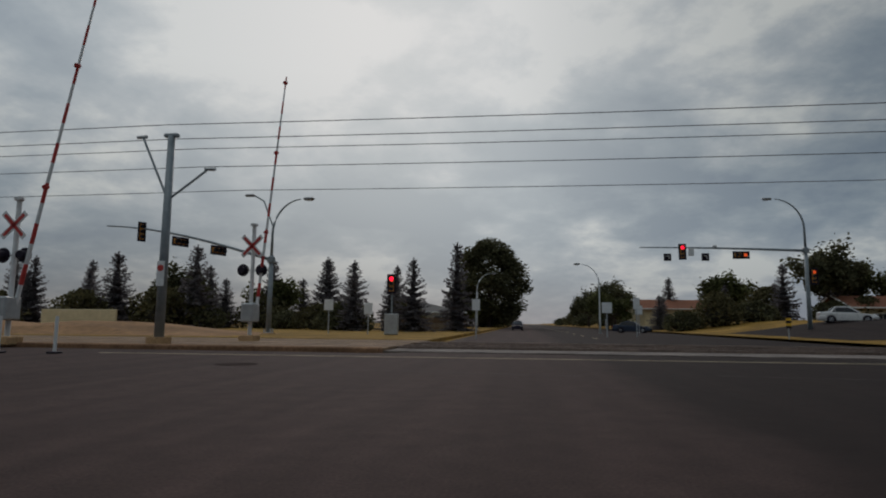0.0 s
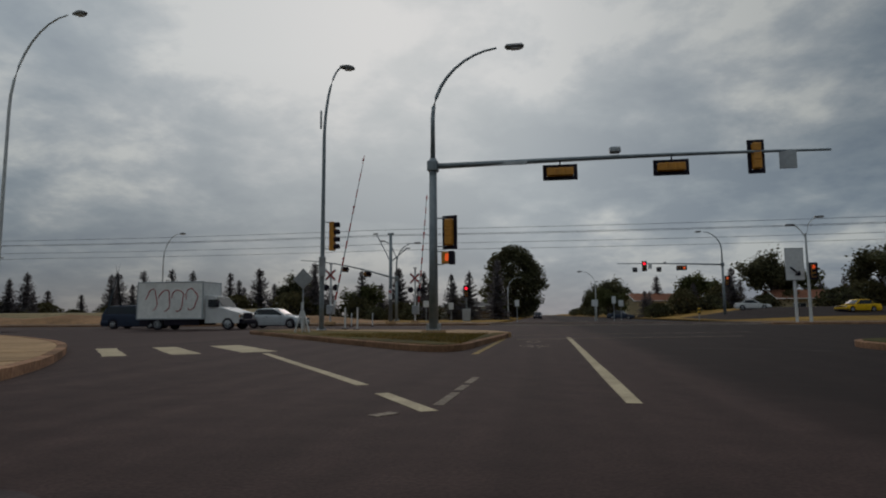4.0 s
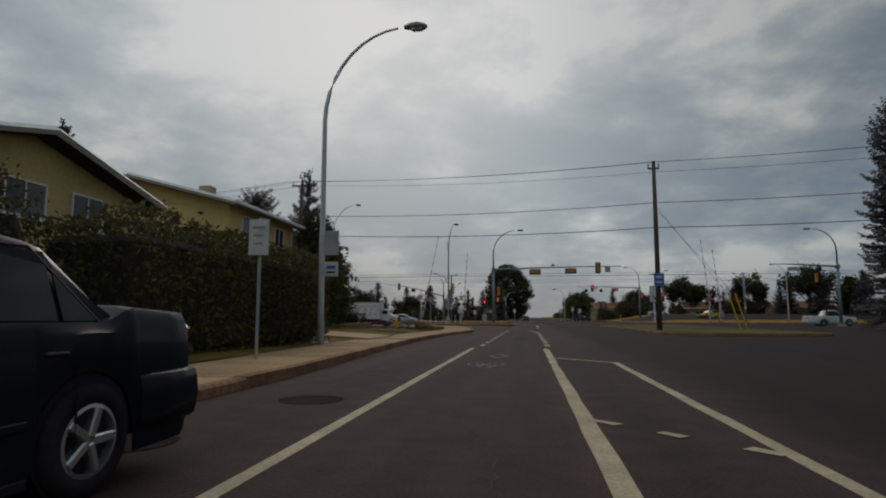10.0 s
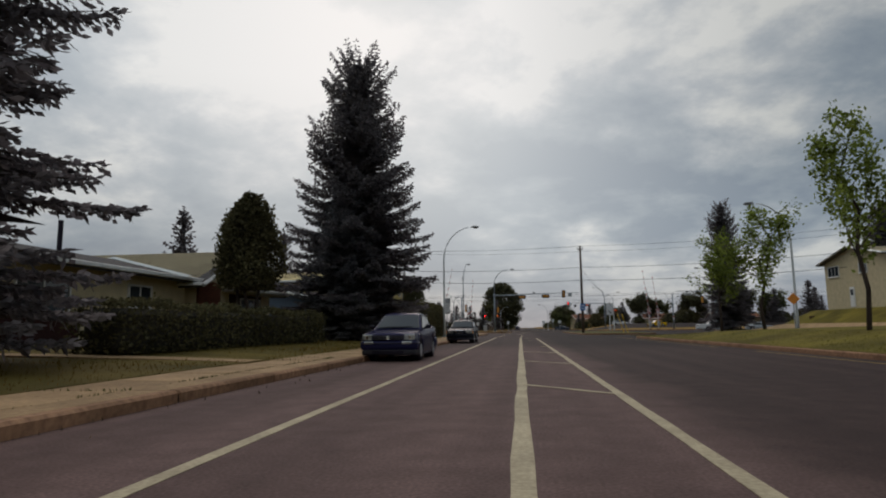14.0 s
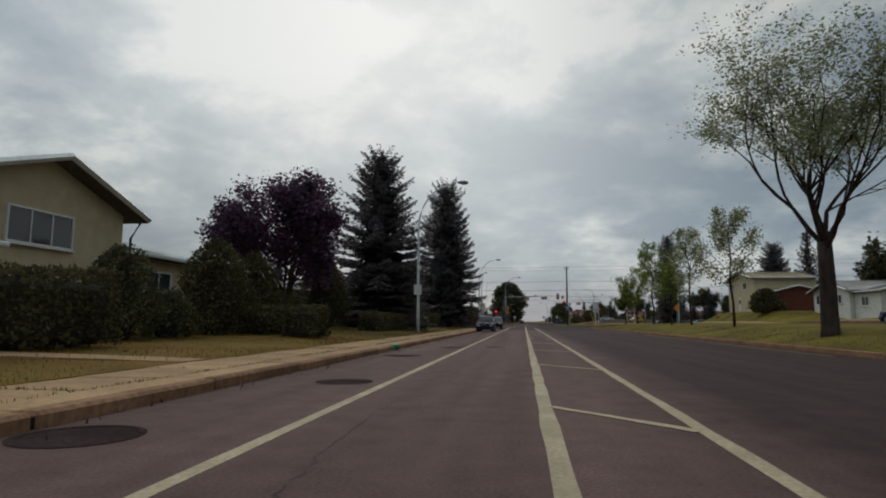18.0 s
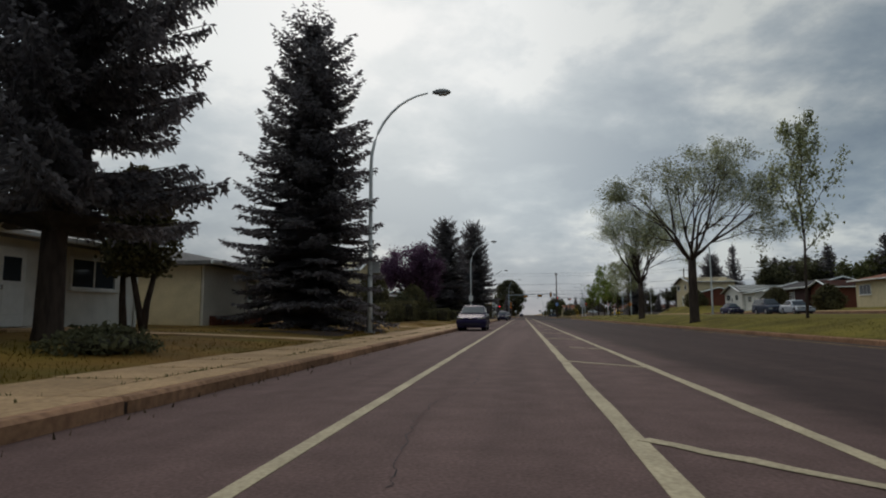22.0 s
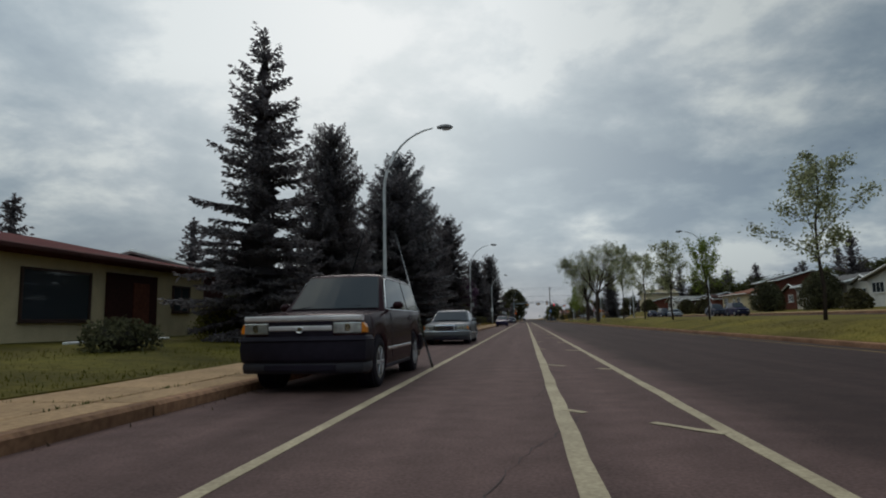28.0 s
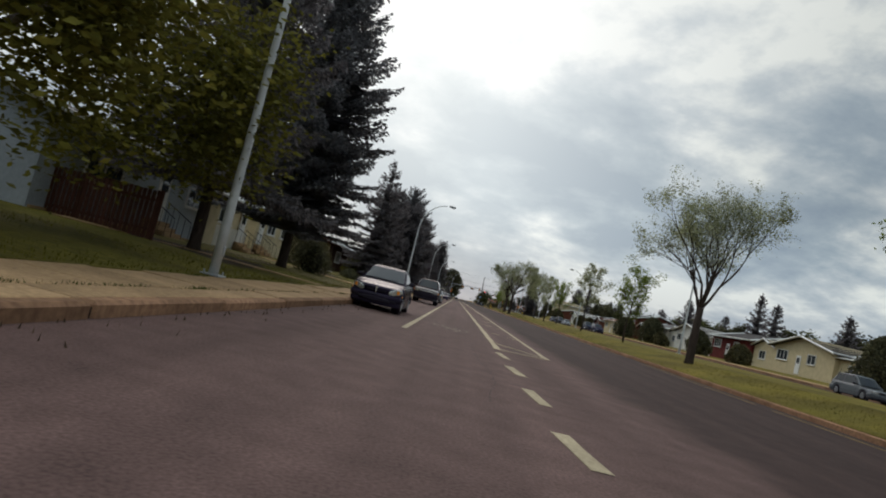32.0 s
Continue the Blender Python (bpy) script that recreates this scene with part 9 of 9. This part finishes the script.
for i, (y, z) in enumerate(((18.0, 8.05), (18.6, 7.7), (20.4, 7.85), (20.6, 7.15), (24.3, 7.0))):
    wire("tram_wire_%d" % (i + 1), "thin overhead tram wire", [(-92, y, z), (-52, y, z), (-12.5, y, z), (33, y, z), (75, y, z), (118, y, z)], 0.016, 0.12)


def wood_pole(x, y, h, label, arms=((0, 0.9),), z=0.15, lean=0.0):
    th = thing("utility_pole", label, "utility pole", pose(x, y, z, 0, lean, 0))
    part("pole", MB().tube([(0, 0, -0.4), (0, 0, h * 0.5), (0, 0, h)], [0.17, 0.15, 0.115], 12), WOODPOLE, th, smooth=True)
    for d, w in arms:
        part("cross_arm", MB().box((0, 0.12, h - 0.45 - d), (0.10, 0.10, 0.12), 0.01), WOODPOLE, th)
        part("cross_arm", MB().box((0, 0.10, h - 0.45 - d), (w * 2, 0.09, 0.11), 0.01), WOODPOLE, th)
        for s in (-0.9, 0, 0.9):
            part("insulator", MB().tube([(s * w, 0.1, h - 0.4 - d), (s * w, 0.1, h - 0.14 - d)], 0.05, 8), SIGN_BACK, th)
    return th


p_ = wood_pole(8.0, -41.6, 10.75, "brown wooden utility pole on the grass island", ((0, 0.35),))
panel_sign(p_, 0.03, -0.2, 3.15, 0.62, 0.78, BLUE, SIGN_BACK)
part("symbol_bar", MB().box((0.03, -0.225, 3.3), (0.36, 0.008, 0.14), 0.002), SIGN_WHITE, p_)
part("symbol_bar", MB().box((0.03, -0.225, 2.98), (0.36, 0.008, 0.10), 0.002), SIGN_WHITE, p_)
wood_pole(-18.4, -35.0, 11.8, "wooden utility pole behind the corner trees", ((0, 0.9),), lean=2)
wood_pole(36, -48, 11.0, "wooden utility pole beyond the service road")
wood_pole(-60, -22, 11.5, "wooden utility pole along the back lane")
for i, (za, zb, off, m) in enumerate(((11.85, 10.85, -0.7, 0.014), (11.85, 10.85, 0.5, 0.011), (11.5, 10.2, 0.6, 0.012), (9.05, 8.2, 0, 0.022), (7.5, 6.6, 0, 0.026))):
    wire("power_wire_%d" % (i + 1), "dark power line between wooden poles", [(-60, -22 + off * 0.3, za), (-18.4 + off, -35, za), (8.0 + off * 0.3, -41.6, zb), (36, -48, zb + 0.4), (90, -60, zb)], m, 0.35)
for i in range(2):
    th = thing("guy_guard", "bright yellow guard on a pole stay", "guy guard", pose(12.5 + i * 0.6, -41.5 + i * 0.6, 0.15))
    part("guard", MB().tube([(0.35, 0, -0.1), (-0.35, 0, 2.3)], 0.045, 8), YELLOW, th)
    part("stay_wire", MB().tube([(-0.35, 0, 2.2), (-4.5 - i * 0.6, 0.1, 8.0)], 0.010, 5), WIRE, th)

# hydrant, cabinet, stones, barricades on the corner and the island
th = thing("fire_hydrant", "yellow fire hydrant on the corner lawn", "hydrant", pose(-7.9, -45.6, 0.16))
part("barrel", MB().tube([(0, 0, -0.05), (0, 0, 0.08), (0, 0, 0.09), (0, 0, 0.50), (0, 0, 0.52), (0, 0, 0.58)], [0.16, 0.16, 0.105, 0.10, 0.14, 0.14], 14), YELLOW, th, smooth=False)
part("bonnet", MB().tube([(0, 0, 0.58), (0, 0, 0.66), (0, 0, 0.72), (0, 0, 0.78)], [0.12, 0.10, 0.05, 0.035], 12), YELLOW, th)
for s in (-1, 1):
    part("outlet", MB().tube([(s * 0.08, 0, 0.42), (s * 0.19, 0, 0.42)], 0.055, 10), YELLOW, th)
part("outlet", MB().tube([(0, -0.08, 0.38), (0, -0.20, 0.38)], 0.075, 10), YELLOW, th)


DRY_PLANT = mat("dry_plant", ((0.34, 0.27, 0.15), (0.20, 0.16, 0.09)), 4, 0.9, 0, island=0.3, through_light=0.3)


def stone(x, y, z, s, seed):
    rng = random.Random(seed)
    bm = bmesh.new()
    bmesh.ops.create_icosphere(bm, subdivisions=2, radius=s)
    for v in bm.verts:
        k = 1 + 0.25 * noise.noise(v.co * 2.2 / s + Vector((seed, 0, 0)))
        v.co = Vector((v.co.x * k * rng.uniform(0.97, 1.03), v.co.y * k, v.co.z * k * 0.62))
    me = bpy.data.meshes.new("stone")
    bm.to_mesh(me)
    bm.free()
    me.materials.append(mat("field_stone", ((0.28, 0.25, 0.21), (0.17, 0.15, 0.13)), 6, 0.9, 0.5, rand=0.2))
    tagged(part("garden_stone", me, None, None, at=pose(x, y, z, 0, 0, seed * 40)), "rounded grey-brown stone in the rockery", "stone", "rockery stones")


for i in range(16):
    stone(-7.2 - (i % 6) * 0.48 + 0.2 * math.sin(i * 3), -44.2 + (i // 6) * 0.6 + 0.25 * math.cos(i * 2), 0.34, 0.19 + 0.10 * ((i * 7) % 4) / 3, i)
shrub(-7.5, -42.8, 1.1, 0.9, 0.42, DRY_PLANT, "dry cream-coloured tuft among the stones", seed=70, z=0.28)
shrub(-9.4, -43.2, 1.3, 1.0, 0.36, LEAF_PLUM, "low dark red-leaved plant in the rockery", seed=72, z=0.34)
shrub(-6.9, -42.3, 0.9, 0.9, 0.34, DRY_PLANT, "small dry tuft among the stones", seed=71, z=0.22)
th = thing("control_cabinet", "grey steel control cabinet on the corner", "cabinet", pose(-17.8, -20.5, 0.15))
part("body", MB().box((0, 0, 0.75), (1.1, 0.6, 1.5), 0.03), SIGN_BACK, th)
part("cabinet_door", MB().box((0, -0.31, 0.75), (0.95, 0.03, 1.3), 0.01), GALV, th)
part("plinth", MB().box((0, 0, 0.0), (1.25, 0.75, 0.14), 0.02), CONCRETE, th)


def barricade(x, y, turn, label):
    th = thing("barricade", label, "barricade", pose(x, y, 0.17, 0, 0, turn))
    for s in (-1, 1):
        part("leg", MB().tube([(s * 0.30, 0, 0), (s * 0.05, 0, 0.85)], 0.035, 6), SIGN_WHITE, th)
    part("leg", MB().tube([(0, 0.35, 0), (0, 0, 0.85)], 0.035, 6), SIGN_WHITE, th)
    part("upright", MB().box((0, 0, 0.65), (0.11, 0.03, 1.1), 0.01), SIGN_WHITE, th)
    return th


b_ = barricade(-9.6, -8.2, 0, "white folding barricade carrying a sign")
part("sign_post", MB().tube([(0, 0.05, 0.0), (0, 0.05, 2.0)], 0.025, 6), GALV, b_)
part("sign_panel", MB().box((0, 0.02, 2.15), (0.62, 0.02, 0.62), 0.01, pose(0, 0, 0, 0, 45, 0)), SIGN_BACK, b_)
for x, y in ((-9.3, -3.6), (-14.4, 13.6), (-12.8, 13.8), (-8.6, -3.9)):
    th = thing("delineator_post", "slim white delineator post", "post", pose(x, y, 0.16 if y < 0 else 0.0))
    part("tube", MB().tube([(0, 0, 0), (0, 0, 1.05)], 0.045, 8), SIGN_WHITE, th)
    part("foot", MB().box((0, 0, 0.03), (0.3, 0.3, 0.06), 0.02), BLACK, th)

# kerb-side drain with green paint
th = thing("kerb_drain", "drain hood marked with bright green paint", "drain", pose(-3.85, -135.6, 0.0))
part("hood", MB().box((-0.05, 0, 0.10), (0.22, 0.62, 0.16), 0.03), GREEN_PLASTIC, th)
part("mouth", MB().box((0.05, 0, 0.07), (0.06, 0.42, 0.10), 0.02), BLACK, th)
part("spray_mark", MB().box((0.45, -0.1, 0.004), (0.5, 0.10, 0.004), 0), GREEN_PLASTIC, th)
part("spray_mark", MB().box((0.9, 0.4, 0.004), (0.4, 0.07, 0.004), 0), GREEN_PLASTIC, th)
structure("survey_mark", MB().box((-1.5, -132.7, 0.004), (0.8, 0.06, 0.004)), GREEN_PLASTIC, "green sprayed survey line on the asphalt", "road marking")


# ---- garden paths and driveways ----
def path(y, w, x1=-12.4, skew=0.0, label="narrow concrete garden path", name="garden_path"):
    rows = []
    for k in range(9):
        x = -5.85 + (x1 + 5.85) * k / 8
        z = lawn_z(x) + 0.026
        yc = y + skew * k / 8
        rows.append([(x, yc - w / 2, z - 0.15), (x, yc - w / 2, z), (x, yc + w / 2, z), (x, yc + w / 2, z - 0.15)])
    sheet(name, rows, CONCRETE, label, "path")


path(-57.6, 3.8, -13.0, label="pale concrete driveway", name="driveway")
for y, sk in ((-77.8, -1.5), (-104.4, -3.0), (-144.0, -3.5), (-157.5, -3.0), (-174.2, -2.5), (-190.0, -2.0), (-198.6, -1.0), (-237.2, -3.0), (-252.2, -6), (-272, 1)):
    path(y, 0.9, skew=sk)

# ---- pavement slabs and kerb stones ----
pave = thing("pavement_left", "pavement of worn concrete slabs beside the street", "pavement", kind="structure")
kerb = thing("kerb_left", "worn concrete kerb stones along the street", "kerb", kind="structure")
rnd = random.Random(11)
slab_me = MB().box((0, 0, 0), (1.25, 1.49, 0.12), 0.012).mesh("slab", CONCRETE)
edge_me = MB().box((0, 0, 0), (0.51, 2.97, 0.12), 0.012).mesh("edge_slab", CONCRETE)
kerb_me = MB()
kerb_me.box((0, 0, 0), (0.20, 2.97, 0.42), 0.035)
kerb_me = kerb_me.mesh("kerb_stone", KERB)
y = -279.0
while y < -73.5:
    o = part("slab", slab_me, None, pave, at=pose(-5.24 + rnd.uniform(-0.01, 0.01), y + 0.75, 0.085 + rnd.uniform(-0.008, 0.008), rnd.uniform(-0.35, 0.35), rnd.uniform(-0.35, 0.35), rnd.uniform(-0.2, 0.2)))
    y += 1.5
y = -279.0
while y < -73.5:
    part("kerb_stone", kerb_me, None, kerb, at=pose(-3.95 + rnd.uniform(-0.012, 0.012), y + 1.5, -0.06 + rnd.uniform(-0.008, 0.006), 0, rnd.uniform(-0.8, 0.8), rnd.uniform(-0.15, 0.15)))
    part("edge_slab", edge_me, None, pave, at=pose(-4.315, y + 1.5, 0.087 + rnd.uniform(-0.006, 0.006), 0, rnd.uniform(-0.3, 0.3), rnd.uniform(-0.1, 0.1)))
    y += 3.0
# round the corner every slab takes its own shape
length, cum = 0.0, [0.0]
for a, b in zip(kline, kline[1:]):
    length += (b - a).length
    cum.append(length)


def on_line(s):
    for i in range(len(kline) - 1):
        if cum[i + 1] >= s:
            t = (s - cum[i]) / (cum[i + 1] - cum[i])
            p = kline[i].lerp(kline[i + 1], t)
            d = (kline[i + 1] - kline[i]).normalized()
            d0 = (kline[max(i, 1)] - kline[max(i, 1) - 1]).normalized()
            return p, (d0 * (1 - t) + d * t).normalized()
    return kline[-1], Vector((-1, 0))


s0 = 460 - 73.5
while s0 < 460 - 73.5 + 90:
    for nm, a, b, z, ln, m_, par in (("slab", 0.21, 1.98, 0.145, 1.5, CONCRETE, pave), ("kerb_stone", 0.0, 0.20, 0.15, 1.5, KERB, kerb)):
        q = []
        for s, off in ((s0 + 0.01, a), (s0 + ln - 0.01, a), (s0 + ln - 0.01, b), (s0 + 0.01, b)):
            p, d = on_line(s)
            q.append((p.x - d.y * off, p.y + d.x * off))
        part(nm, MB().prism(q, -0.2, z + rnd.uniform(-0.006, 0.006)), m_, par)
    s0 += 1.5


# ---- grass blades, weeds and fallen bits ----
def blades(name, label, spots, hgt, material, seed):
    rng = np.random.default_rng(seed)
    P = np.array(spots, dtype=float)
    n = len(P)
    a = rng.random(n) * math.tau
    w = 0.006 + 0.008 * rng.random(n)
    h = hgt * (0.5 + rng.random(n))
    V = np.empty((n, 3, 3))
    V[:, 0] = P + np.stack([np.cos(a) * w, np.sin(a) * w, 0 * a - 0.02], 1)
    V[:, 1] = P - np.stack([np.cos(a) * w, np.sin(a) * w, 0 * a + 0.02], 1)
    V[:, 2] = P + np.stack([rng.normal(0, 0.4, n) * h, rng.normal(0, 0.4, n) * h, h], 1)
    F = np.arange(3 * n).reshape(-1, 3)
    ob = new(name, np_mesh(name, V.reshape(-1, 3), F, material))
    return tagged(ob, label, "grass", kind="stuff")


rng = np.random.default_rng(3)
GRASS_BLADE = mat("grass_blades", ((0.112, 0.100, 0.016), (0.064, 0.060, 0.009)), 0.6, 0.85, 0, island=0.35, big=0.4, through_light=0.45)
LAWN_BLADE = mat("lawn_blades", ((0.120, 0.108, 0.016), (0.066, 0.064, 0.010)), 0.6, 0.85, 0, island=0.3, big=0.3, through_light=0.45)
tone_zone(LAWN_BLADE, 1, -212.0, -204.0, (0.165, 0.090, 0.020), 0.95)
LAWN_WEED = mat("joint_weed", ((0.085, 0.100, 0.022), (0.050, 0.058, 0.014)), 0.6, 0.85, 0, island=0.3, big=0.3, through_light=0.4)
DRY_BLADE = mat("dry_blades", ((0.20, 0.125, 0.035), (0.085, 0.075, 0.02)), 0.8, 0.9, 0, island=0.3, through_light=0.45)
S = []
for _ in range(52000):
    x, y = -5.9 - 5.2 * rng.random() ** 1.6, -277 + 238 * rng.random()
    if y < -74:
        S.append((x, y, lawn_z(x) + 0.02 * math.sin(y * 0.7 - 5.85 - x) + 0.0))
blades("lawn_grass", "short uneven lawn grass beside the pavement", S, 0.05, LAWN_BLADE, 1)
S = []
for _ in range(16000):
    y = -52 + 18 * rng.random()
    d = 0.1 + 5.5 * rng.random() ** 1.3
    S.append((edge_x(y) - d, y, 0.16 + (lawn_z(-5.85 - d) - 0.16) * min(1, max(0, (-26.5 - y) / 8)) + 0.02 * math.sin(y * 0.7 + d)))
blades("corner_grass", "half-dry lawn grass on the corner", S, 0.05, DRY_BLADE, 6)
S = [(9.2 + 2.8 * rng.random() ** 1.5, -277 + 210 * rng.random(), 0.165) for _ in range(30000)]
S = [(x, y, z + rise(x, y)) for x, y, z in S]
blades("median_grass", "short grass on the median", S, 0.045, GRASS_BLADE, 2)
S = []
for _ in range(420):
    yy = -277 + 236 * rng.random()
    xx = rng.choice([-5.86, -4.60, -4.60, -4.60, -5.2])
    if xx == -5.2:
        yy = round(yy / 1.5) * 1.5
    for _ in range(int(rng.integers(8, 40))):
        S.append((xx + rng.normal(0, 0.035) + (rng.uniform(-0.6, 0.6) if xx == -5.2 else 0), yy + rng.normal(0, 0.30 if xx != -5.2 else 0.03), 0.145))
S = [p for p in S if p[1] < -74]
blades("joint_weeds", "weeds growing in the pavement joints", S, 0.030, LAWN_WEED, 3)
S = [(-1.6 - 6 * rng.random() ** 1.3, -18 + 12 * rng.random(), 0.165) for _ in range(22000)]
S = [p for p in S if p[1] > -17.8 + (-1.9 - p[0]) * 1.05 and p[1] < -10.2 - 0.0 * p[0] or (-6 < p[0] < -3.4 and -14 < p[1] < -9.6)]
blades("island_blades", "half-dry grass blades on the island", [p for p in S if p[0] < -1.9], 0.045, DRY_BLADE, 4)
S = []
for _ in range(900):
    S.append((-3.84 + abs(rng.normal(0, 0.22)), -277 + 200 * rng.random(), 0.022))
blades("gutter_litter", "dry leaves and grit in the gutter", S, 0.03, mat("litter", ((0.12, 0.08, 0.05), (0.05, 0.035, 0.025)), 4, 0.95, 0, island=0.5), 5)
